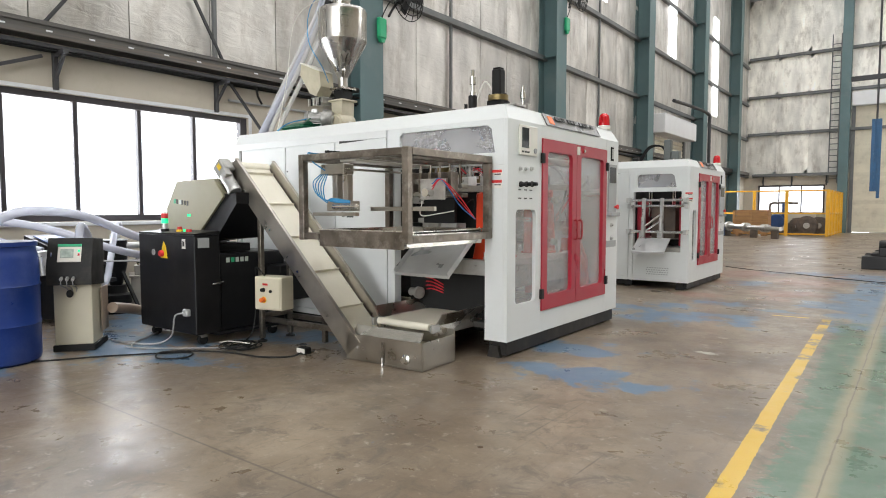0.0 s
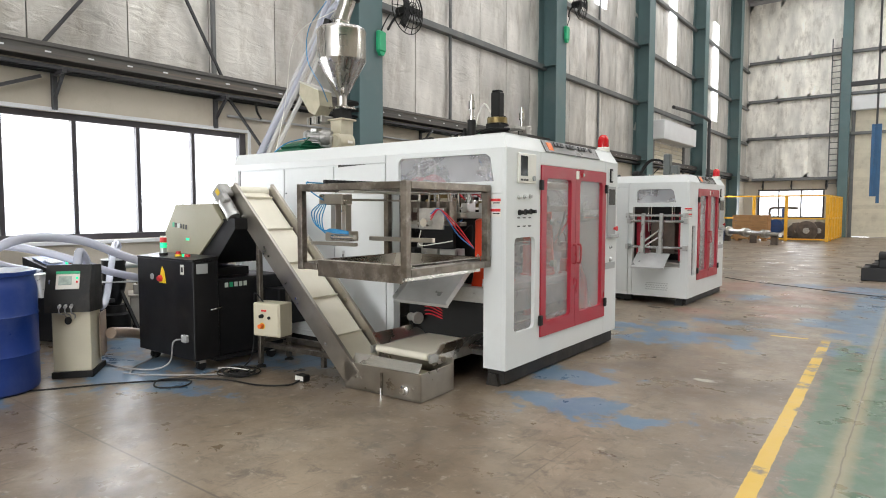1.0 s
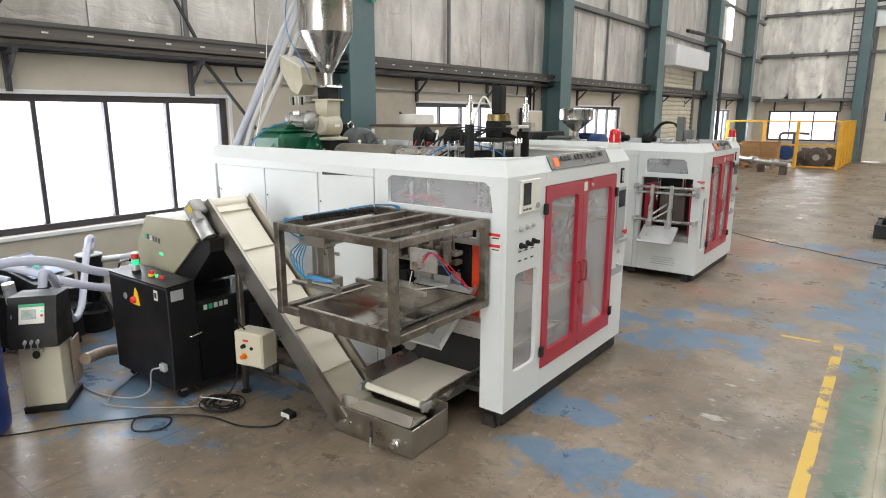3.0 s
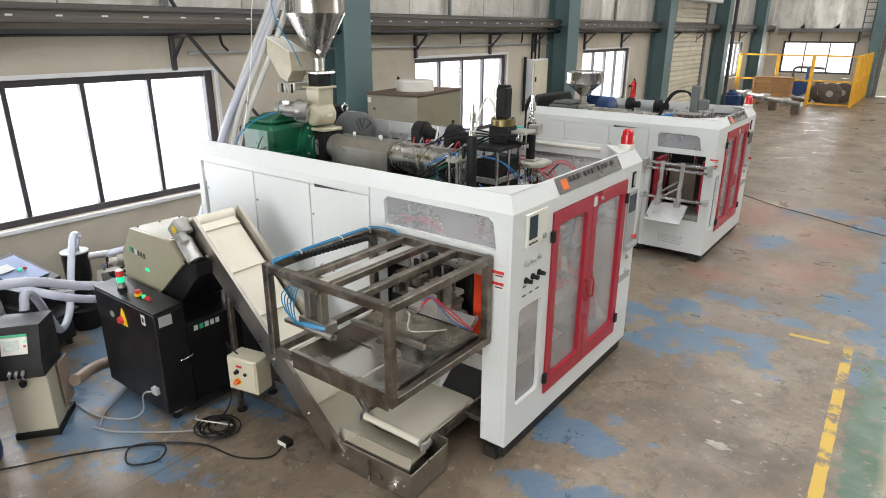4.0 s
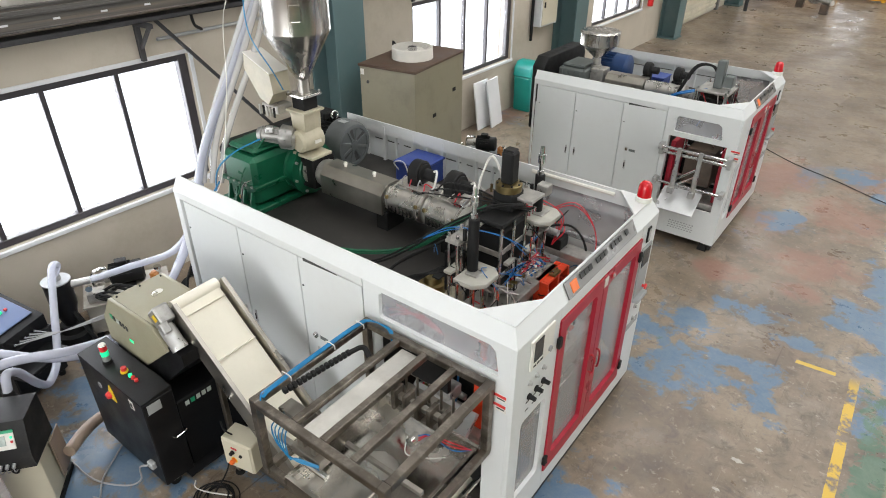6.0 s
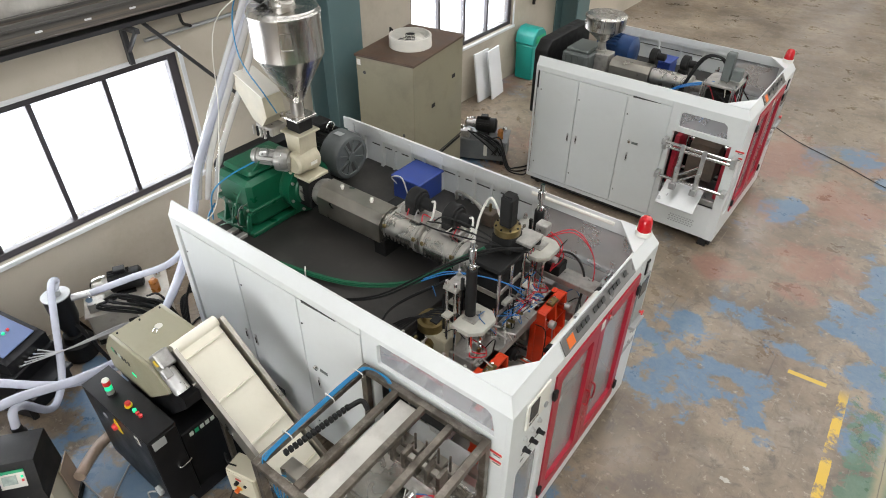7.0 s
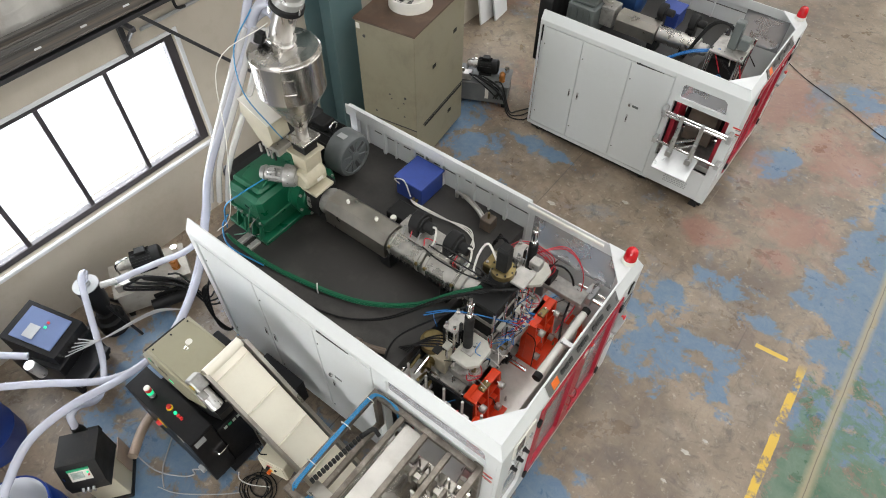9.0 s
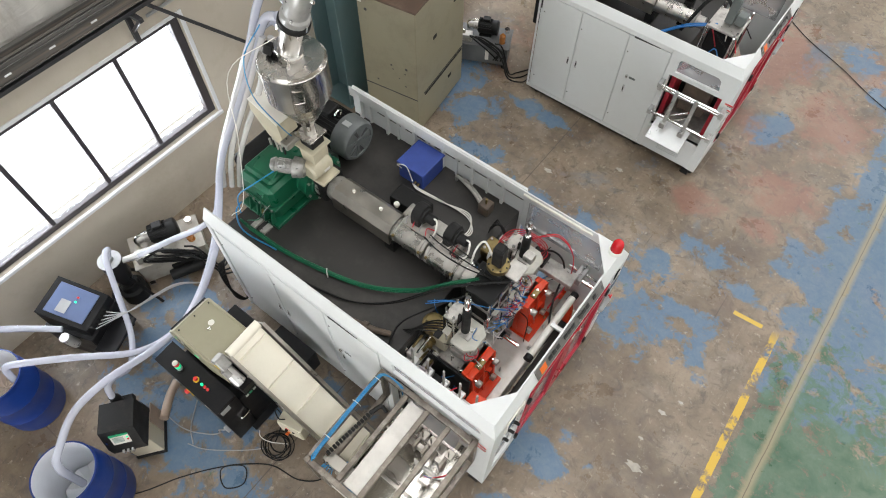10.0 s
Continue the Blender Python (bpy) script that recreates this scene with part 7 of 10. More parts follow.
    part("gripper_bar", box(x0 + 0.45, x1 - 0.14, y1 - 0.30, y1 - 0.26, z1 - 0.29, z1 - 0.26, 0.003), BRUSHED, q)
    part("cylinder", cyl((x1 - 0.26, y1 - 0.47, z1 - 0.27), (x1 - 0.26, y1 - 0.40, z1 - 0.27), 0.03, 14), CHROME, q)
    for k in range(5):
        xx = x0 + 0.5 + 0.09 * k
        part("finger", box(xx, xx + 0.03, y1 - 0.33, y1 - 0.24, z1 - 0.27, z1 - 0.12, 0.003), RAW, q)
        part("finger_rod", cyl((xx + 0.015, y1 - 0.2, z1 - 0.24), (xx + 0.015, y1 - 0.2, z1 - 0.06), 0.008, 8), RAW, q)
        part("jaw_block", box(xx - 0.02, xx + 0.05, y1 - 0.22, y1 - 0.14, z1 - 0.235, z1 - 0.205, 0.004), BRUSHED, q)
        part("jaw_block", box(xx - 0.01, xx + 0.04, y1 - 0.21, y1 - 0.13, z1 - 0.30, z1 - 0.27, 0.004), RAW, q)
    for k in range(3):
        part("red_hose", tube([(x1 - 0.22, y1 - 0.44, z1 - 0.25 + 0.02 * k), (x1 - 0.15, y1 - 0.42, z1 - 0.18), (x1 - 0.08, y1 - 0.3, z1 - 0.30 - 0.03 * k), (x1 - 0.04, y1 - 0.16, z1 - 0.46)], 0.0038, 6), (REDHOSE, REDHOSE, BLUEHOSE)[k], q)
    part("white_hose", tube([(x1 - 0.34, y1 - 0.4, z1 - 0.33), (x1 - 0.32, y1 - 0.44, z1 - 0.43), (x1 - 0.2, y1 - 0.4, z1 - 0.42), (x1 - 0.1, y1 - 0.34, z1 - 0.40)], 0.0035, 6), WHITECABLE, q)
    # cable chain and blue air lines along the rear rail
    for k in range(15):
        part("chain_link", obox((x0 + 0.13 + 0.004 * k, y0 + 0.16 + 0.032 * k, z1 + 0.018), (0.034, 0.026, 0.034), (0, 0, -7), 0.004), RUBBER, f, "black cable chain link")
    part("chain_bend", tube([(x0 + 0.19, y0 + 0.62, z1 + 0.018), (x0 + 0.22, y0 + 0.70, z1 + 0.018), (x0 + 0.27, y0 + 0.70, z1 - 0.03)], 0.018, 6), RUBBER, f)
    for k in range(4):
        o = 0.008 * k
        part("air_line", tube([(x0 + 0.25, y0 + 0.22, z1 - 0.2 - o), (x0 + 0.12 + o, y0 + 0.04, z1 - 0.06), (x0 + 0.05 + o, y0 + 0.05, z1 + 0.012), (x0 + 0.035 + o, y0 + 0.14, z1 + 0.013), (x0 + 0.02 + o, y0 + 0.5, z1 + 0.013),
                                (x0 + 0.02 + o, y1 - 0.12, z1 + 0.013), (x0 + 0.06 + o, y1 - 0.03, z1 + 0.013), (x0 + 0.22 + o, y1 - 0.03 + 0.3 * o, z1 + 0.013), (x0 + 0.28, y1 - 0.06, z1 - 0.06)][0 if k == 0 else 2:], 0.0048, 5, steps=5), CYANHOSE, f, "bright blue air line")
    for k in range(5):
        o = 0.018 * k
        part("air_line", tube([(x0 + 0.13 + o, y0 + 0.095, z1 - 0.14), (x0 + 0.10 + 1.5 * o, y0 + 0.05, z1 - 0.20 - 0.6 * o), (x0 + 0.17 + 1.2 * o, y0 + 0.03, z1 - 0.29 - 0.7 * o), (x0 + 0.30, y0 + 0.04, z1 - 0.335 + 0.3 * o), (x0 + 0.43, y0 + 0.09, z1 - 0.345 + 0.2 * o)], 0.004, 5, steps=5), CYANHOSE, f, "bright blue air line")
    for y in (y0 + 0.25, y0 + 0.6, y1 - 0.1):
        part("cable_tie", tube([(x0 - 0.004, y, z1 - 0.02), (x0 - 0.002, y, z1 + 0.02), (x0 + 0.07, y, z1 + 0.022), (x0 + 0.075, y, z1 - 0.01)], 0.004, 5, steps=3), WHITECABLE, f)
    for z in (z0 + 0.02, z1 - 0.08):
        part("mounting_lug", box(x1 - 0.09, x1 - 0.01, y1, y1 + 0.02, z - 0.02, z + 0.06, 0.003), RAW, f)


take_out_frame()


CHUTE = material("galvanised_sheet", (0.60, 0.61, 0.61), 0.34, 0.55, vary=0.1, scale=6, bump=0.02, bump_scale=60)


def chute():
    c = thing("drop_chute", -3.0, 3.9, 0.7, "bent aluminium sheet drop chute under the frame", "chute")
    part("sheet", obox((-3.00, 3.895, 0.775), (0.52, 0.54, 0.006), (38, 0, 0), 0.002), CHUTE, c)
    for x in (-3.26, -2.74):
        part("side_lip", obox((x, 3.882, 0.792), (0.005, 0.54, 0.045), (38, 0, 0)), CHUTE, c)
    part("end_lip", obox((-3.00, 3.678, 0.612), (0.52, 0.006, 0.03), (38, 0, 0)), CHUTE, c)
    part("support_beam", box(-3.48, -2.60, 4.02, 4.08, 0.60, 0.72, 0.004), ALU, c, "aluminium cross beam")
    part("gearmotor", lathe((-3.40, 4.04, 0.42), (1, -0.25, 0), [(0, 0.035), (0.08, 0.035), (0.09, 0.05), (0.12, 0.05)], 16), MACHINED, c)
    for k in range(6):
        part("hose", tube([(-3.45, 4.2, 0.35 + 0.05 * k), (-3.25, 4.1, 0.45 + 0.03 * k), (-3.0, 4.15, 0.40 + 0.02 * k), (-2.8, 4.3, 0.5 + 0.03 * k)], 0.006, 6), RNG.choice((REDHOSE, RUBBER, RUBBER)), c)


chute()


def flat_conveyor():
    c = thing("flat_belt_conveyor", -3.02, 4.1, 0, "short flat conveyor with white belt and steel side guides", "conveyor")
    part("belt", box(-3.27, -2.77, 3.50, 5.5, 0.25, 0.285, 0.012), BELT, c, "white belt")
    part("end_roller", cyl((-3.27, 3.50, 0.262), (-2.77, 3.50, 0.262), 0.028, 16), BELT, c)
    for x, sg in ((-3.29, -1), (-2.75, 1)):
        part("side_guide", obox((x + sg * 0.035, 4.5, 0.315), (0.008, 1.95, 0.11), (0, sg * 32, 0)), TRAYMETAL, c)
        part("side_frame", box(x - 0.012, x + 0.012, 3.52, 5.5, 0.20, 0.28, 0.003), TRAYMETAL, c)
        part("bearing", box(x + sg * 0.013 - 0.012, x + sg * 0.013 + 0.012, 3.46, 3.56, 0.225, 0.285, 0.006), ALU, c)
    for y in (3.75, 5.2):
        for x in (-3.26, -2.78):
            part("leg", box(x - 0.02, x + 0.02, y - 0.02, y + 0.02, 0.0, 0.2, 0.003), RUBBER, c)


flat_conveyor()


def incline_conveyor():
    c = thing("incline_conveyor", -2.7, 3.46, 0, "stainless inclined cleated belt conveyor with cream belt", "conveyor")
    y0, y1 = 3.265, 3.67
    # floor box
    b = part("floor_box", box(-3.37, -2.665, y0, y0 + 0.012, 0.015, 0.20, 0.003), BRUSHED, c, "brushed stainless floor hopper")
    part("box_wall", box(-3.37, -2.665, y1 - 0.012, y1, 0.015, 0.24, 0.003), BRUSHED, b)
    part("box_wall", box(-2.677, -2.665, y0 + 0.012, y1 - 0.012, 0.015, 0.20, 0.003), BRUSHED, b)
    part("box_floor", box(-3.37, -2.665, y0, y1, 0.005, 0.014), BRUSHED, b)
    part("inner_belt", box(-3.36, -2.80, y0 + 0.08, y1 - 0.06, 0.10, 0.13, 0.008), BELT, b, "cream belt")
    part("deflector", obox((-3.02, y0 + 0.05, 0.20), (0.62, 0.01, 0.12), (-28, 0, 0), 0.002), TRAYMETAL, b)
    part("bearing_cap", lathe((-2.80, y0, 0.075), (0, -1, 0), [(0, 0.035), (0.015, 0.035), (0.02, 0.022), (0.045, 0.02)], 16), CHROME, b)
    part("adjuster", box(-3.02, -3.0, y0 - 0.012, y0, 0.02, 0.17, 0.003), RAW, b)
    part("adjuster_bolt", cyl((-3.01, y0 - 0.012, -0.0), (-3.01, y0 - 0.012, 0.06), 0.008, 8), CHROME, b)
    for x in (-3.25, -3.2, -2.72):
        part("bolt", cyl((x, y0 - 0.008, 0.1), (x, y0, 0.1), 0.01, 8), CHROME, b)
    # inclined part
    p0, p1 = Vector((-3.30, 0, 0.07)), Vector((-4.69, 0, 1.475))
    d = (p1 - p0).normalized()
    up = Vector((d.z, 0, -d.x)) if d.x < 0 else Vector((-d.z, 0, d.x))
    if up.z < 0:
        up = -up
    for y in (y0, y1 - 0.012):
        out = [p0 - up * 0.07 + d * 0.02, p0 + up * 0.085, p1 + up * 0.085, p1 - up * 0.07]
        part("side_panel", prism([(q.x, q.z) for q in out], "y", y, y + 0.012), BRUSHED, c, "brushed stainless side panel")
        rim = [p0 + up * 0.085, p0 + up * 0.10, p1 + up * 0.10, p1 + up * 0.085]
        part("rim_fold", prism([(q.x, q.z) for q in rim], "y", y - 0.008, y + 0.022), BRUSHED, c)
    bel = [p0 + up * 0.0, p0 + up * 0.022, p1 + up * 0.022, p1 + up * 0.0]
    part("belt", prism([(q.x, q.z) for q in bel], "y", y0 + 0.03, y1 - 0.03), BELT, c, "cream ribbed belt")
    under = [p0 - up * 0.06, p0 - up * 0.045, p1 - up * 0.045, p1 - up * 0.06]
    part("return_belt", prism([(q.x, q.z) for q in under], "y", y0 + 0.03, y1 - 0.03), BELT, c, "cream belt")
    total = (p1 - p0).length
    for k in range(8):
        s = 0.365 + k * 0.375
        if s > total - 0.02:
            break
        a = p0 + d * s
        cl = [a + up * 0.022, a + d * 0.012 + up * 0.022, a + d * 0.008 + up * 0.045, a + d * 0.002 + up * 0.045]
        part("cleat", prism([(q.x, q.z) for q in cl], "y", y0 + 0.035, y1 - 0.035), BELT, c, "cream belt cleat")
    part("head_roller", cyl((p1.x, y0 + 0.02, p1.z), (p1.x, y1 - 0.02, p1.z), 0.045, 20), BELT, c)
    part("belt_edge", prism([((p0 + up * 0.023).x, (p0 + up * 0.023).z), ((p0 + up * 0.034).x, (p0 + up * 0.034).z), ((p1 + up * 0.034).x, (p1 + up * 0.034).z), ((p1 + up * 0.023).x, (p1 + up * 0.023).z)], "y", y0 + 0.013, y0 + 0.03), BELT, c)
    for k in range(4):
        a = p0 + d * (0.35 + 0.45 * k) - up * 0.02
        part("bolt", cyl((a.x, y0 - 0.012, a.z), (a.x, y0, a.z), 0.011, 8), CHROME, c)
    # geared motor hanging at the head
    g0 = p1 + Vector((0.0, y0 - 0.05, 0.01))
    gm = part("geared_motor", obox((g0.x - 0.01, y0 - 0.06, g0.z - 0.03), (0.13, 0.11, 0.13), (0, 47, 0), 0.012), CASTGREY, c, "grey geared motor with yellow label")
    e0 = Vector((g0.x + 0.03, y0 - 0.075, g0.z - 0.09))
    part("motor_barrel", lathe(e0, (0.62, 0, -0.72), [(0, 0.05), (0.02, 0.055), (0.15, 0.055), (0.155, 0.058), (0.19, 0.056)], 22), ALU, gm)
    part("motor_lid", obox(e0 + Vector((0.05, -0.03, 0.02)), (0.08, 0.06, 0.05), (0, 47, 0), 0.006), CASTGREY, gm)
    part("yellow_label", obox((g0.x + 0.0, y0 - 0.118, g0.z - 0.02), (0.05, 0.004, 0.04), (0, 47, 0)), YELLOWLABEL, gm)
    # support stand
    for y in (y0 + 0.05, y1 - 0.05):
        part("stand_post", box(-4.40, -4.36, y - 0.02, y + 0.02, 0.03, 1.15, 0.004), RAW, c, "dark steel post")
        part("stand_foot", lathe((-4.38, y, 0), (0, 0, 1), [(0, 0.04), (0.012, 0.04), (0.02, 0.015), (0.05, 0.015)], 12), RUBBER, c)
    part("stand_tie", box(-4.40, -4.36, y0 + 0.07, y1 - 0.07, 0.2, 0.24, 0.003), RAW, c)
    part("floor_bar", box(-4.36, -3.45, y0 + 0.06, y0 + 0.1, 0.17, 0.21, 0.003), RAW, c)
    part("floor_bar", box(-4.36, -3.45, y1 - 0.1, y1 - 0.06, 0.17, 0.21, 0.003), RAW, c)
    part("stand_post", box(-3.94, -3.90, y1 - 0.1, y1 - 0.06, 0.0, 0.55, 0.003), RAW, c)
    # control box on the stand
    box_turn = (0, 0, 10)
    e = part("control_box", obox((-4.22, 3.16, 0.42), (0.27, 0.16, 0.27), box_turn, 0.008), BEIGE, c, "beige switch box with red stop button")
    part("box_door", obox((-4.206, 3.078, 0.42), (0.25, 0.008, 0.25), box_turn, 0.004), BEIGE, e)
    part("stop_button", lathe((-4.24, 3.07, 0.37), (0.17, -1, 0), [(0, 0.022), (0.008, 0.022), (0.01, 0.014), (0.025, 0.02), (0.04, 0.017)], 14), ORANGELABEL, e, "red stop button on yellow ring")
    part("stop_ring", cyl((-4.24, 3.072, 0.37), (-4.239, 3.066, 0.37), 0.028, 16), YELLOWLABEL, e)
    part("selector", lathe((-4.24, 3.07, 0.45), (0.17, -1, 0), [(0, 0.018), (0.03, 0.014)], 10), RUBBER, e)
    part("selector", lathe((-4.17, 3.085, 0.44), (0.17, -1, 0), [(0, 0.014), (0.015, 0.012)], 10), RUBBER, e)
    part("caption", obox((-4.22, 3.068, 0.495), (0.05, 0.003, 0.016), box_turn), REDLABEL, e)
    part("cable", tube([(-4.24, 3.235, 0.57), (-4.27, 3.20, 0.63), (-4.36, 3.24, 0.62), (-4.40, 3.275, 0.45), (-4.42, 3.25, 0.1), (-4.36, 3.05, 0.012)], 0.006, 6), RUBBER, c)
    e.matrix_basis = pose(0.045, 0.115, 0.015)
    c.matrix_basis = pose(-2.7, 3.46, 0, 0, 0, 2.4)


incline_conveyor()


def grinder():
    g = thing("granulator", -5.05, 3.2, 0, "black plastic granulator with olive-beige sound hood", "granulator")
    x0, x1, y0 = -5.50, -4.62, 2.79
    part("control_body", box(x0, x1, y0, 3.02, 0.09, 0.90, 0.006), BLACK, g, "black control housing")
    part("top_panel", prism([(y0, 0.902), (3.02, 0.902), (3.02, 0.935), (y0 + 0.0, 0.915)], "x", x0, x1), BLACK, g)
    part("cutting_body", box(x0 + 0.06, -4.64, 3.022, 3.70, 0.09, 0.74, 0.01), BLACK, g, "black cutting chamber housing")
    part("hood_skirt", prism([(-5.45, 0.80), (-4.75, 0.86), (-4.45, 1.16), (-4.45, 1.25), (-5.45, 1.2)], "y", 3.07, 3.49), BLACK, g, "black lower hood")
    part("neck", box(-5.4, -4.85, 3.08, 3.48, 0.72, 0.81), BLACK, g)
    out = [(-5.49, 0.905), (-5.49, 1.12), (-5.31, 1.36), (-4.74, 1.37), (-4.60, 1.22), (-4.98, 0.90)]
    hood = part("sound_hood", prism(out, "y", 3.05, 3.075, bevel=0.003), OLIVE, g, "olive-beige steel hood")
    part("hood_back", prism(out, "y", 3.465, 3.49, bevel=0.003), OLIVE, hood)
    part("hood_top", prism([(-5.31, 1.345), (-5.31, 1.36), (-4.74, 1.37), (-4.74, 1.355)], "y", 3.076, 3.464), OLIVE, hood)
    part("hood_slope", prism([(-5.488, 1.12), (-5.31, 1.359), (-5.30, 1.344), (-5.474, 1.11)], "y", 3.076, 3.464), OLIVE, hood)
    part("hood_rear", box(-5.489, -5.475, 3.076, 3.464, 0.905, 1.109), OLIVE, hood)
    # black sheet inside the mouth stands in for the hood's shaded interior
    part("inner_dark", box(-4.80, -4.79, 3.08, 3.46, 0.95, 1.33), BLACK, hood)
    part("lip", prism([(-4.74, 1.352), (-4.74, 1.37), (-4.6, 1.225), (-4.61, 1.21)], "y", 3.076, 3.10), OLIVE, hood)
    part("lip", prism([(-4.74, 1.352), (-4.74, 1.37), (-4.6, 1.225), (-4.61, 1.21)], "y", 3.44, 3.464), OLIVE, hood)
    part("lifting_eye", tube([(-5.05, 3.27, 1.365), (-5.05, 3.255, 1.39), (-5.05, 3.275, 1.405), (-5.05, 3.295, 1.39), (-5.05, 3.28, 1.365)], 0.005, 6), CHROME, hood)
    part("round_sticker", cyl((-5.1, 3.33, 1.363), (-5.1, 3.33, 1.366), 0.03, 16), WHITEPLASTIC, hood)
    for y in (3.1, 3.28, 3.45):
        for x in (-5.27, -4.78):
            part("screw", cyl((x, y, 1.362), (x, y, 1.372), 0.007, 8), RUBBER, hood)
    # maker's mark as plain shapes
    for k, (w, m) in enumerate(((0.03, GREENLABEL), (0.022, DARKBAR), (0.035, LIGHTBAR), (0.022, DARKBAR), (0.02, DARKBAR), (0.022, DARKBAR))):
        part("mark_shape", box(-5.36 + 0.042 * k, -5.36 + 0.042 * k + w, 3.046, 3.05, 1.165 - 0.004 * k, 1.205 - 0.004 * k), m, hood)
    part("green_mark", obox((-5.12, 3.048, 1.06), (0.05, 0.004, 0.022)), GREENLIGHT, hood)
    for k, m in enumerate((LIGHTBAR, GREENLABEL, LIGHTBAR, LIGHTBAR, LIGHTBAR)):
        part("mark_shape", box(-4.641, -4.637, 3.09 + 0.046 * k, 3.122 + 0.046 * k, 0.665, 0.705), m, g)
    # controls
    lamp = part("stack_lamp_foot", cyl((-5.22, 2.88, 0.90), (-5.22, 2.88, 0.945), 0.035, 18), RUBBER, g)
    for k, m in enumerate((ALU, GREENLIGHT, REDLABEL)):
        part("stack_lamp_tier", cyl((-5.22, 2.88, 0.945 + 0.045 * k), (-5.22, 2.88, 0.988 + 0.045 * k), 0.028, 18), m, lamp, ("grey ring", "green lit ring", "red ring")[k])
    part("stack_lamp_cap", lathe((-5.22, 2.88, 1.08), (0, 0, 1), [(0, 0.028), (0.012, 0.022)], 18), WHITEPLASTIC, lamp)
    part("stop_ring", cyl((-5.02, 2.90, 0.915), (-5.02, 2.90, 0.94), 0.028, 16), YELLOWLABEL, g)
    part("stop_button", cyl((-5.02, 2.90, 0.94), (-5.02, 2.90, 0.965), 0.02, 16), REDLABEL, g, "red mushroom stop button")
    for k, m in enumerate((GREENLIGHT, REDLABEL, REDLABEL)):
        part("push_button", cyl((-4.94 + 0.04 * k, 2.90, 0.915), (-4.94 + 0.04 * k, 2.90, 0.945), 0.014, 12), m, g)
    part("isolator_plate", prism([(-5.13, 0.70), (-5.03, 0.70), (-5.05, 0.80), (-5.08, 0.84), (-5.10, 0.80)], "y", y0 - 0.006, y0), YELLOWLABEL, g, "yellow isolator plate")
    part("isolator_knob", lathe((-5.10, y0, 0.74), (0, -1, 0), [(0, 0.03), (0.02, 0.028), (0.035, 0.02)], 14), REDLABEL, g, "red isolator knob")
    part("hour_meter", cyl((-5.25, y0, 0.745), (-5.25, y0 - 0.006, 0.745), 0.026, 16), PVC, g)
    part("warning_label", box(-4.80, -4.75, y0 - 0.003, y0, 0.79, 0.87), WHITEPLASTIC, g)
    part("warning_print", box(-4.788, -4.762, y0 - 0.005, y0 - 0.003, 0.81, 0.85), DARKBAR, g)
    part("rating_plate", obox((-4.618, 2.87, 0.84), (0.004, 0.10, 0.08)), PVC, g)
    part("door_handle", tube([(-4.618, 2.93, 0.50), (-4.59, 2.94, 0.50), (-4.59, 3.02, 0.51), (-4.618, 3.03, 0.51)], 0.007, 6), CHROME, g)
    part("power_inlet", box(-4.76, -4.69, y0 - 0.04, y0, 0.24, 0.30, 0.008), PVC, g)
    part("mains_lead", tube([(-4.74, y0 - 0.04, 0.27), (-4.80, y0 - 0.08, 0.24), (-4.84, y0 - 0.09, 0.08), (-4.95, 2.62, 0.012), (-5.2, 2.5, 0.012), (-5.55, 2.48, 0.012)], 0.007, 6), GREYCABLE, g, "grey mains lead")
    for x, y in ((-5.4, 2.88), (-4.68, 2.88), (-5.36, 3.52), (-4.60, 3.52)):
        w = part("castor", cyl((x - 0.018, y, 0.04), (x + 0.018, y, 0.04), 0.04, 16), RUBBER, g)
        part("castor_fork", box(x - 0.03, x + 0.03, y - 0.025, y + 0.025, 0.06, 0.09), MACHINED, w)
    part("base_tray", box(x0 + 0.1, -4.56, 2.95, 3.6, 0.075, 0.09), BLACK, g)
    part("discharge_box", box(-4.95, -4.45, 3.50, 3.85, 0.3, 0.62, 0.008), BLACK, g)


grinder()


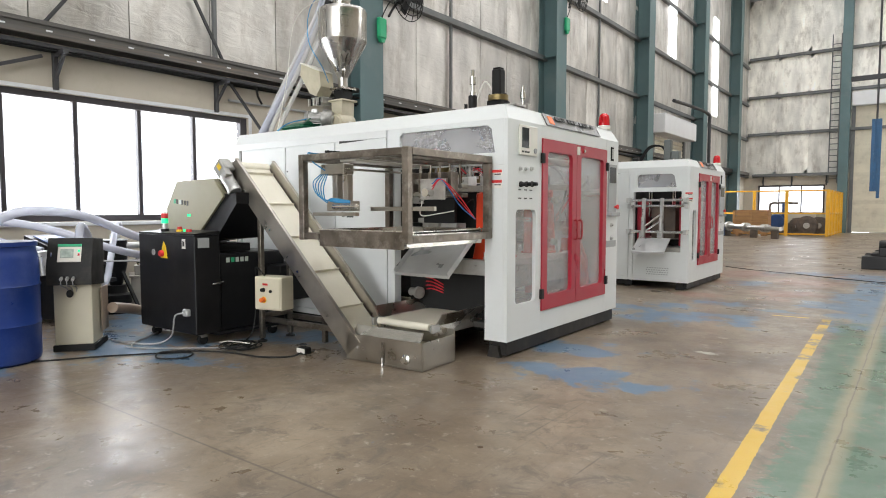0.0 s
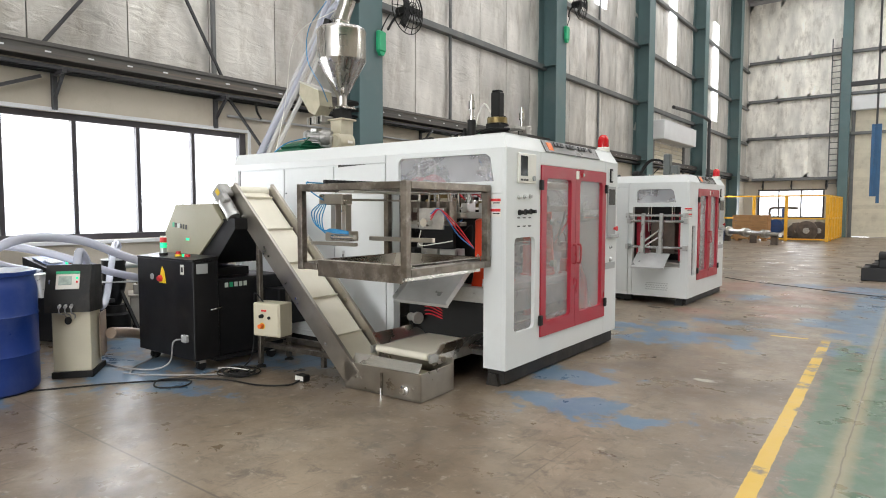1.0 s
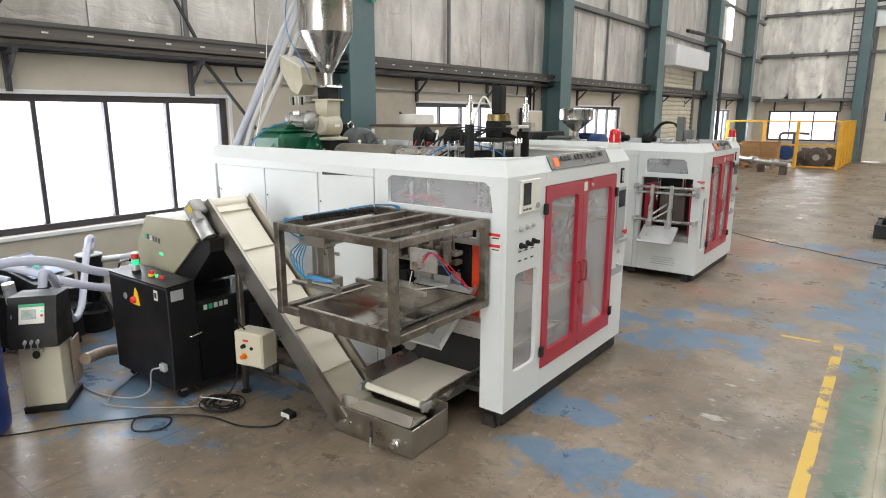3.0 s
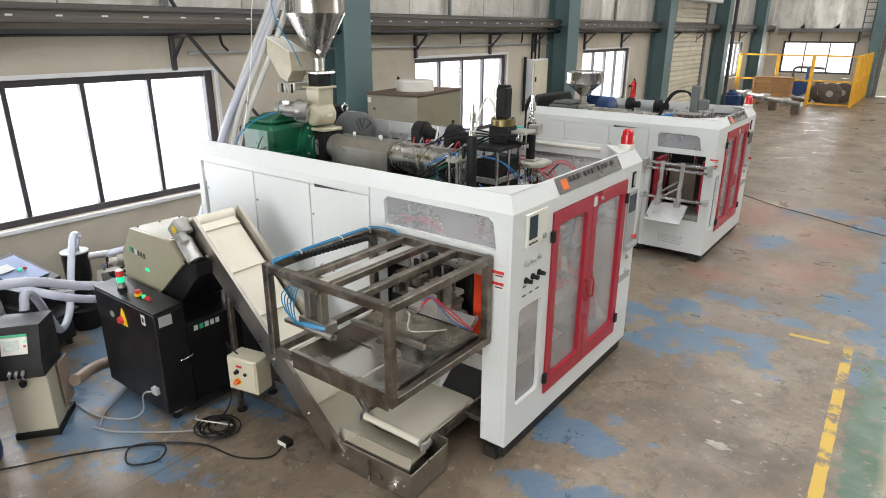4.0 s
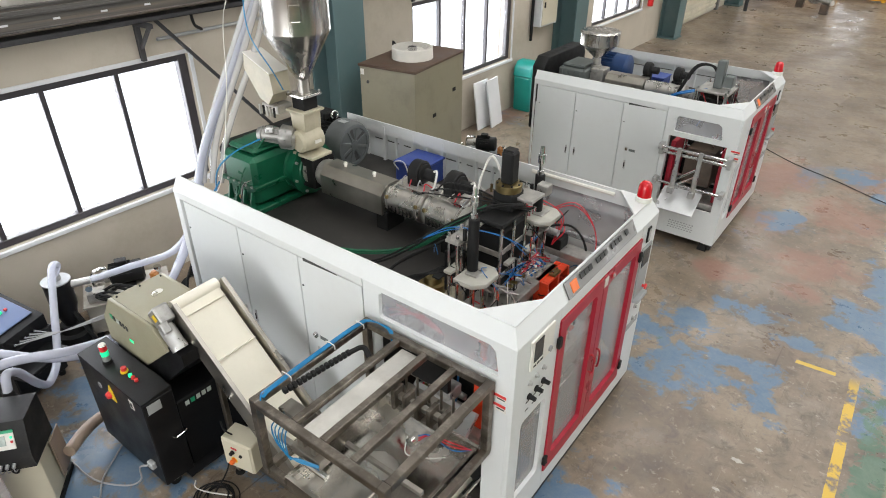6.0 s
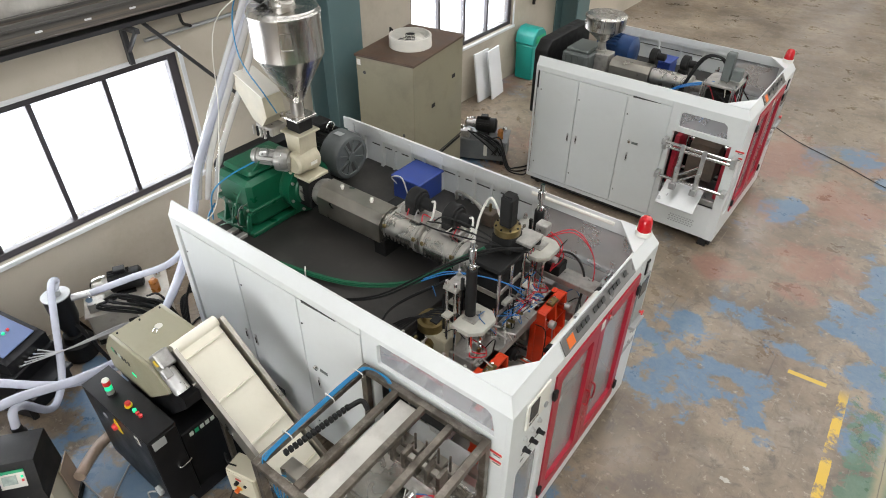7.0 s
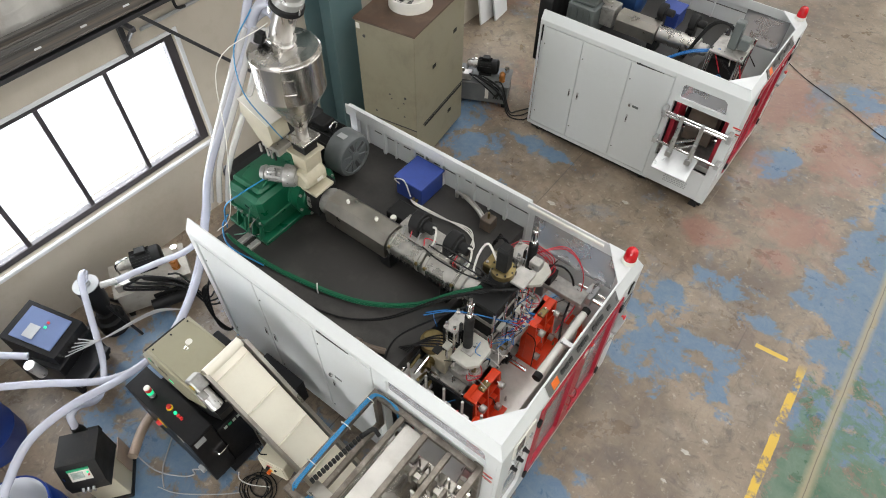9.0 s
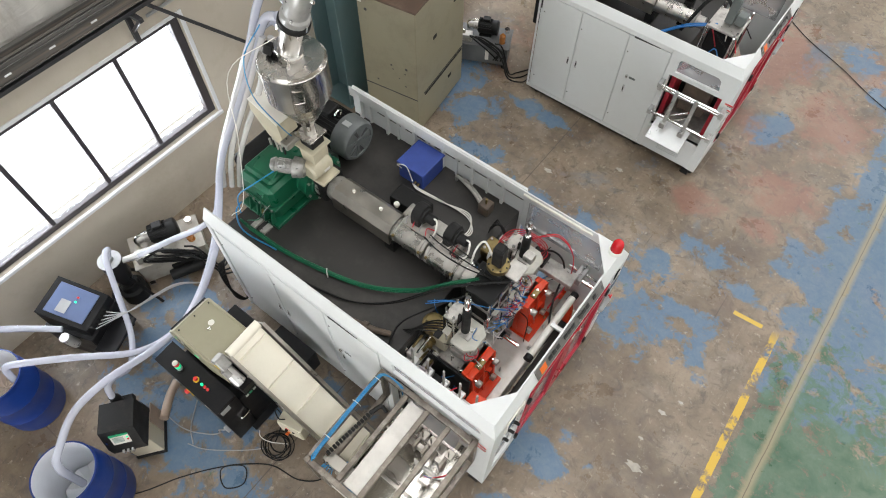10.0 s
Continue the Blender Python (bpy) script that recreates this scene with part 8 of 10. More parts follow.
def material_loader(cx, cy, turn, head_mat, body_mat, label, big=False):
    """Floor-standing material feeder: pedestal with a sloping dark control head."""
    u = thing("material_feeder", cx, cy, 0, label, "feeder", turn=turn)
    m = where(u)

    def put(name, bm, mat, parent=None, label=""):
        bm.transform(m @ Matrix.Diagonal((0.82, 0.88, 1, 1)))
        return part(name, bm, mat, parent or u, label)
    put("base", box(-0.18, 0.18, -0.2, 0.24, 0, 0.05, 0.005), RUBBER)
    put("pedestal", box(-0.165, 0.165, -0.185, 0.14, 0.05, 0.56, 0.006), body_mat, None, "beige pedestal" if not big else "black pedestal")
    head = put("control_head", prism([(-0.28, 0.53), (0.14, 0.50), (0.14, 0.87), (-0.18, 0.89), (-0.28, 0.65)], "x", -0.19, 0.19), head_mat, None, "dark grey sloping control head")
    ang = math.degrees(math.atan2(0.24, 0.10))
    put("touch_panel", obox((0, -0.235, 0.772), (0.20, 0.14, 0.008), (ang, 0, 0), 0.003), WHITEPLASTIC, head)
    put("panel_band", obox((0, -0.215, 0.832), (0.2, 0.02, 0.012), (ang, 0, 0)), GREENLABEL, head)
    put("screen", obox((-0.02, -0.238, 0.772), (0.11, 0.07, 0.014), (ang, 0, 0)), LCDLIT, head)
    for k, mm in enumerate((GREENLIGHT, REDLABEL)):
        put("button", obox((0.08, -0.23 - 0.012 * k, 0.79 - 0.03 * k), (0.016, 0.016, 0.02), (ang, 0, 0)), mm, head)
    put("key", obox((-0.15, -0.24, 0.76), (0.012, 0.03, 0.03), (ang, 0, 0)), CHROME, head)
    for k in range(3):
        put("gland", cyl((-0.06 + 0.05 * k, -0.28, 0.585), (-0.06 + 0.05 * k, -0.31, 0.575), 0.014, 10), ALU, head)
        put("signal_lead", tube([(-0.06 + 0.05 * k, -0.31, 0.575), (-0.06 + 0.05 * k, -0.30, 0.53), (-0.05 + 0.045 * k, -0.2, 0.50), (-0.03 + 0.03 * k, -0.185, 0.47)], 0.005, 5), GREYCABLE, head)
    put("hand_wheel", lathe((-0.02, -0.186, 0.455), (0, -1, 0), [(0, 0.012), (0.01, 0.03), (0.022, 0.03), (0.03, 0.015)], 16), RUBBER)
    put("rear_pump", lathe((-0.02, 0.2, 0.1), (0, 0, 1), [(0, 0.12), (0.3, 0.12), (0.32, 0.08), (0.42, 0.06)], 18), RUBBER)
    put("outlet_stub", lathe((-0.05, 0.21, 0.70), (0, 0, 1), [(0, 0.06), (0.1, 0.06), (0.12, 0.045), (0.17, 0.045)], 18), RUBBER)
    put("outlet_block", box(-0.15, 0.1, 0.141, 0.28, 0.62, 0.70, 0.01), RUBBER)
    put("side_panel", obox((0.19, 0.12, 0.3), (0.01, 0.22, 0.36), (0, 0, 0)), RIBHOSE)
    return u


material_loader(-5.38, 2.23, 52, PLINTH, BEIGE, "beige floor feeder with dark touch-panel head beside the blue drum")


def second_feeder():
    """Black floor feeder with a blue-grey sloping panel, under the window."""
    u = thing("material_feeder", -6.72, 2.72, 0, "black floor feeder with blue-grey sloping control panel", "feeder")
    part("cabinet", box(-7.0, -6.42, 2.5, 3.0, 0.06, 0.56, 0.01), BLACK, u)
    h = part("control_head", prism([(-6.95, 0.562), (-6.45, 0.562), (-6.45, 0.68), (-6.95, 0.86)], "y", 2.55, 2.98), BLACK, u, "black sloping control head")
    part("panel_plate", obox((-6.70, 2.765, 0.782), (0.40, 0.34, 0.012), (0, 19.8, 0), 0.004), BLUEGREY, h, "blue-grey panel plate")
    part("screen", obox((-6.74, 2.70, 0.815), (0.10, 0.14, 0.006), (0, 20, 0)), PVC, h)
    for k, m in enumerate((GREENLIGHT, REDLABEL)):
        part("button", obox((-6.66, 2.78 + 0.05 * k, 0.79), (0.02, 0.02, 0.02), (0, 20, 0)), m, h)
    part("shelf", box(-6.42, -6.2, 2.45, 2.9, 0.40, 0.44, 0.005), BLACK, u)
    part("stub", cyl((-6.60, 2.45, 0.5), (-6.60, 2.42, 0.72), 0.05, 16), ALU, u)
    for k in range(5):
        part("gland", cyl((-6.45, 2.62 + 0.05 * k, 0.62), (-6.41, 2.62 + 0.05 * k, 0.62), 0.012, 8), CHROME, u)
        part("lead", tube([(-6.41, 2.62 + 0.05 * k, 0.62), (-6.2, 2.9, 0.60), (-5.9, 3.3, 0.62 - 0.01 * k), (-5.62, 3.42, 0.60)], 0.006, 5), GREYCABLE, u)
    for x in (-6.95, -6.47):
        for y in (2.55, 2.95):
            part("foot", cyl((x, y, 0), (x, y, 0.06), 0.03, 10), RUBBER, u)
    u.matrix_basis = pose(-6.75, 2.62, 0, 0, 0, 22)


second_feeder()


def drum(x, y, filled, label):
    d = thing("plastic_drum", x, y, 0, label, "drum", "blue drums")
    R, Hh = 0.288, 0.88
    out = [(0, R - 0.04), (0.02, R - 0.008), (0.05, R), (0.27, R), (0.285, R + 0.006), (0.30, R), (0.55, R), (0.565, R + 0.006), (0.58, R), (0.76, R), (0.80, R - 0.012), (0.82, R - 0.018), (0.845, R - 0.018), (0.85, R - 0.006), (Hh, R - 0.006), (Hh, R - 0.02)]
    inn = [(Hh, R - 0.0205), (0.84, R - 0.03), (0.30, R - 0.022), (0.06, R - 0.03), (0.05, R - 0.06), (0.04, 0.0)]
    part("shell", lathe((x, y, 0), (0, 0, 1), out, 48, cap=False), DRUM, d, "blue ribbed shell")
    part("lining", lathe((x, y, 0), (0, 0, 1), inn, 40, cap=False), DRUMIN, d, "whitish inside")
    bm = bmesh.new()
    ring_ = [bm.verts.new((x + (R - 0.035) * math.cos(2 * math.pi * i / 40), y + (R - 0.035) * math.sin(2 * math.pi * i / 40), filled + 0.03 * math.sin(i * 1.3))) for i in range(40)]
    mid = bm.verts.new((x + 0.03, y, filled + 0.07))
    for i in range(40):
        bm.faces.new((ring_[i], ring_[(i + 1) % 40], mid))
    part("regrind_fill", bm, WHITEBOARD if filled < 0.4 else RIBHOSE, d, "heap of plastic flakes")
    return d


drum(-5.31, 1.62, 0.28, "open blue plastic drum with a little white regrind inside")
drum(-6.62, 1.72, 0.55, "open blue plastic drum half full of brown flakes")


def cyclone():
    c = thing("dust_separator", -6.86, 3.22, 0, "black cyclone dust separator on a tripod with clear hoses", "separator")
    part("bowl", lathe((-6.86, 3.22, 0.0), (0, 0, 1), [(0, 0.13), (0.02, 0.15), (0.20, 0.15), (0.22, 0.11), (0.30, 0.10)], 24), RUBBER, c)
    part("cone", lathe((-6.86, 3.22, 0.30), (0, 0, 1), [(0, 0.06), (0.22, 0.115), (0.48, 0.12)], 24), BLACK, c)
    part("lid", lathe((-6.86, 3.22, 0.78), (0, 0, 1), [(0, 0.125), (0.012, 0.125), (0.016, 0.05), (0.06, 0.05)], 24), PVC, c, "grey lid")
    part("inlet", cyl((-6.81, 3.30, 0.72), (-6.71, 3.46, 0.73), 0.035, 14), ALU, c)
    for a in (20, 140, 260):
        dx, dy = math.cos(radians(a)), math.sin(radians(a))
        part("leg", obox((-6.86 + 0.2 * dx, 3.22 + 0.2 * dy, 0.24), (0.03, 0.03, 0.54), (dy * 28, -dx * 28, 0)), BLACK, c)


cyclone()


def power_unit(x, y, turn, label, tank_mat, s=1.0, cooled=True):
    """Hydraulic power pack: tank, motor, valves and black hoses."""
    u = thing("hydraulic_unit", x, y, 0, label, "hydraulic unit", "hydraulic units", turn=turn)
    m = where(u)

    def put(name, bm, mat, label=""):
        bm.transform(m @ Matrix.Scale(s, 4))
        return part(name, bm, mat, u, label)
    put("tank", box(-0.42, 0.42, -0.24, 0.24, 0.06, 0.40, 0.01), tank_mat, "oil tank")
    put("tank_lid", box(-0.44, 0.44, -0.26, 0.26, 0.40, 0.42, 0.004), tank_mat)
    put("foot", box(-0.4, -0.34, -0.24, 0.24, 0, 0.06), RUBBER)
    put("foot", box(0.34, 0.4, -0.24, 0.24, 0, 0.06), RUBBER)
    put("motor", lathe((-0.14, 0.07, 0.56), (1, 0, 0), [(0, 0.09), (0.02, 0.115), (0.24, 0.115), (0.25, 0.12), (0.33, 0.12), (0.35, 0.09)], 24), RUBBER, "black electric motor")
    for k in range(14):
        a = radians(-70 + 220 * k / 13)
        put("motor_fin", obox((-0.02, 0.07 + 0.118 * math.sin(a), 0.56 + 0.118 * math.cos(a)), (0.22, 0.005, 0.02), (-math.degrees(a), 0, 0)), RUBBER)
    put("motor_foot", box(-0.1, 0.1, -0.02, 0.16, 0.42, 0.455), RUBBER)
    put("terminal_box", box(-0.06, 0.06, 0.02, 0.12, 0.675, 0.73, 0.008), RUBBER)
    put("pump", lathe((-0.14, 0.07, 0.56), (-1, 0, 0), [(0, 0.07), (0.06, 0.07), (0.065, 0.05), (0.15, 0.05)], 18), MACHINED)
    put("valve_block", box(-0.38, -0.2, -0.2, -0.06, 0.42, 0.54, 0.008), MACHINED)
    put("accumulator", lathe((0.30, -0.10, 0.42), (0, 0, 1), [(0, 0.05), (0.14, 0.05), (0.17, 0.025)], 16), AMBER if s < 1 else BRASS, "amber filter bowl")
    if cooled:
        put("cooler", lathe((-0.1, -0.33, 0.16), (1, 0, 0), [(0, 0.07), (0.42, 0.07)], 18), RUBBER)
        put("cooler_bracket", box(-0.05, 0.3, -0.27, -0.24, 0.1, 0.25), RUBBER)
    put("gauge", cyl((-0.34, -0.16, 0.60), (-0.34, -0.19, 0.60), 0.035, 16), CHROME)
    put("gauge_stem", cyl((-0.34, -0.13, 0.54), (-0.34, -0.15, 0.61), 0.01, 8), BRASS)
    put("tee_handle", tube([(-0.28, 0.16, 0.42), (-0.28, 0.16, 0.50), (-0.33, 0.16, 0.51), (-0.23, 0.16, 0.51)], 0.012, 6), CHROME)
    for k in range(6):
        a = RNG.uniform(-0.3, 0.3)
        put("hose", tube([(-0.3 + 0.05 * k, -0.14, 0.5), (-0.2 + a, -0.25, 0.56 + RNG.uniform(-0.05, 0.08)), (0.1 + a, -0.28, 0.36), (0.2 + 0.04 * k, -0.3, 0.2)], 0.016 if cooled else 0.011, 6), RUBBER)
    for k in range(3):
        put("floor_hose", tube([(0.2 - 0.1 * k, -0.2, 0.46), (0.34, -0.34 - 0.05 * k, 0.52 - 0.06 * k), (0.5, -0.45 - 0.06 * k, 0.12), (0.62 + 0.06 * k, -0.30 - 0.1 * k, 0.014), (0.85, -0.15 - 0.1 * k, 0.014)], 0.012, 6), RUBBER)
    put("pipe_elbow", tube([(-0.3, 0.02, 0.42), (-0.3, 0.02, 0.64), (-0.22, 0.04, 0.68), (-0.16, 0.07, 0.66)], 0.018, 8), CHROME)
    put("filler_cap", lathe((0.34, 0.16, 0.42), (0, 0, 1), [(0, 0.035), (0.05, 0.035), (0.055, 0.045), (0.08, 0.04)], 14), CHROME)
    put("level_glass", box(0.05, 0.11, -0.246, -0.240, 0.14, 0.34, 0.002), WHITEPLASTIC)
    return u


power_unit(-6.88, 3.82, 64, "hydraulic power unit with black motor on a dark steel tank", TANKTOP, 0.92)
power_unit(-6.02, 9.02, 25, "small hydraulic power unit with black motor and amber bowl", STEELGREY, 0.88, cooled=False)


# ---- hoses and cables of the feeding area ----
def clear_hose(name, pts, r, label, mat=None, seg=12, steps=7):
    o = tagged(part(name, tube(pts, r, seg, steps=steps), mat or HOSE), label, "hose")
    return o


clear_hose("vacuum_hose", [(-5.33, 1.60, 0.45), (-5.35, 1.64, 0.95), (-5.42, 1.78, 1.07), (-5.56, 2.05, 1.10), (-5.60, 2.4, 1.05), (-5.62, 2.8, 0.88), (-5.66, 3.2, 0.78), (-5.78, 3.6, 0.82), (-5.92, 4.0, 1.05), (-5.98, 4.25, 1.45), (-5.96, 4.45, 1.95), (-5.76, 4.72, 2.6), (-5.56, 4.9, 3.15), (-5.40, 4.98, 3.5), (-5.22, 4.98, 3.62)], 0.036, "thick clear plastic conveying hose rising to the hopper loader")
clear_hose("vacuum_hose", [(-6.55, 1.82, 0.7), (-6.52, 1.88, 0.95), (-6.35, 2.05, 1.0), (-6.1, 2.35, 0.92), (-5.8, 2.75, 0.74), (-5.74, 3.15, 0.66), (-5.86, 3.6, 0.72), (-6.0, 4.02, 1.0), (-6.05, 4.3, 1.45), (-6.01, 4.52, 1.98), (-5.82, 4.78, 2.65), (-5.62, 4.95, 3.2), (-5.42, 5.05, 3.44), (-5.2, 5.0, 3.46)], 0.034, "thick clear plastic conveying hose from the far drum")
clear_hose("vacuum_hose", [(-6.71, 3.46, 0.73), (-6.55, 3.78, 0.78), (-6.35, 4.12, 0.86), (-6.16, 4.3, 1.2), (-6.08, 4.5, 1.8), (-5.88, 4.74, 2.5), (-5.66, 4.92, 3.1), (-5.46, 5.0, 3.6), (-5.25, 5.0, 3.85), (-5.1, 5.0, 3.78)], 0.033, "clear plastic suction hose from the dust separator")
clear_hose("suction_hose", [(-6.86, 3.22, 0.82), (-6.87, 3.28, 0.92), (-6.78, 3.2, 0.95), (-6.55, 3.05, 0.75), (-6.25, 2.85, 0.45), (-6.02, 2.68, 0.42), (-5.82, 2.56, 0.60), (-5.68, 2.44, 0.88), (-5.59, 2.35, 0.97), (-5.55, 2.31, 0.86)], 0.032, "bluish clear suction hose between separator and feeder")
clear_hose("vacuum_hose", [(-7.3, 1.2, 1.5), (-7.2, 1.6, 1.25), (-6.95, 2.1, 0.85), (-6.62, 2.43, 0.72)], 0.034, "clear hose feeding the black floor feeder")
clear_hose("vacuum_hose", [(-6.4, 1.2, 2.05), (-6.3, 1.3, 1.75), (-6.22, 1.42, 1.2), (-6.3, 1.55, 0.9)], 0.036, "clear hose hanging beside the drum")
clear_hose("discharge_hose", [(-5.3, 2.45, 0.30), (-5.5, 2.7, 0.24), (-5.62, 3.0, 0.16), (-5.58, 3.2, 0.18), (-5.46, 3.3, 0.22)], 0.045, "ribbed tan hose from the granulator to the feeder", RIBHOSE, 14, 16)
sleeve = thing("hose_film", -5.75, 4.6, 1.7, "thin clear film tubes hanging with the hose bundle", "film")
for k_ in range(3):
    part("film_tube", tube([(-5.99 + 0.06 * k_, 4.38 + 0.05 * k_, 1.60), (-5.95 + 0.07 * k_, 4.50 + 0.05 * k_, 2.05), (-5.74 + 0.08 * k_, 4.74 + 0.05 * k_, 2.75), (-5.50 + 0.06 * k_, 4.92 + 0.03 * k_, 3.35)], 0.027, 12), WRAP, sleeve)
airs = thing("air_line_set", -5.5, 4.4, 1.6, "thin blue and clear air lines tied along the hoses", "hose")
part("air_line", tube([(-5.28, 4.85, 3.6), (-5.42, 4.72, 3.3), (-5.40, 4.68, 2.95), (-5.25, 4.74, 2.66), (-5.22, 4.8, 2.5)], 0.005, 6), CYANHOSE, airs, "blue air line")
part("air_line", tube([(-5.36, 4.62, 2.1), (-5.46, 4.40, 2.02), (-5.6, 4.3, 1.85), (-5.62, 4.26, 1.6)], 0.007, 6), CYANHOSE, airs, "blue air line")
part("air_line", tube([(-5.2, 4.9, 3.5), (-5.5, 4.6, 3.2), (-5.56, 4.5, 2.5), (-5.55, 4.3, 1.8), (-5.7, 4.2, 1.55)], 0.004, 6), WHITECABLE, airs)
part("air_line", tube([(-5.32, 4.66, 2.14), (-5.4, 4.42, 1.86), (-5.36, 4.3, 1.7), (-5.5, 4.24, 1.6)], 0.006, 6), GREENHOSE, airs)

cab = thing("power_cable", -4.4, 2.8, 0, "black power cable lying in loops on the floor", "cable")
part("cable", tube([(-5.6, 1.25, 0.01), (-5.1, 1.75, 0.01), (-4.85, 2.15, 0.01), (-4.62, 2.45, 0.01), (-4.42, 2.62, 0.012), (-4.30, 2.50, 0.014), (-4.42, 2.36, 0.016), (-4.58, 2.46, 0.02), (-4.45, 2.62, 0.022), (-4.2, 2.80, 0.012), (-3.9, 2.86, 0.01), (-3.72, 3.0, 0.01), (-3.75, 3.15, 0.012)], 0.0065, 6), RUBBER, cab)
part("plug", box(-3.80, -3.70, 3.13, 3.2, 0, 0.05, 0.008), RUBBER, cab, "black plug socket")
part("plug_face", box(-3.795, -3.705, 3.128, 3.131, 0.01, 0.045), WHITEPLASTIC, cab)
coil = thing("cable_coil", -4.3, 3.0, 0, "coiled black cable on the floor beside the post", "cable")
for k_ in range(7):
    ox_, oy_, rr_ = 0.03 * math.sin(2.3 * k_), 0.03 * math.cos(1.7 * k_), 0.105 + 0.018 * (k_ % 4)
    part("cable_turn", tube([(-4.30 + ox_ + rr_ * math.cos(a), 2.98 + oy_ + 0.85 * rr_ * math.sin(a), 0.008 + 0.006 * k_) for a in [2 * math.pi * i / 14 for i in range(15)]], 0.0055, 6, steps=3), RUBBER, coil)
part("cable_end", tube([(-4.22, 3.05, 0.03), (-4.38, 2.95, 0.05), (-4.5, 2.93, 0.03), (-4.56, 2.97, 0.02)], 0.005, 6), WHITECABLE, coil)
lead = thing("grey_lead", -4.9, 2.5, 0, "thin grey lead crossing the floor to the feeder", "cable")
part("lead", tube([(-5.0, 2.45, 0.01), (-5.15, 2.55, 0.01), (-5.3, 2.75, 0.01), (-5.4, 2.9, 0.02)], 0.007, 6), GREYCABLE, lead)
part("lead", tube([(-5.05, 2.42, 0.01), (-4.85, 2.5, 0.01), (-4.55, 2.72, 0.012), (-4.36, 2.9, 0.012)], 0.006, 6), GREYCABLE, lead)
loops = thing("hanging_cables", -5.75, 4.05, 0.5, "black cables hanging behind the machine", "cable")
for k_ in range(5):
    part("cable", tube([(-5.74, 4.0 + 0.02 * k_, 1.1 - 0.05 * k_), (-5.80 - 0.02 * k_, 3.9, 0.8), (-5.76 - 0.01 * k_, 3.84, 0.35 + 0.04 * k_), (-5.70, 3.92, 0.2), (-5.73, 4.02, 0.4)], 0.011, 6), RUBBER, loops)


# ---- inside the smaller machine ----
def small_machine_inside():
    dz = 1.42
    part("deck", box(-5.11, -3.3, 8.86, 10.68, dz - 0.03, dz, 0.003), DECK, M2, "dark steel deck")
    part("deck_front", box(-3.33, -3.3, 8.86, 10.68, 0.3, dz - 0.031), DECK, M2)
    part("rear_wall", box(-5.11, -5.09, 8.86, 10.68, 0.1, dz - 0.031), WHITE, M2)
    part("inner_floor", box(-3.29, -2.53, 8.86, 10.68, 0.4, 0.44), DECK, M2)
    for k in range(9):
        for j in range(4):
            part("vent_hole", obox((-3.06 + 0.035 * k + 0.012 * (j % 2), 8.823, 0.20 + 0.03 * j), (0.02, 0.004, 0.012)), PVC, M2)
    e = thing("extruder", -4.3, 9.55, dz, "compact extruder with grey gearbox, cone hopper and steel barrel", "extruder")
    by, bz = 9.5, 1.66
    g = part("gearbox", box(-5.0, -4.62, 9.22, 9.75, dz, 1.80, 0.02), GREYPAINT, e, "dark grey gearbox")
    part("gear_lid", box(-4.97, -4.66, 9.27, 9.70, 1.80, 1.84, 0.015), GREYPAINT, g)
    for k in range(4):
        part("gear_rib", box(-4.95 + 0.085 * k, -4.935 + 0.085 * k, 9.205, 9.222, dz + 0.04, 1.76), GREYPAINT, g)
    part("belt_guard", prism([(8.98 + 0.1, dz - 0.5), (10.3, dz - 0.5), (10.3, 1.78), (10.2, 1.90), (9.2, 1.90), (9.08, 1.78)], "x", -5.32, -5.14, bevel=0.01), RUBBER, e, "black belt guard")
    part("feed_block", box(-4.62, -4.44, by - 0.11, by + 0.11, bz - 0.11, bz + 0.14, 0.01), MACHINED, e)
    hexa = [(by - 0.07, bz + 0.11), (by + 0.07, bz + 0.11), (by + 0.12, bz + 0.04), (by + 0.12, bz - 0.1), (by - 0.12, bz - 0.1), (by - 0.12, bz + 0.04)]
    part("barrel_cover", prism(hexa, "x", -4.40, -3.88), BRUSHED, e, "folded stainless barrel cover")
    part("heater_shell", lathe((-3.87, by, bz), (1, 0, 0), [(0, 0.10), (0.45, 0.10)], 24), STAINLESS, e, "polished heater cover")
    part("barrel_nose", lathe((-3.42, by, bz), (1, 0, 0), [(0, 0.11), (0.05, 0.11), (0.06, 0.07), (0.16, 0.07)], 20), MACHINED, e)
    part("barrel_stand", box(-3.95, -3.85, by - 0.1, by + 0.1, dz, bz - 0.08), RUBBER, e)
    for bx in (-3.95, -3.55):
        b = part("blower", lathe((bx - 0.05, by + 0.2, bz + 0.17), (1, 0, 0), [(0, 0.08), (0.01, 0.09), (0.08, 0.09), (0.09, 0.08)], 22), RUBBER, e, "black cooling blower")
        part("blower_motor", lathe((bx + 0.04, by + 0.2, bz + 0.17), (1, 0, 0), [(0, 0.045), (0.09, 0.045), (0.1, 0.03)], 16), RUBBER, b)
        part("blower_duct", box(bx - 0.05, bx + 0.04, by + 0.1, by + 0.24, dz, bz + 0.1), RUBBER, b)
    h = thing("material_hopper", -4.62, by + 0.02, 1.8, "stainless steel cone hopper on the small extruder", "hopper")
    hx, hy = -4.60, by + 0.02
    part("neck", lathe((hx, hy, 1.80), (0, 0, 1), [(0, 0.07), (0.02, 0.07), (0.025, 0.05), (0.12, 0.05)], 20), MACHINED, h)
    part("cone", lathe((hx, hy, 1.92), (0, 0, 1), [(0, 0.05), (0.17, 0.24), (0.175, 0.25)], 36), STAINLESS, h)
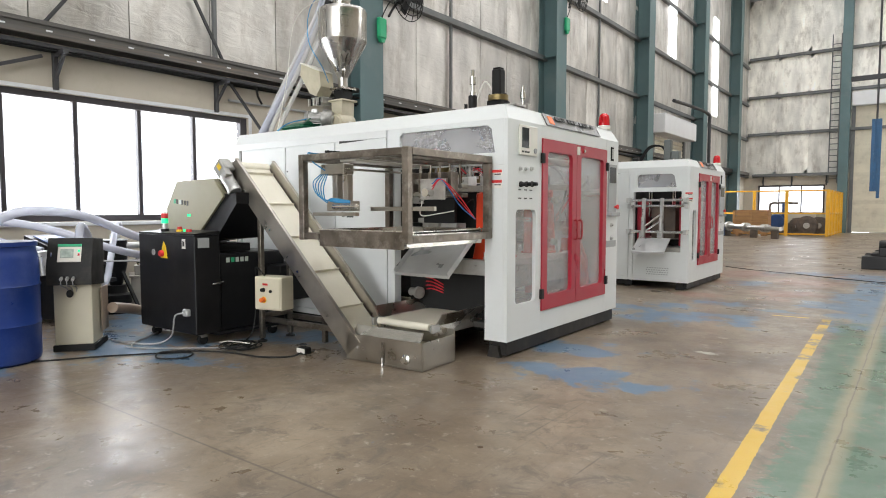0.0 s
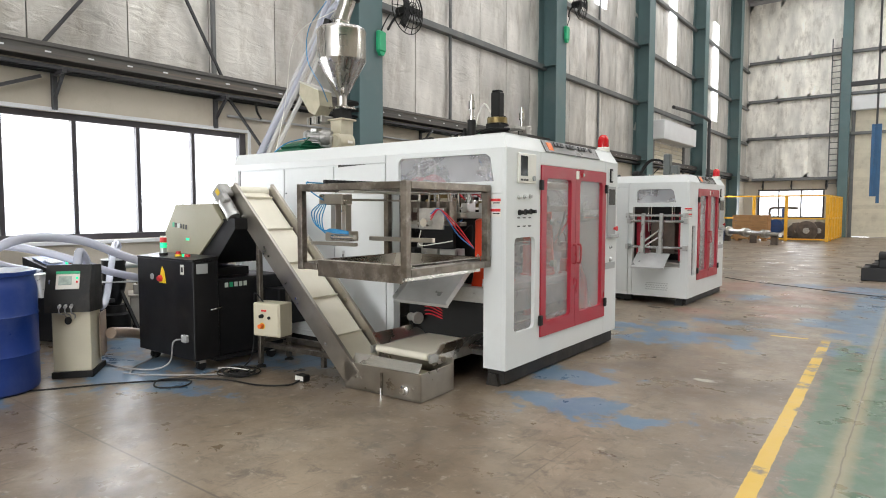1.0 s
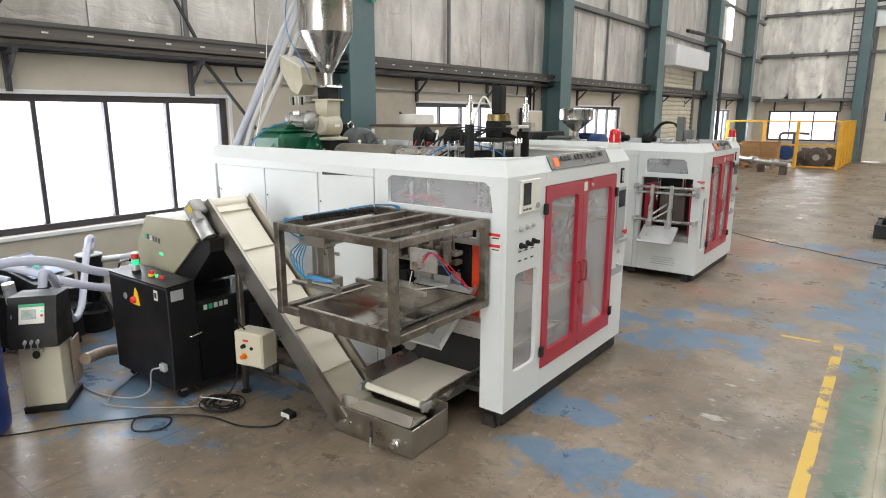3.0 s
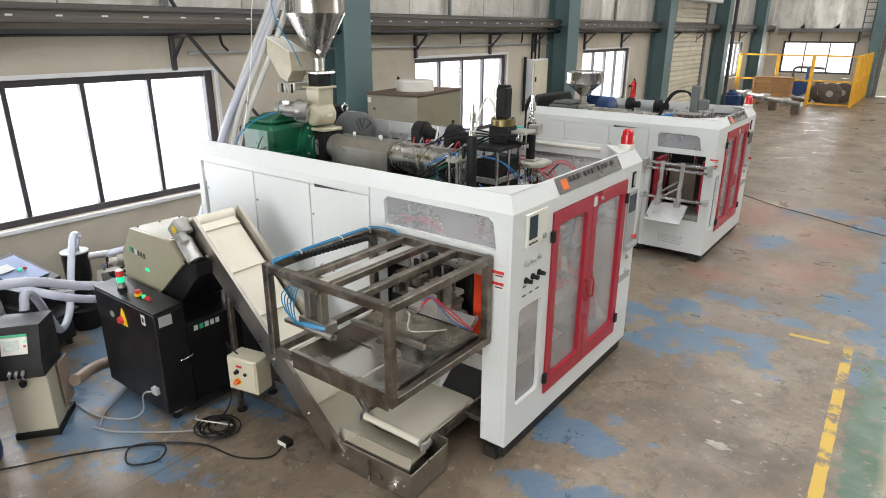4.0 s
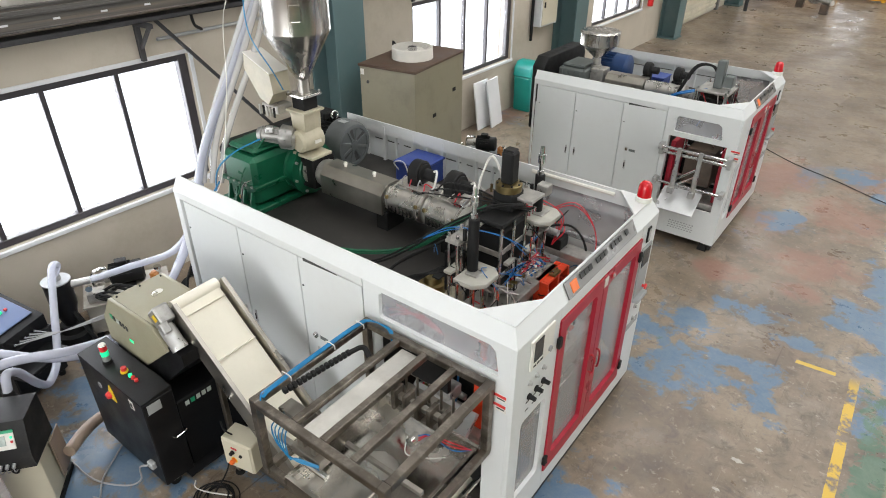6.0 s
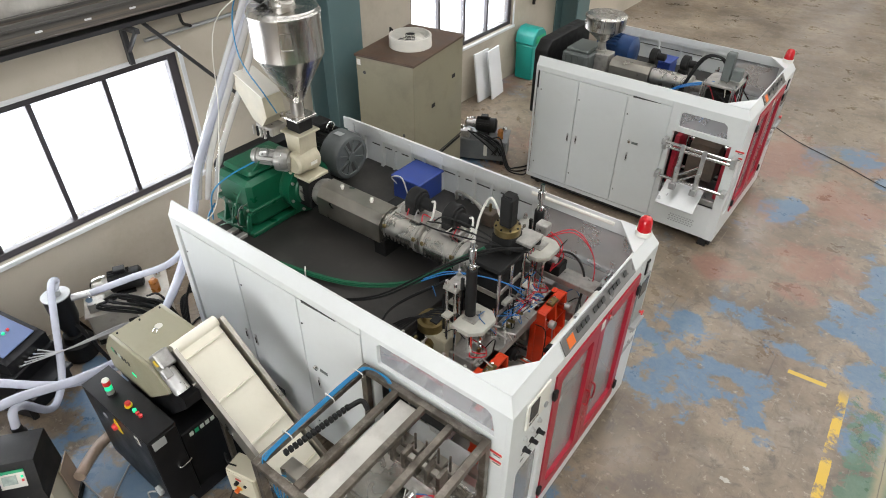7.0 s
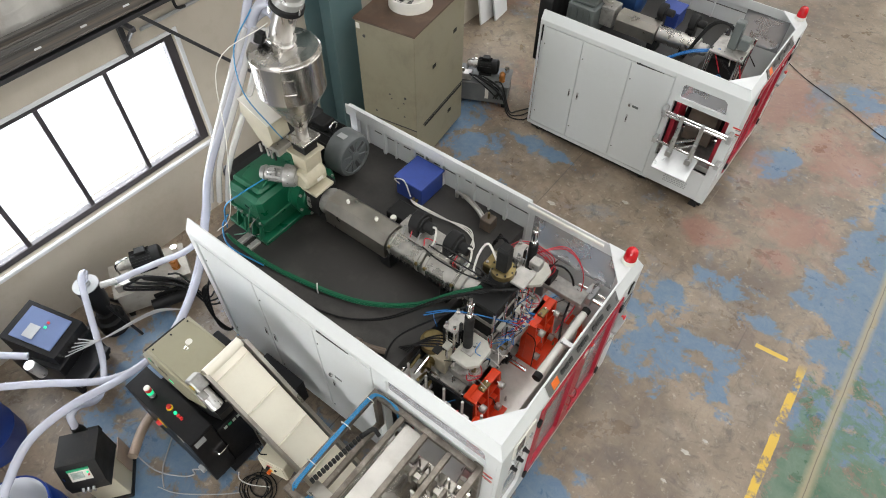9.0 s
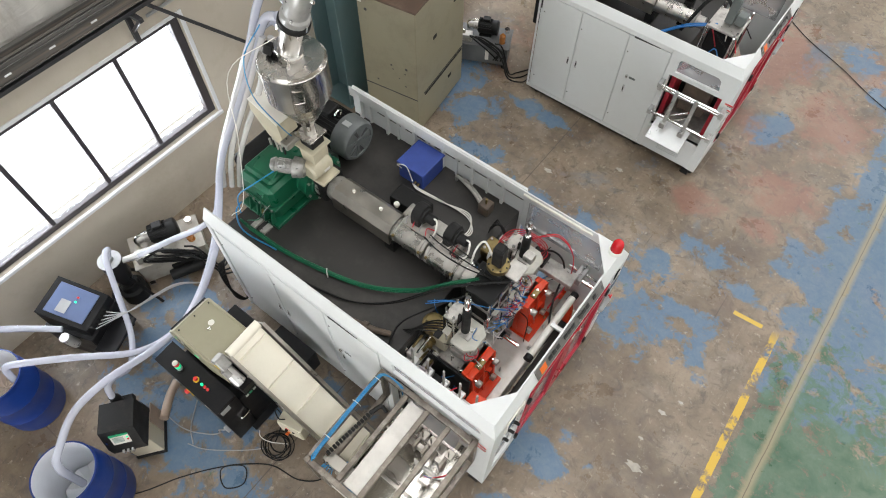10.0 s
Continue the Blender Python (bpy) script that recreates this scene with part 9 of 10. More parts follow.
    part("cylinder", lathe((hx, hy, 2.095), (0, 0, 1), [(0, 0.25), (0.14, 0.255), (0.15, 0.262), (0.16, 0.255)], 36), STAINLESS, h)
    part("lid", lathe((hx, hy, 2.256), (0, 0, 1), [(0, 0.25), (0.01, 0.24), (0.02, 0.02)], 32), STAINLESS, h)
    m = thing("drive_motor", -4.5, 10.05, dz, "dark blue electric drive motor behind the hopper", "motor")
    part("body", lathe((-4.85, 10.05, dz + 0.25), (1, 0, 0), [(0, 0.17), (0.02, 0.19), (0.3, 0.19)], 28), BLUEMOTOR, m)
    for k in range(18):
        a = radians(-70 + 220 * k / 17)
        part("fin", obox((-4.68, 10.05 + 0.195 * math.sin(a), dz + 0.25 + 0.195 * math.cos(a)), (0.26, 0.006, 0.03), (-math.degrees(a), 0, 0)), BLUEMOTOR, m)
    part("fan_cowl", lathe((-4.55, 10.05, dz + 0.25), (1, 0, 0), [(0, 0.205), (0.18, 0.205), (0.2, 0.17), (0.21, 0.0)], 28), BLUEMOTOR, m)
    part("foot", box(-4.8, -4.6, 9.9, 10.2, dz, dz + 0.1), BLUEMOTOR, m)
    t = thing("terminal_box", -4.0, 10.2, dz, "blue steel terminal box on the small deck", "box")
    part("body", box(-4.12, -3.86, 10.08, 10.36, dz, dz + 0.2, 0.006), BLUEPAINT, t)
    part("lid", box(-4.13, -3.85, 10.07, 10.37, dz + 0.2, dz + 0.22, 0.004), BLUEPAINT, t)
    d = thing("die_head", -2.98, by, 1.2, "dark die head with servo column and steel rods", "die head")
    part("head_block", box(-3.16, -2.86, by - 0.16, by + 0.16, 1.25, 1.72, 0.012), RUBBER, d)
    part("top_plate", box(-3.2, -2.82, by - 0.2, by + 0.2, 1.78, 1.81, 0.005), MACHINED, d)
    part("servo_column", box(-3.06, -2.96, by - 0.05, by + 0.05, 1.81, 2.14, 0.01), GREYPAINT, d)
    part("servo_box", box(-2.95, -2.84, by - 0.06, by + 0.06, 1.84, 1.97, 0.01), GREYPAINT, d)
    for dx in (-0.17, 0.17):
        for dy in (-0.28, -0.17, 0.17, 0.28):
            part("column", cyl((-3.01 + dx, by + dy, 1.0), (-3.01 + dx, by + dy, 1.84), 0.012, 8), CHROME, d)
    for k in range(14):
        a = Vector((-3.0 + RNG.uniform(-0.2, 0.2), by + RNG.uniform(-0.35, 0.3), RNG.uniform(1.45, 1.75)))
        part("wire", tube([a, a + Vector((RNG.uniform(-0.1, 0.1), RNG.uniform(-0.1, 0.1), RNG.uniform(0.02, 0.12))), a + Vector((RNG.uniform(-0.2, 0.2), RNG.uniform(-0.15, 0.15), -0.1))], 0.007, 5, steps=4), RNG.choice((WHITECABLE, RUBBER, REDHOSE, BLUEHOSE, RUBBER)), d)
    hs = thing("deck_hose_bundle", -3.5, 9.2, dz, "blue and black hoses on the small machine's deck", "hose")
    hose_bundle(hs, "blue_hose", [(-4.0, 9.05, dz + 0.03), (-3.7, 9.12, dz + 0.12), (-3.4, 9.25, 1.72), (-3.1, 9.38, 1.80)], 4, 0.012, BLUEHOSE, 0.03, "blue hose")
    hose_bundle(hs, "black_hose", [(-3.45, 9.3, 1.6), (-3.3, 9.45, 2.0), (-3.12, 9.5, 2.05), (-3.02, 9.5, 1.95)], 2, 0.014, RUBBER, 0.02)
    # clamp, guide rods and chute in the side opening
    c = thing("clamp_unit", -2.9, 9.4, 0.44, "red clamp plates and steel beams behind the side opening", "clamp")
    part("platen", box(-3.26, -3.2, 8.95, 9.35, 0.6, 1.25, 0.008), RED, c, "red platen")
    part("platen", box(-2.66, -2.60, 8.93, 9.35, 0.6, 1.28, 0.008), RED, c, "red platen")
    part("bed", box(-3.28, -2.56, 8.9, 10.4, 0.5, 0.58, 0.006), MACHINED, c)
    part("mould", box(-3.1, -2.76, 9.1, 9.4, 0.7, 1.15, 0.006), RUST, c)
    # added black sheet gives the shaded inside behind the mould
    part("back_shade_sheet", box(-3.25, -2.60, 9.41, 9.43, 0.58, 1.40, 0.003), RUBBER, c, "black sheet added to darken the space behind the mould")
    for z in (0.7, 1.1):
        part("tie_bar", cyl((-3.26, 9.3, z), (-2.58, 9.3, z), 0.025, 12), CHROME, c)
    r = thing("take_out_gripper", -2.92, 8.76, 0.75, "aluminium take-out gripper with rods across the opening", "gripper")
    for z, y in ((1.24, 8.74), (0.80, 8.74), (1.16, 8.79)):
        part("cross_rod", cyl((-3.33, y, z), (-2.5, y, z), 0.019, 12), CHROME, r)
        for x in (-3.31, -2.52):
            part("rod_clamp", box(x - 0.025, x + 0.025, y - 0.03, 8.82, z - 0.035, z + 0.035, 0.004), ALU, r)
    for x in (-3.08, -2.83):
        part("gripper_post", box(x - 0.022, x + 0.022, 8.70, 8.74, 0.74, 1.27, 0.004), ALU, r)
        part("gripper_cylinder", cyl((x, 8.68, 0.78), (x, 8.68, 1.0), 0.024, 12), ALU, r)
        part("gripper_jaw", box(x - 0.035, x + 0.035, 8.63, 8.70, 0.72, 0.80, 0.004), ALU, r)
    part("diagonal_cylinder", cyl((-3.06, 8.72, 0.88), (-2.86, 8.74, 1.04), 0.016, 10), CHROME, r)
    part("diagonal_cylinder", cyl((-3.04, 8.70, 0.82), (-2.84, 8.74, 0.96), 0.013, 10), CHROME, r)
    s = thing("drop_chute", -2.95, 8.75, 0.5, "pale aluminium drop chute below the gripper", "chute")
    part("sheet", obox((-2.98, 8.73, 0.61), (0.46, 0.34, 0.01), (34, 0, 0), 0.002), CHUTE, s)
    part("lip", obox((-2.98, 8.59, 0.52), (0.46, 0.01, 0.03), (34, 0, 0)), WHITEBOARD, s)


small_machine_inside()


# ---- along the window wall ----
def fan_cabinet():
    c = thing("cooling_cabinet", -6.27, 7.71, 0, "tall olive-brown steel cabinet with brown top and worn paint", "cabinet", turn=8.5)
    m = where(c)

    def put(name, bm, mat, label="", parent=None):
        bm.transform(m)
        return part(name, bm, mat, parent or c, label)
    put("body", box(-0.395, 0.395, -0.61, 0.61, 0.07, 2.0, 0.008), CABINET)
    put("top", box(-0.41, 0.41, -0.625, 0.625, 2.0, 2.03, 0.006), CABTOP, "brown stained top")
    put("front_seam", box(-0.397, 0.397, -0.613, -0.608, 0.66, 0.675), GASKET)
    put("side_seam", box(0.393, 0.398, -0.45, 0.61, 0.66, 0.68), GASKET)
    put("side_slot", box(0.393, 0.399, -0.42, 0.58, 0.615, 0.65), RUBBER)
    for y, z in ((-0.2, 1.35), (0.32, 1.55), (0.2, 0.4)):
        put("latch", box(0.393, 0.402, y, y + 0.08, z, z + 0.05, 0.004), RUBBER)
    for k in range(7):
        a, z = RNG.uniform(-0.3, 0.3), RNG.uniform(0.75, 1.2)
        put("paint_chip", lathe((a, -0.611, z), (0, -1, 0), [(0, RNG.uniform(0.008, 0.022)), (0.002, 0.006)], 7), GASKET)
    put("knock_out", cyl((-0.28, -0.61, 1.82), (-0.28, -0.613, 1.82), 0.02, 14), GASKET)
    put("pale_label", box(-0.38, -0.33, -0.613, -0.61, 1.9, 1.97), WHITEPLASTIC)
    for x in (-0.33, 0.33):
        for y in (-0.52, 0.52):
            w = put("castor", cyl((x - 0.02, y, 0.035), (x + 0.02, y, 0.035), 0.035, 14), RUBBER)
    f = thing("axial_fan", -6.24, 7.66, 2.03, "round off-white axial fan with wire guard on the cabinet", "fan")
    part("ring", lathe((-6.24, 7.66, 2.031), (0, 0, 1), [(0, 0.26), (0.13, 0.255), (0.135, 0.245), (0.13, 0.235), (0.02, 0.235)], 40, cap=False), WHITEPLASTIC, f)
    part("bottom_plate", cyl((-6.24, 7.66, 2.031), (-6.24, 7.66, 2.045), 0.24, 32), RUBBER, f)
    part("motor", cyl((-6.24, 7.66, 2.05), (-6.24, 7.66, 2.16), 0.06, 18), RUBBER, f)
    for k in range(4):
        part("blade", obox((-6.24 + 0.14 * math.cos(k * 1.57), 7.66 + 0.14 * math.sin(k * 1.57), 2.09), (0.17, 0.11, 0.004), (25, 0, math.degrees(k * 1.57))), WHITEPLASTIC, f)
    for r in (0.08, 0.13, 0.18, 0.23):
        part("guard_wire", tube([(-6.24 + r * math.cos(a), 7.66 + r * math.sin(a), 2.168) for a in [2 * math.pi * i / 20 for i in range(21)]], 0.003, 4, steps=2), WHITEPLASTIC, f)
    for k in range(16):
        a = 2 * math.pi * k / 16
        part("guard_spoke", cyl((-6.24 + 0.06 * math.cos(a), 7.66 + 0.06 * math.sin(a), 2.17), (-6.24 + 0.25 * math.cos(a), 7.66 + 0.25 * math.sin(a), 2.163), 0.003, 4), WHITEPLASTIC, f)
    part("lifting_hook", tube([(-6.52, 7.62, 2.03), (-6.52, 7.62, 2.16), (-6.5, 7.60, 2.2), (-6.48, 7.62, 2.16), (-6.5, 7.64, 2.12)], 0.01, 6), RUBBER, f)


fan_cabinet()

for k_, (bx_, by_, lean_) in enumerate(((-7.22, 10.75, 8), (-7.13, 11.0, 10))):
    bm = obox((bx_, by_, 0.42), (0.03, 0.42, 0.84), (0, -lean_, 6 * k_), 0.004)
    solid("white_board", bm, WHITEBOARD, "white insulation board leaning against the plaster wall", "board", "leaning boards")

bin_ = thing("waste_bin", -7.12, 12.15, 0, "teal plastic waste bin with swing lid by the wall", "bin")
part("body", (prism([(11.95, 0), (12.35, 0), (12.38, 0.66), (11.92, 0.66)], "x", -7.30, -6.94, bevel=0.02)), TEALBIN, bin_)
part("lid", prism([(11.91, 0.665), (12.39, 0.665), (12.36, 0.84), (12.24, 0.94), (12.06, 0.94), (11.94, 0.84)], "x", -7.32, -6.92, bevel=0.02), TEALBIN, bin_)
part("flap", box(-6.918, -6.91, 12.0, 12.3, 0.69, 0.82, 0.003), GREENLABEL, bin_)

eb = thing("distribution_box", -7.3, 12.93, 1.45, "grey-beige electrical distribution box fixed on the wall", "electrical box")
part("body", box(WALL_X, WALL_X + 0.2, 12.62, 13.25, 1.45, 2.25, 0.01), WHITEBOARD, eb)
part("door", box(WALL_X + 0.2, WALL_X + 0.215, 12.65, 13.22, 1.48, 2.22, 0.004), BEIGE, eb)
part("handle", box(WALL_X + 0.215, WALL_X + 0.235, 12.69, 12.72, 1.8, 1.9), RUBBER, eb)
for k_ in range(3):
    part("conduit", cyl((WALL_X + 0.08, 12.75 + 0.15 * k_, 2.25), (WALL_X + 0.08, 12.75 + 0.15 * k_, 2.78), 0.02, 8), RUBBER, eb)
part("conduit", cyl((WALL_X + 0.05, 12.55, 1.2), (WALL_X + 0.05, 12.55, 2.3), 0.03, 8), RUBBER, eb)

ex = thing("fire_extinguisher", -7.25, 18.5, 1.0, "red fire extinguisher hung on the wall", "extinguisher")
part("cylinder", lathe((-7.27, 18.5, 1.02), (0, 0, 1), [(0, 0.06), (0.02, 0.075), (0.40, 0.075), (0.45, 0.03)], 18), EXTINGUISHER, ex)
part("valve", cyl((-7.27, 18.5, 1.47), (-7.27, 18.5, 1.55), 0.022, 10), RUBBER, ex)
part("hose", tube([(-7.27, 18.5, 1.52), (-7.2, 18.44, 1.45), (-7.18, 18.42, 1.2)], 0.012, 6), RUBBER, ex)
part("wall_hook", box(WALL_X, -7.3, 18.47, 18.53, 1.3, 1.36), RUBBER, ex)


def isolator(y, z):
    g = thing("fan_regulator", -6.86, y, z, "green plastic switch box on the column", "switch box", "column switch boxes")
    part("case", box(-6.90, -6.82, y - 0.09, y + 0.09, z - 0.2, z + 0.12, 0.02), GREENLABEL, g)
    part("chin", prism([(y - 0.07, z - 0.2), (y + 0.07, z - 0.2), (y + 0.03, z - 0.26), (y - 0.03, z - 0.26)], "x", -6.89, -6.83), GREENLABEL, g)
    part("cable", tube([(-6.86, y, z + 0.12), (-6.85, y + 0.1, z + 0.3), (-6.9, y + 0.25, z + 0.45)], 0.01, 6), RUBBER, g)


isolator(7.44, 4.0)
isolator(13.93, 5.55)


def wall_fan(y, z):
    f = thing("wall_fan", -6.75, y, z, "black wall-mounted cage fan beside the column", "fan", "wall fans")
    cx = -6.72
    for r in (0.1, 0.2, 0.3, 0.38):
        part("cage_ring", tube([(cx + 0.1 - 0.12 * (r / 0.38) ** 2, y + r * math.cos(a), z + r * math.sin(a)) for a in [2 * math.pi * i / 24 for i in range(25)]], 0.008, 5, steps=2), RUBBER, f)
    for k in range(14):
        a = 2 * math.pi * k / 14
        part("cage_wire", tube([(cx + 0.1, y, z), (cx + 0.06, y + 0.2 * math.cos(a), z + 0.2 * math.sin(a)), (cx - 0.02, y + 0.38 * math.cos(a), z + 0.38 * math.sin(a))], 0.006, 4, steps=3), RUBBER, f)
    for k in range(3):
        a = 2.1 * k
        part("blade", obox((cx, y + 0.18 * math.cos(a), z + 0.18 * math.sin(a)), (0.01, 0.3, 0.13), (math.degrees(a), 0, 0)), RUBBER, f)
    part("motor", cyl((cx - 0.22, y, z), (cx, y, z), 0.08, 16), RUBBER, f)
    part("arm", tube([(cx - 0.2, y, z), (cx - 0.25, y - 0.1, z - 0.15), (-6.9, y - 0.3, z - 0.35)], 0.02, 6), RUBBER, f)


wall_fan(7.95, 4.55)
wall_fan(14.4, 6.3)


def side_shutter():
    d = thing("door_2", WALL_X, 23.2, 0, "roller shutter door with white hood in the side wall", "door")
    tagged(d, kind="structure")
    part("hood", box(WALL_X, WALL_X + 0.5, 21.4, 25.1, 3.7, 4.35, 0.02), WHITEBOARD, d, "white shutter hood")
    first = None
    for k in range(24):
        if first is None:
            first = part("slat", prism([(0, 0), (0.04, 0.03), (0.04, 0.12), (0, 0.15)], "y", 21.6, 24.9), SHUTTER, d, local=True)
            first.matrix_basis = pose(0.01, -23.2, 0.05)
        else:
            o = new("slat", first.data)
            o.parent = d
            o.matrix_basis = pose(0.01, -23.2, 0.05 + 0.15 * k)
    for y in (21.5, 25.0):
        part("guide", box(WALL_X, WALL_X + 0.1, y - 0.08, y + 0.08, 0, 3.7), STEELGREY, d)
    p = solid("duct_pipe", tube([(-6.6, 21.3, 4.7), (-6.55, 23.5, 4.75), (-6.5, 25.2, 4.7), (-6.5, 25.35, 4.3), (-6.5, 25.35, 2.0), (-6.5, 25.35, 0.0)], 0.06, 8), DARKSTEEL, "dark grey pipe frame before the shutter", "pipe")


side_shutter()
for y_, z_ in ((17.0, 8.6), (23.4, 8.2), (29.4, 6.8)):
    structure("wall_light_strip", box(WALL_X + 0.055, WALL_X + 0.075, y_ - 0.4, y_ + 0.4, z_ - 1.6, z_ + 2.6), DAYLIGHT, "bright translucent daylight strip in the wall", "skylight")


# ---- far end of the hall ----
def yellow_fence():
    f = thing("safety_fence", -5, 30, 0, "yellow steel safety fence round the parts store", "fence")
    for x in (-7.2, -5.75, -4.5, -3.0):
        part("post", box(x - 0.06, x + 0.06, 29.95, 30.07, 0, 1.93, 0.006), YELLOW, f)
    for z in (0.08, 0.95, 1.9):
        for a, b in ((-7.14, -5.81), (-5.69, -4.56), (-4.44, -3.06)):
            part("rail", box(a, b, 29.98, 30.04, z - 0.03, z + 0.03, 0.004), YELLOW, f)
    for k in range(5):
        y = 31.1 + 1.1 * k
        part("post", box(-3.06, -2.94, y - 0.05, y + 0.05, 0, 1.93, 0.006), YELLOW, f)
        for z in (0.08, 0.95, 1.9):
            part("rail", box(-3.03, -2.97, y - 1.04, y - 0.06, z - 0.03, z + 0.03), YELLOW, f)
        for j in range(6):
            part("bar", box(-3.01, -2.99, y - 0.98 + 0.16 * j, y - 0.95 + 0.16 * j, 0.1, 1.88), YELLOW, f)


yellow_fence()


def wood_crate():
    c = thing("wooden_crate", -5.7, 29.2, 0, "plain wooden shipping crate before the yellow fence", "crate")
    for k in range(5):
        part("plank", box(-6.35, -5.05, 29.0, 29.03, 0.1 + 0.19 * k, 0.28 + 0.19 * k, 0.004), WOOD, c)
        part("plank", box(-5.05, -5.02, 29.03, 29.7, 0.1 + 0.19 * k, 0.28 + 0.19 * k, 0.004), WOOD, c)
    part("lid", box(-6.38, -5.0, 28.97, 29.75, 1.06, 1.09, 0.004), WOOD, c)
    for x in (-6.33, -5.7, -5.1):
        part("batten", box(x - 0.05, x + 0.05, 28.97, 29.0, 0.05, 1.06, 0.004), WOOD, c)
    for x in (-6.2, -5.2):
        part("skid", box(x - 0.06, x + 0.06, 29.0, 29.7, 0, 0.1), WOOD, c)
    part("back", box(-6.35, -5.05, 29.7, 29.73, 0.1, 1.06), WOOD, c)


wood_crate()


def long_shaft():
    s = thing("machine_shaft", -5.5, 27.8, 0, "long stepped steel shaft lying on floor stands", "shaft")
    a, b = Vector((-6.9, 29.0, 0.42)), Vector((-4.1, 26.2, 0.38))
    d = (b - a).normalized()
    prof = [(0, 0.12), (0.6, 0.12), (0.62, 0.2), (0.75, 0.2), (0.77, 0.11), (1.7, 0.11), (1.72, 0.18), (1.95, 0.18), (1.97, 0.1), (2.9, 0.1), (2.92, 0.16), (3.2, 0.16), (3.22, 0.08), ((b - a).length, 0.08)]
    part("shaft", lathe(a, d, prof, 18), MACHINED, s)
    for t in (0.15, 0.6, 0.92):
        p = a + (b - a) * t
        part("stand", box(p.x - 0.12, p.x + 0.12, p.y - 0.12, p.y + 0.12, 0, p.z - 0.08, 0.01), RUST, s)


long_shaft()


def store_clutter():
    p = thing("pump_set", -4.9, 30.9, 0, "dark blue and rusty pump set behind the fence", "pump")
    part("base", box(-5.4, -4.5, 30.6, 31.3, 0, 0.2), RUST, p)
    part("casing", lathe((-5.0, 30.7, 0.6), (0, 1, 0), [(0, 0.3), (0.3, 0.34), (0.5, 0.2)], 18), BLUEMOTOR, p)
    part("pipe", tube([(-5.2, 31.0, 0.5), (-5.3, 31.0, 1.3), (-4.9, 31.0, 1.4), (-4.2, 31.0, 1.38)], 0.05, 8), RUST, p)
    part("stem", cyl((-4.75, 30.9, 0.5), (-4.75, 30.9, 1.4), 0.06, 10), BLUEMOTOR, p)
    for k, (x, y, r) in enumerate(((-3.85, 31.0, 0.42), (-4.25, 31.6, 0.38), (-3.5, 31.9, 0.4))):
        w = thing("spare_wheel", x, y, 0, "dark cast machine wheel standing behind the fence", "wheel", "spare wheels")
        part("rim", lathe((x, y - 0.12, r), (0, 1, 0), [(0, r * 0.8), (0.02, r), (0.2, r), (0.22, r * 0.8)], 24), RUST, w)
        part("hub", cyl((x, y - 0.16, r), (x, y + 0.12, r), r * 0.3, 14), MACHINED, w)
    for k, (x, y, sx, sy, sz, m) in enumerate(((-3.6, 33.2, 0.9, 0.6, 0.9, OLIVE), (-4.6, 33.5, 0.8, 0.6, 0.7, RUST), (-6.6, 31.0, 0.9, 0.7, 0.55, RUST), (-6.9, 28.2, 0.7, 0.5, 0.6, BLUEMOTOR))):
        c = thing("machine_part", x, y, 0, "dull stored machine casting on the floor of the parts store", "machine part", "stored castings")
        part("casting", box(x - sx / 2, x + sx / 2, y - sy / 2, y + sy / 2, 0.0, sz * 0.7, 0.04), m, c)
        part("flange", lathe((x, y, sz * 0.7), (0, 0, 1), [(0, sx * 0.35), (0.06, sx * 0.35), (0.07, sx * 0.22), (sz * 0.3, sx * 0.2)], 16), m, c)


store_clutter()


def black_frames():
    for k, (x, y) in enumerate(((-0.48, 14.55), (-0.38, 15.9), (0.3, 17.8))):
        f = thing("steel_base_frame", x, y, 0, "black painted steel machine base lying on the floor", "frame", "black base frames")
        for dy in (-0.55, 0.45):
            part("beam", box(x - 0.35, x + 1.5, y + dy, y + dy + 0.1, 0.0, 0.24, 0.01), BLACK, f)
        for dx in (-0.35, 0.5, 1.4):
            part("cross_beam", box(x + dx, x + dx + 0.1, y - 0.449, y + 0.449, 0.02, 0.22, 0.01), BLACK, f)
        for dy in (-0.3, 0.1):
            part("pedestal", box(x - 0.1, x + 0.25, y + dy, y + dy + 0.2, 0.22, 0.40, 0.02), BLACK, f)
            part("bearing", cyl((x - 0.1, y + dy + 0.1, 0.43), (x + 0.25, y + dy + 0.1, 0.43), 0.09, 14), RUBBER, f)


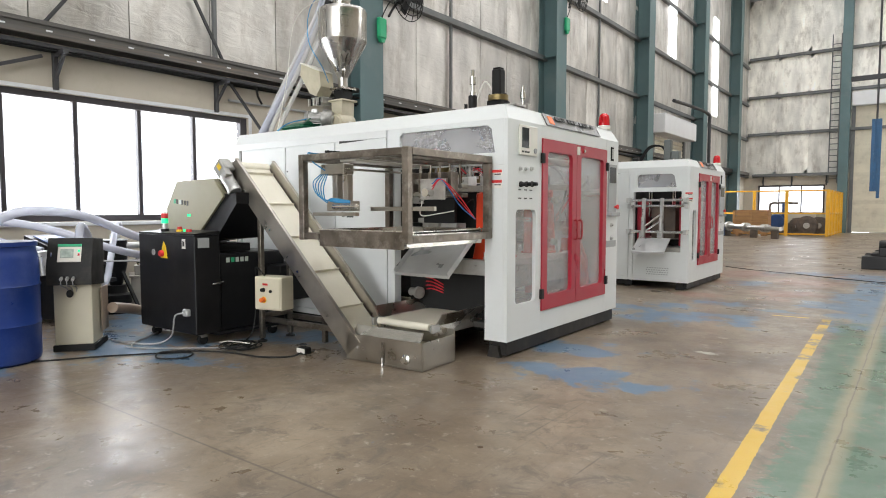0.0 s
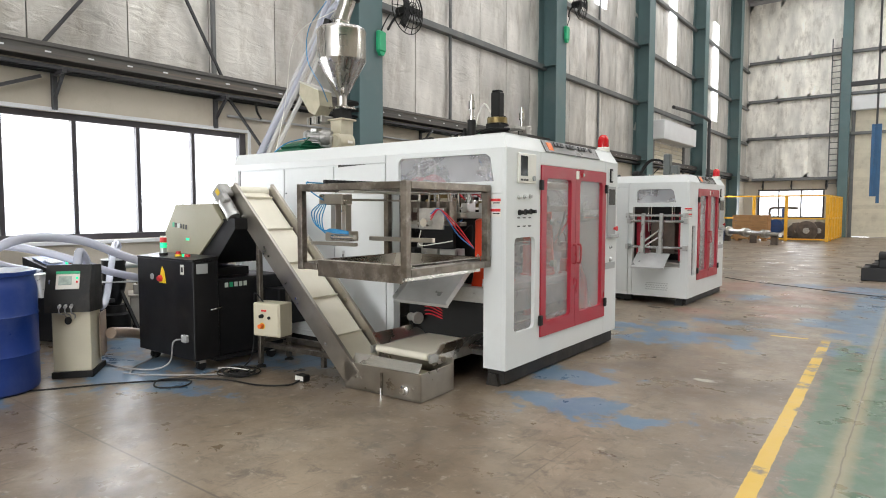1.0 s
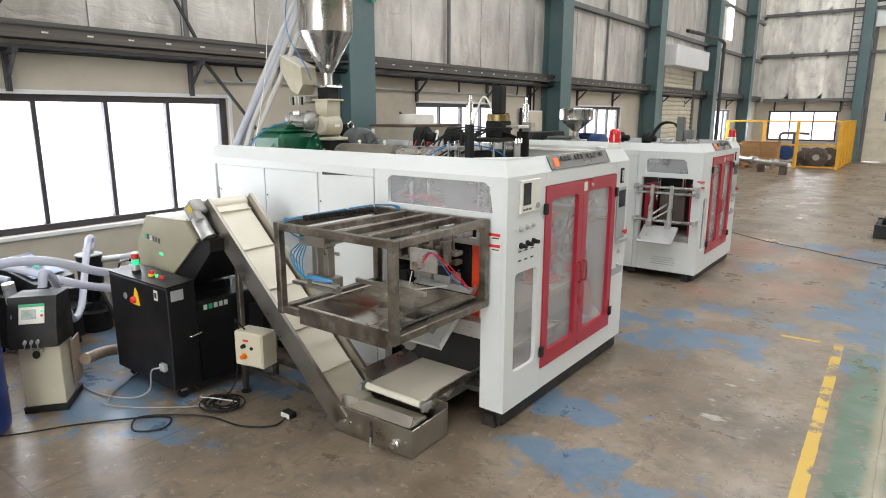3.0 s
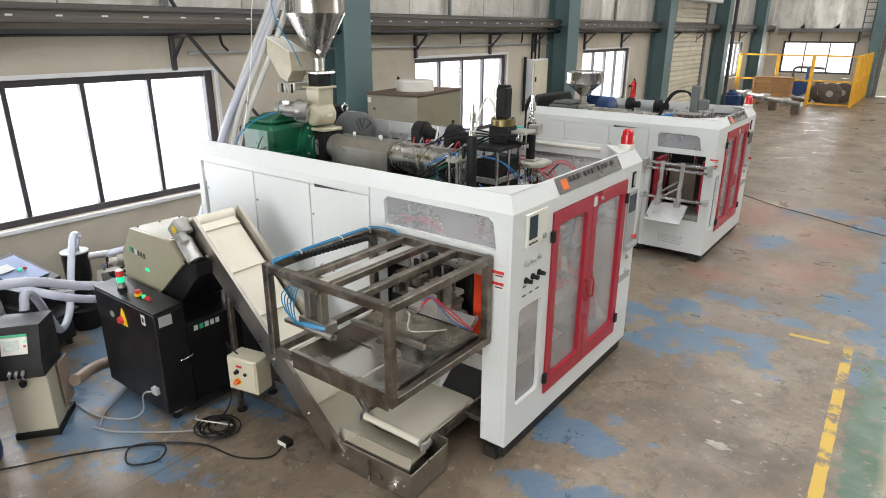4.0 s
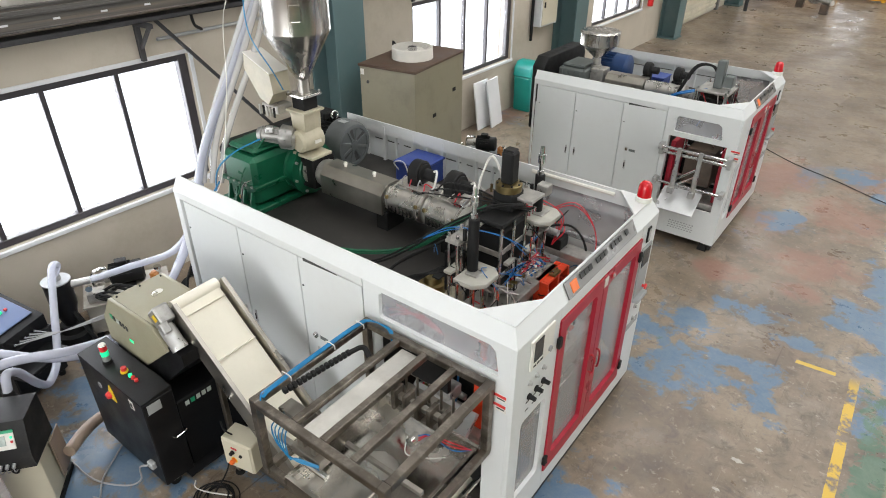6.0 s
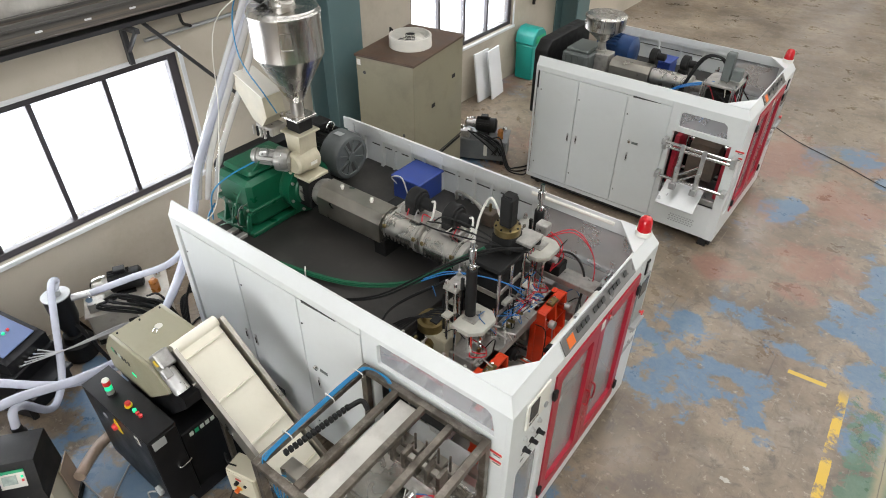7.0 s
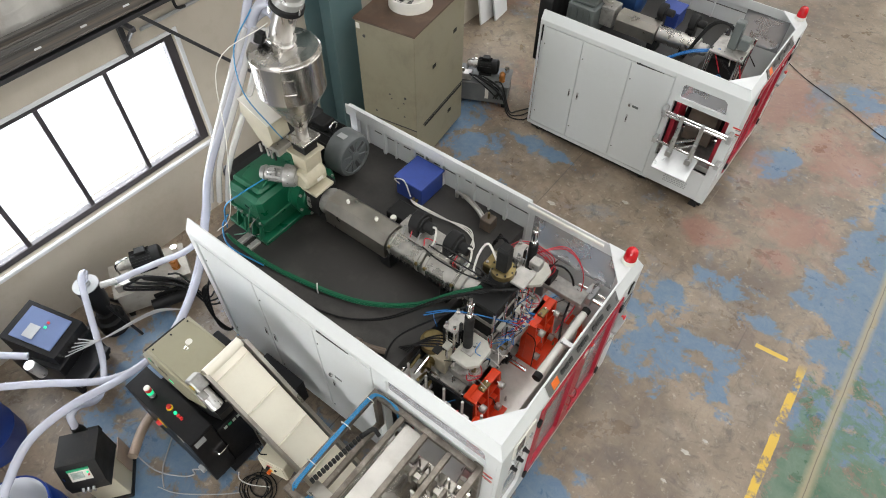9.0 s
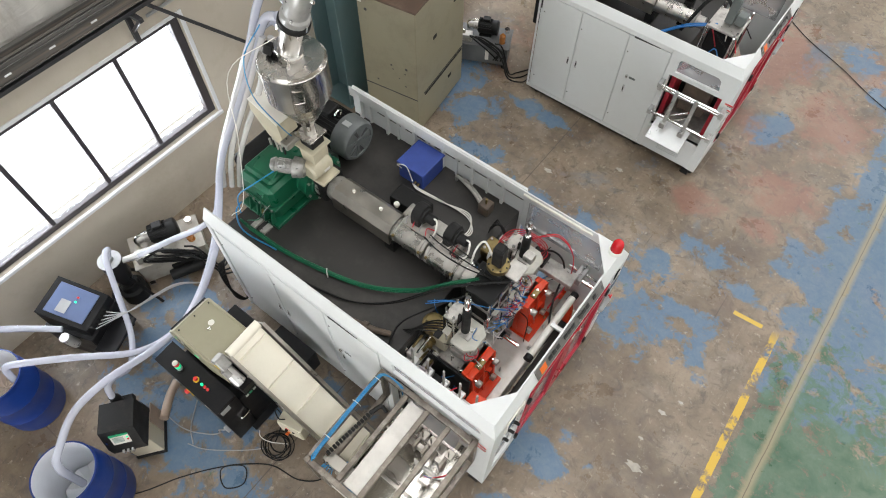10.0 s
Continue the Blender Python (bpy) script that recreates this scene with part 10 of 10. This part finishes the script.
black_frames()
bp_ = thing("blue_hoist_column", -1.6, 33.0, 1.9, "blue steel hoist mast hanging before the shutter", "hoist")
for x_ in (-1.72, -1.48):
    part("mast", box(x_ - 0.06, x_ + 0.06, 32.9, 33.1, 1.9 - 0.3 * (x_ > -1.6), 5.0, 0.01), BLUESTEEL, bp_)
part("web", box(-1.66, -1.54, 32.93, 33.07, 1.9, 5.0, 0.01), BLUESTEEL, bp_)
part("drop_rod", box(-1.64, -1.56, 32.96, 33.04, 5.0, ROOF_Z, 0.01), DARKSTEEL, bp_)
part("cross_arm", box(-2.6, 1.5, 32.92, 33.08, 6.7, 6.9, 0.01), DARKSTEEL, bp_)
fc_ = thing("floor_cable", -1.8, 12.2, 0, "black cable stretched across the aisle floor", "cable")
part("cable", tube([(-2.95, 12.95, 0.012), (-2.3, 12.45, 0.012), (-1.6, 12.1, 0.012), (-0.9, 11.7, 0.012), (0.4, 11.2, 0.012), (2.5, 10.7, 0.012)], 0.0065, 6), RUBBER, fc_)
bn_ = thing("bench_stand", -6.95, 1.2, 0, "dark steel stand by the drums under the window", "stand")
for x_ in (-7.2, -6.75):
    for y_ in (0.95, 1.45):
        part("leg", box(x_ - 0.025, x_ + 0.025, y_ - 0.025, y_ + 0.025, 0, 1.62, 0.004), RUBBER, bn_)
for z_ in (1.0, 1.28, 1.6):
    part("cross_bar", box(-6.775, -6.725, 0.976, 1.424, z_ - 0.025, z_ + 0.025, 0.004), RUBBER, bn_)
    part("cross_bar", box(-7.174, -6.776, 1.425, 1.475, z_ - 0.025, z_ + 0.025, 0.004), RUBBER, bn_)
# dropped flakes and paint scabs by the aisle
for x_, y_, r_ in ((-1.28, 5.05, 0.085), (-1.31, 5.73, 0.045), (-1.2, 5.95, 0.03), (-1.36, 5.35, 0.03), (-3.3, 8.35, 0.05), (-4.05, 7.75, 0.06)):
    bm = bmesh.new()
    rim = [bm.verts.new((x_ + r_ * (1 + 0.35 * math.sin(3.1 * i + x_ * 9)) * math.cos(2 * math.pi * i / 14), y_ + 0.5 * r_ * (1 + 0.3 * math.cos(2.3 * i)) * math.sin(2 * math.pi * i / 14), 0.0015)) for i in range(14)]
    top = bm.verts.new((x_, y_, 0.004))
    for i in range(14):
        bm.faces.new((rim[i], rim[(i + 1) % 14], top))
    solid("filler_patch", bm, PALE, "pale filler patch on the worn concrete floor", "patch", "floor patches")

def motions():
    """Nothing in the place moves during the shot; only the camera does."""
    return None


motions()
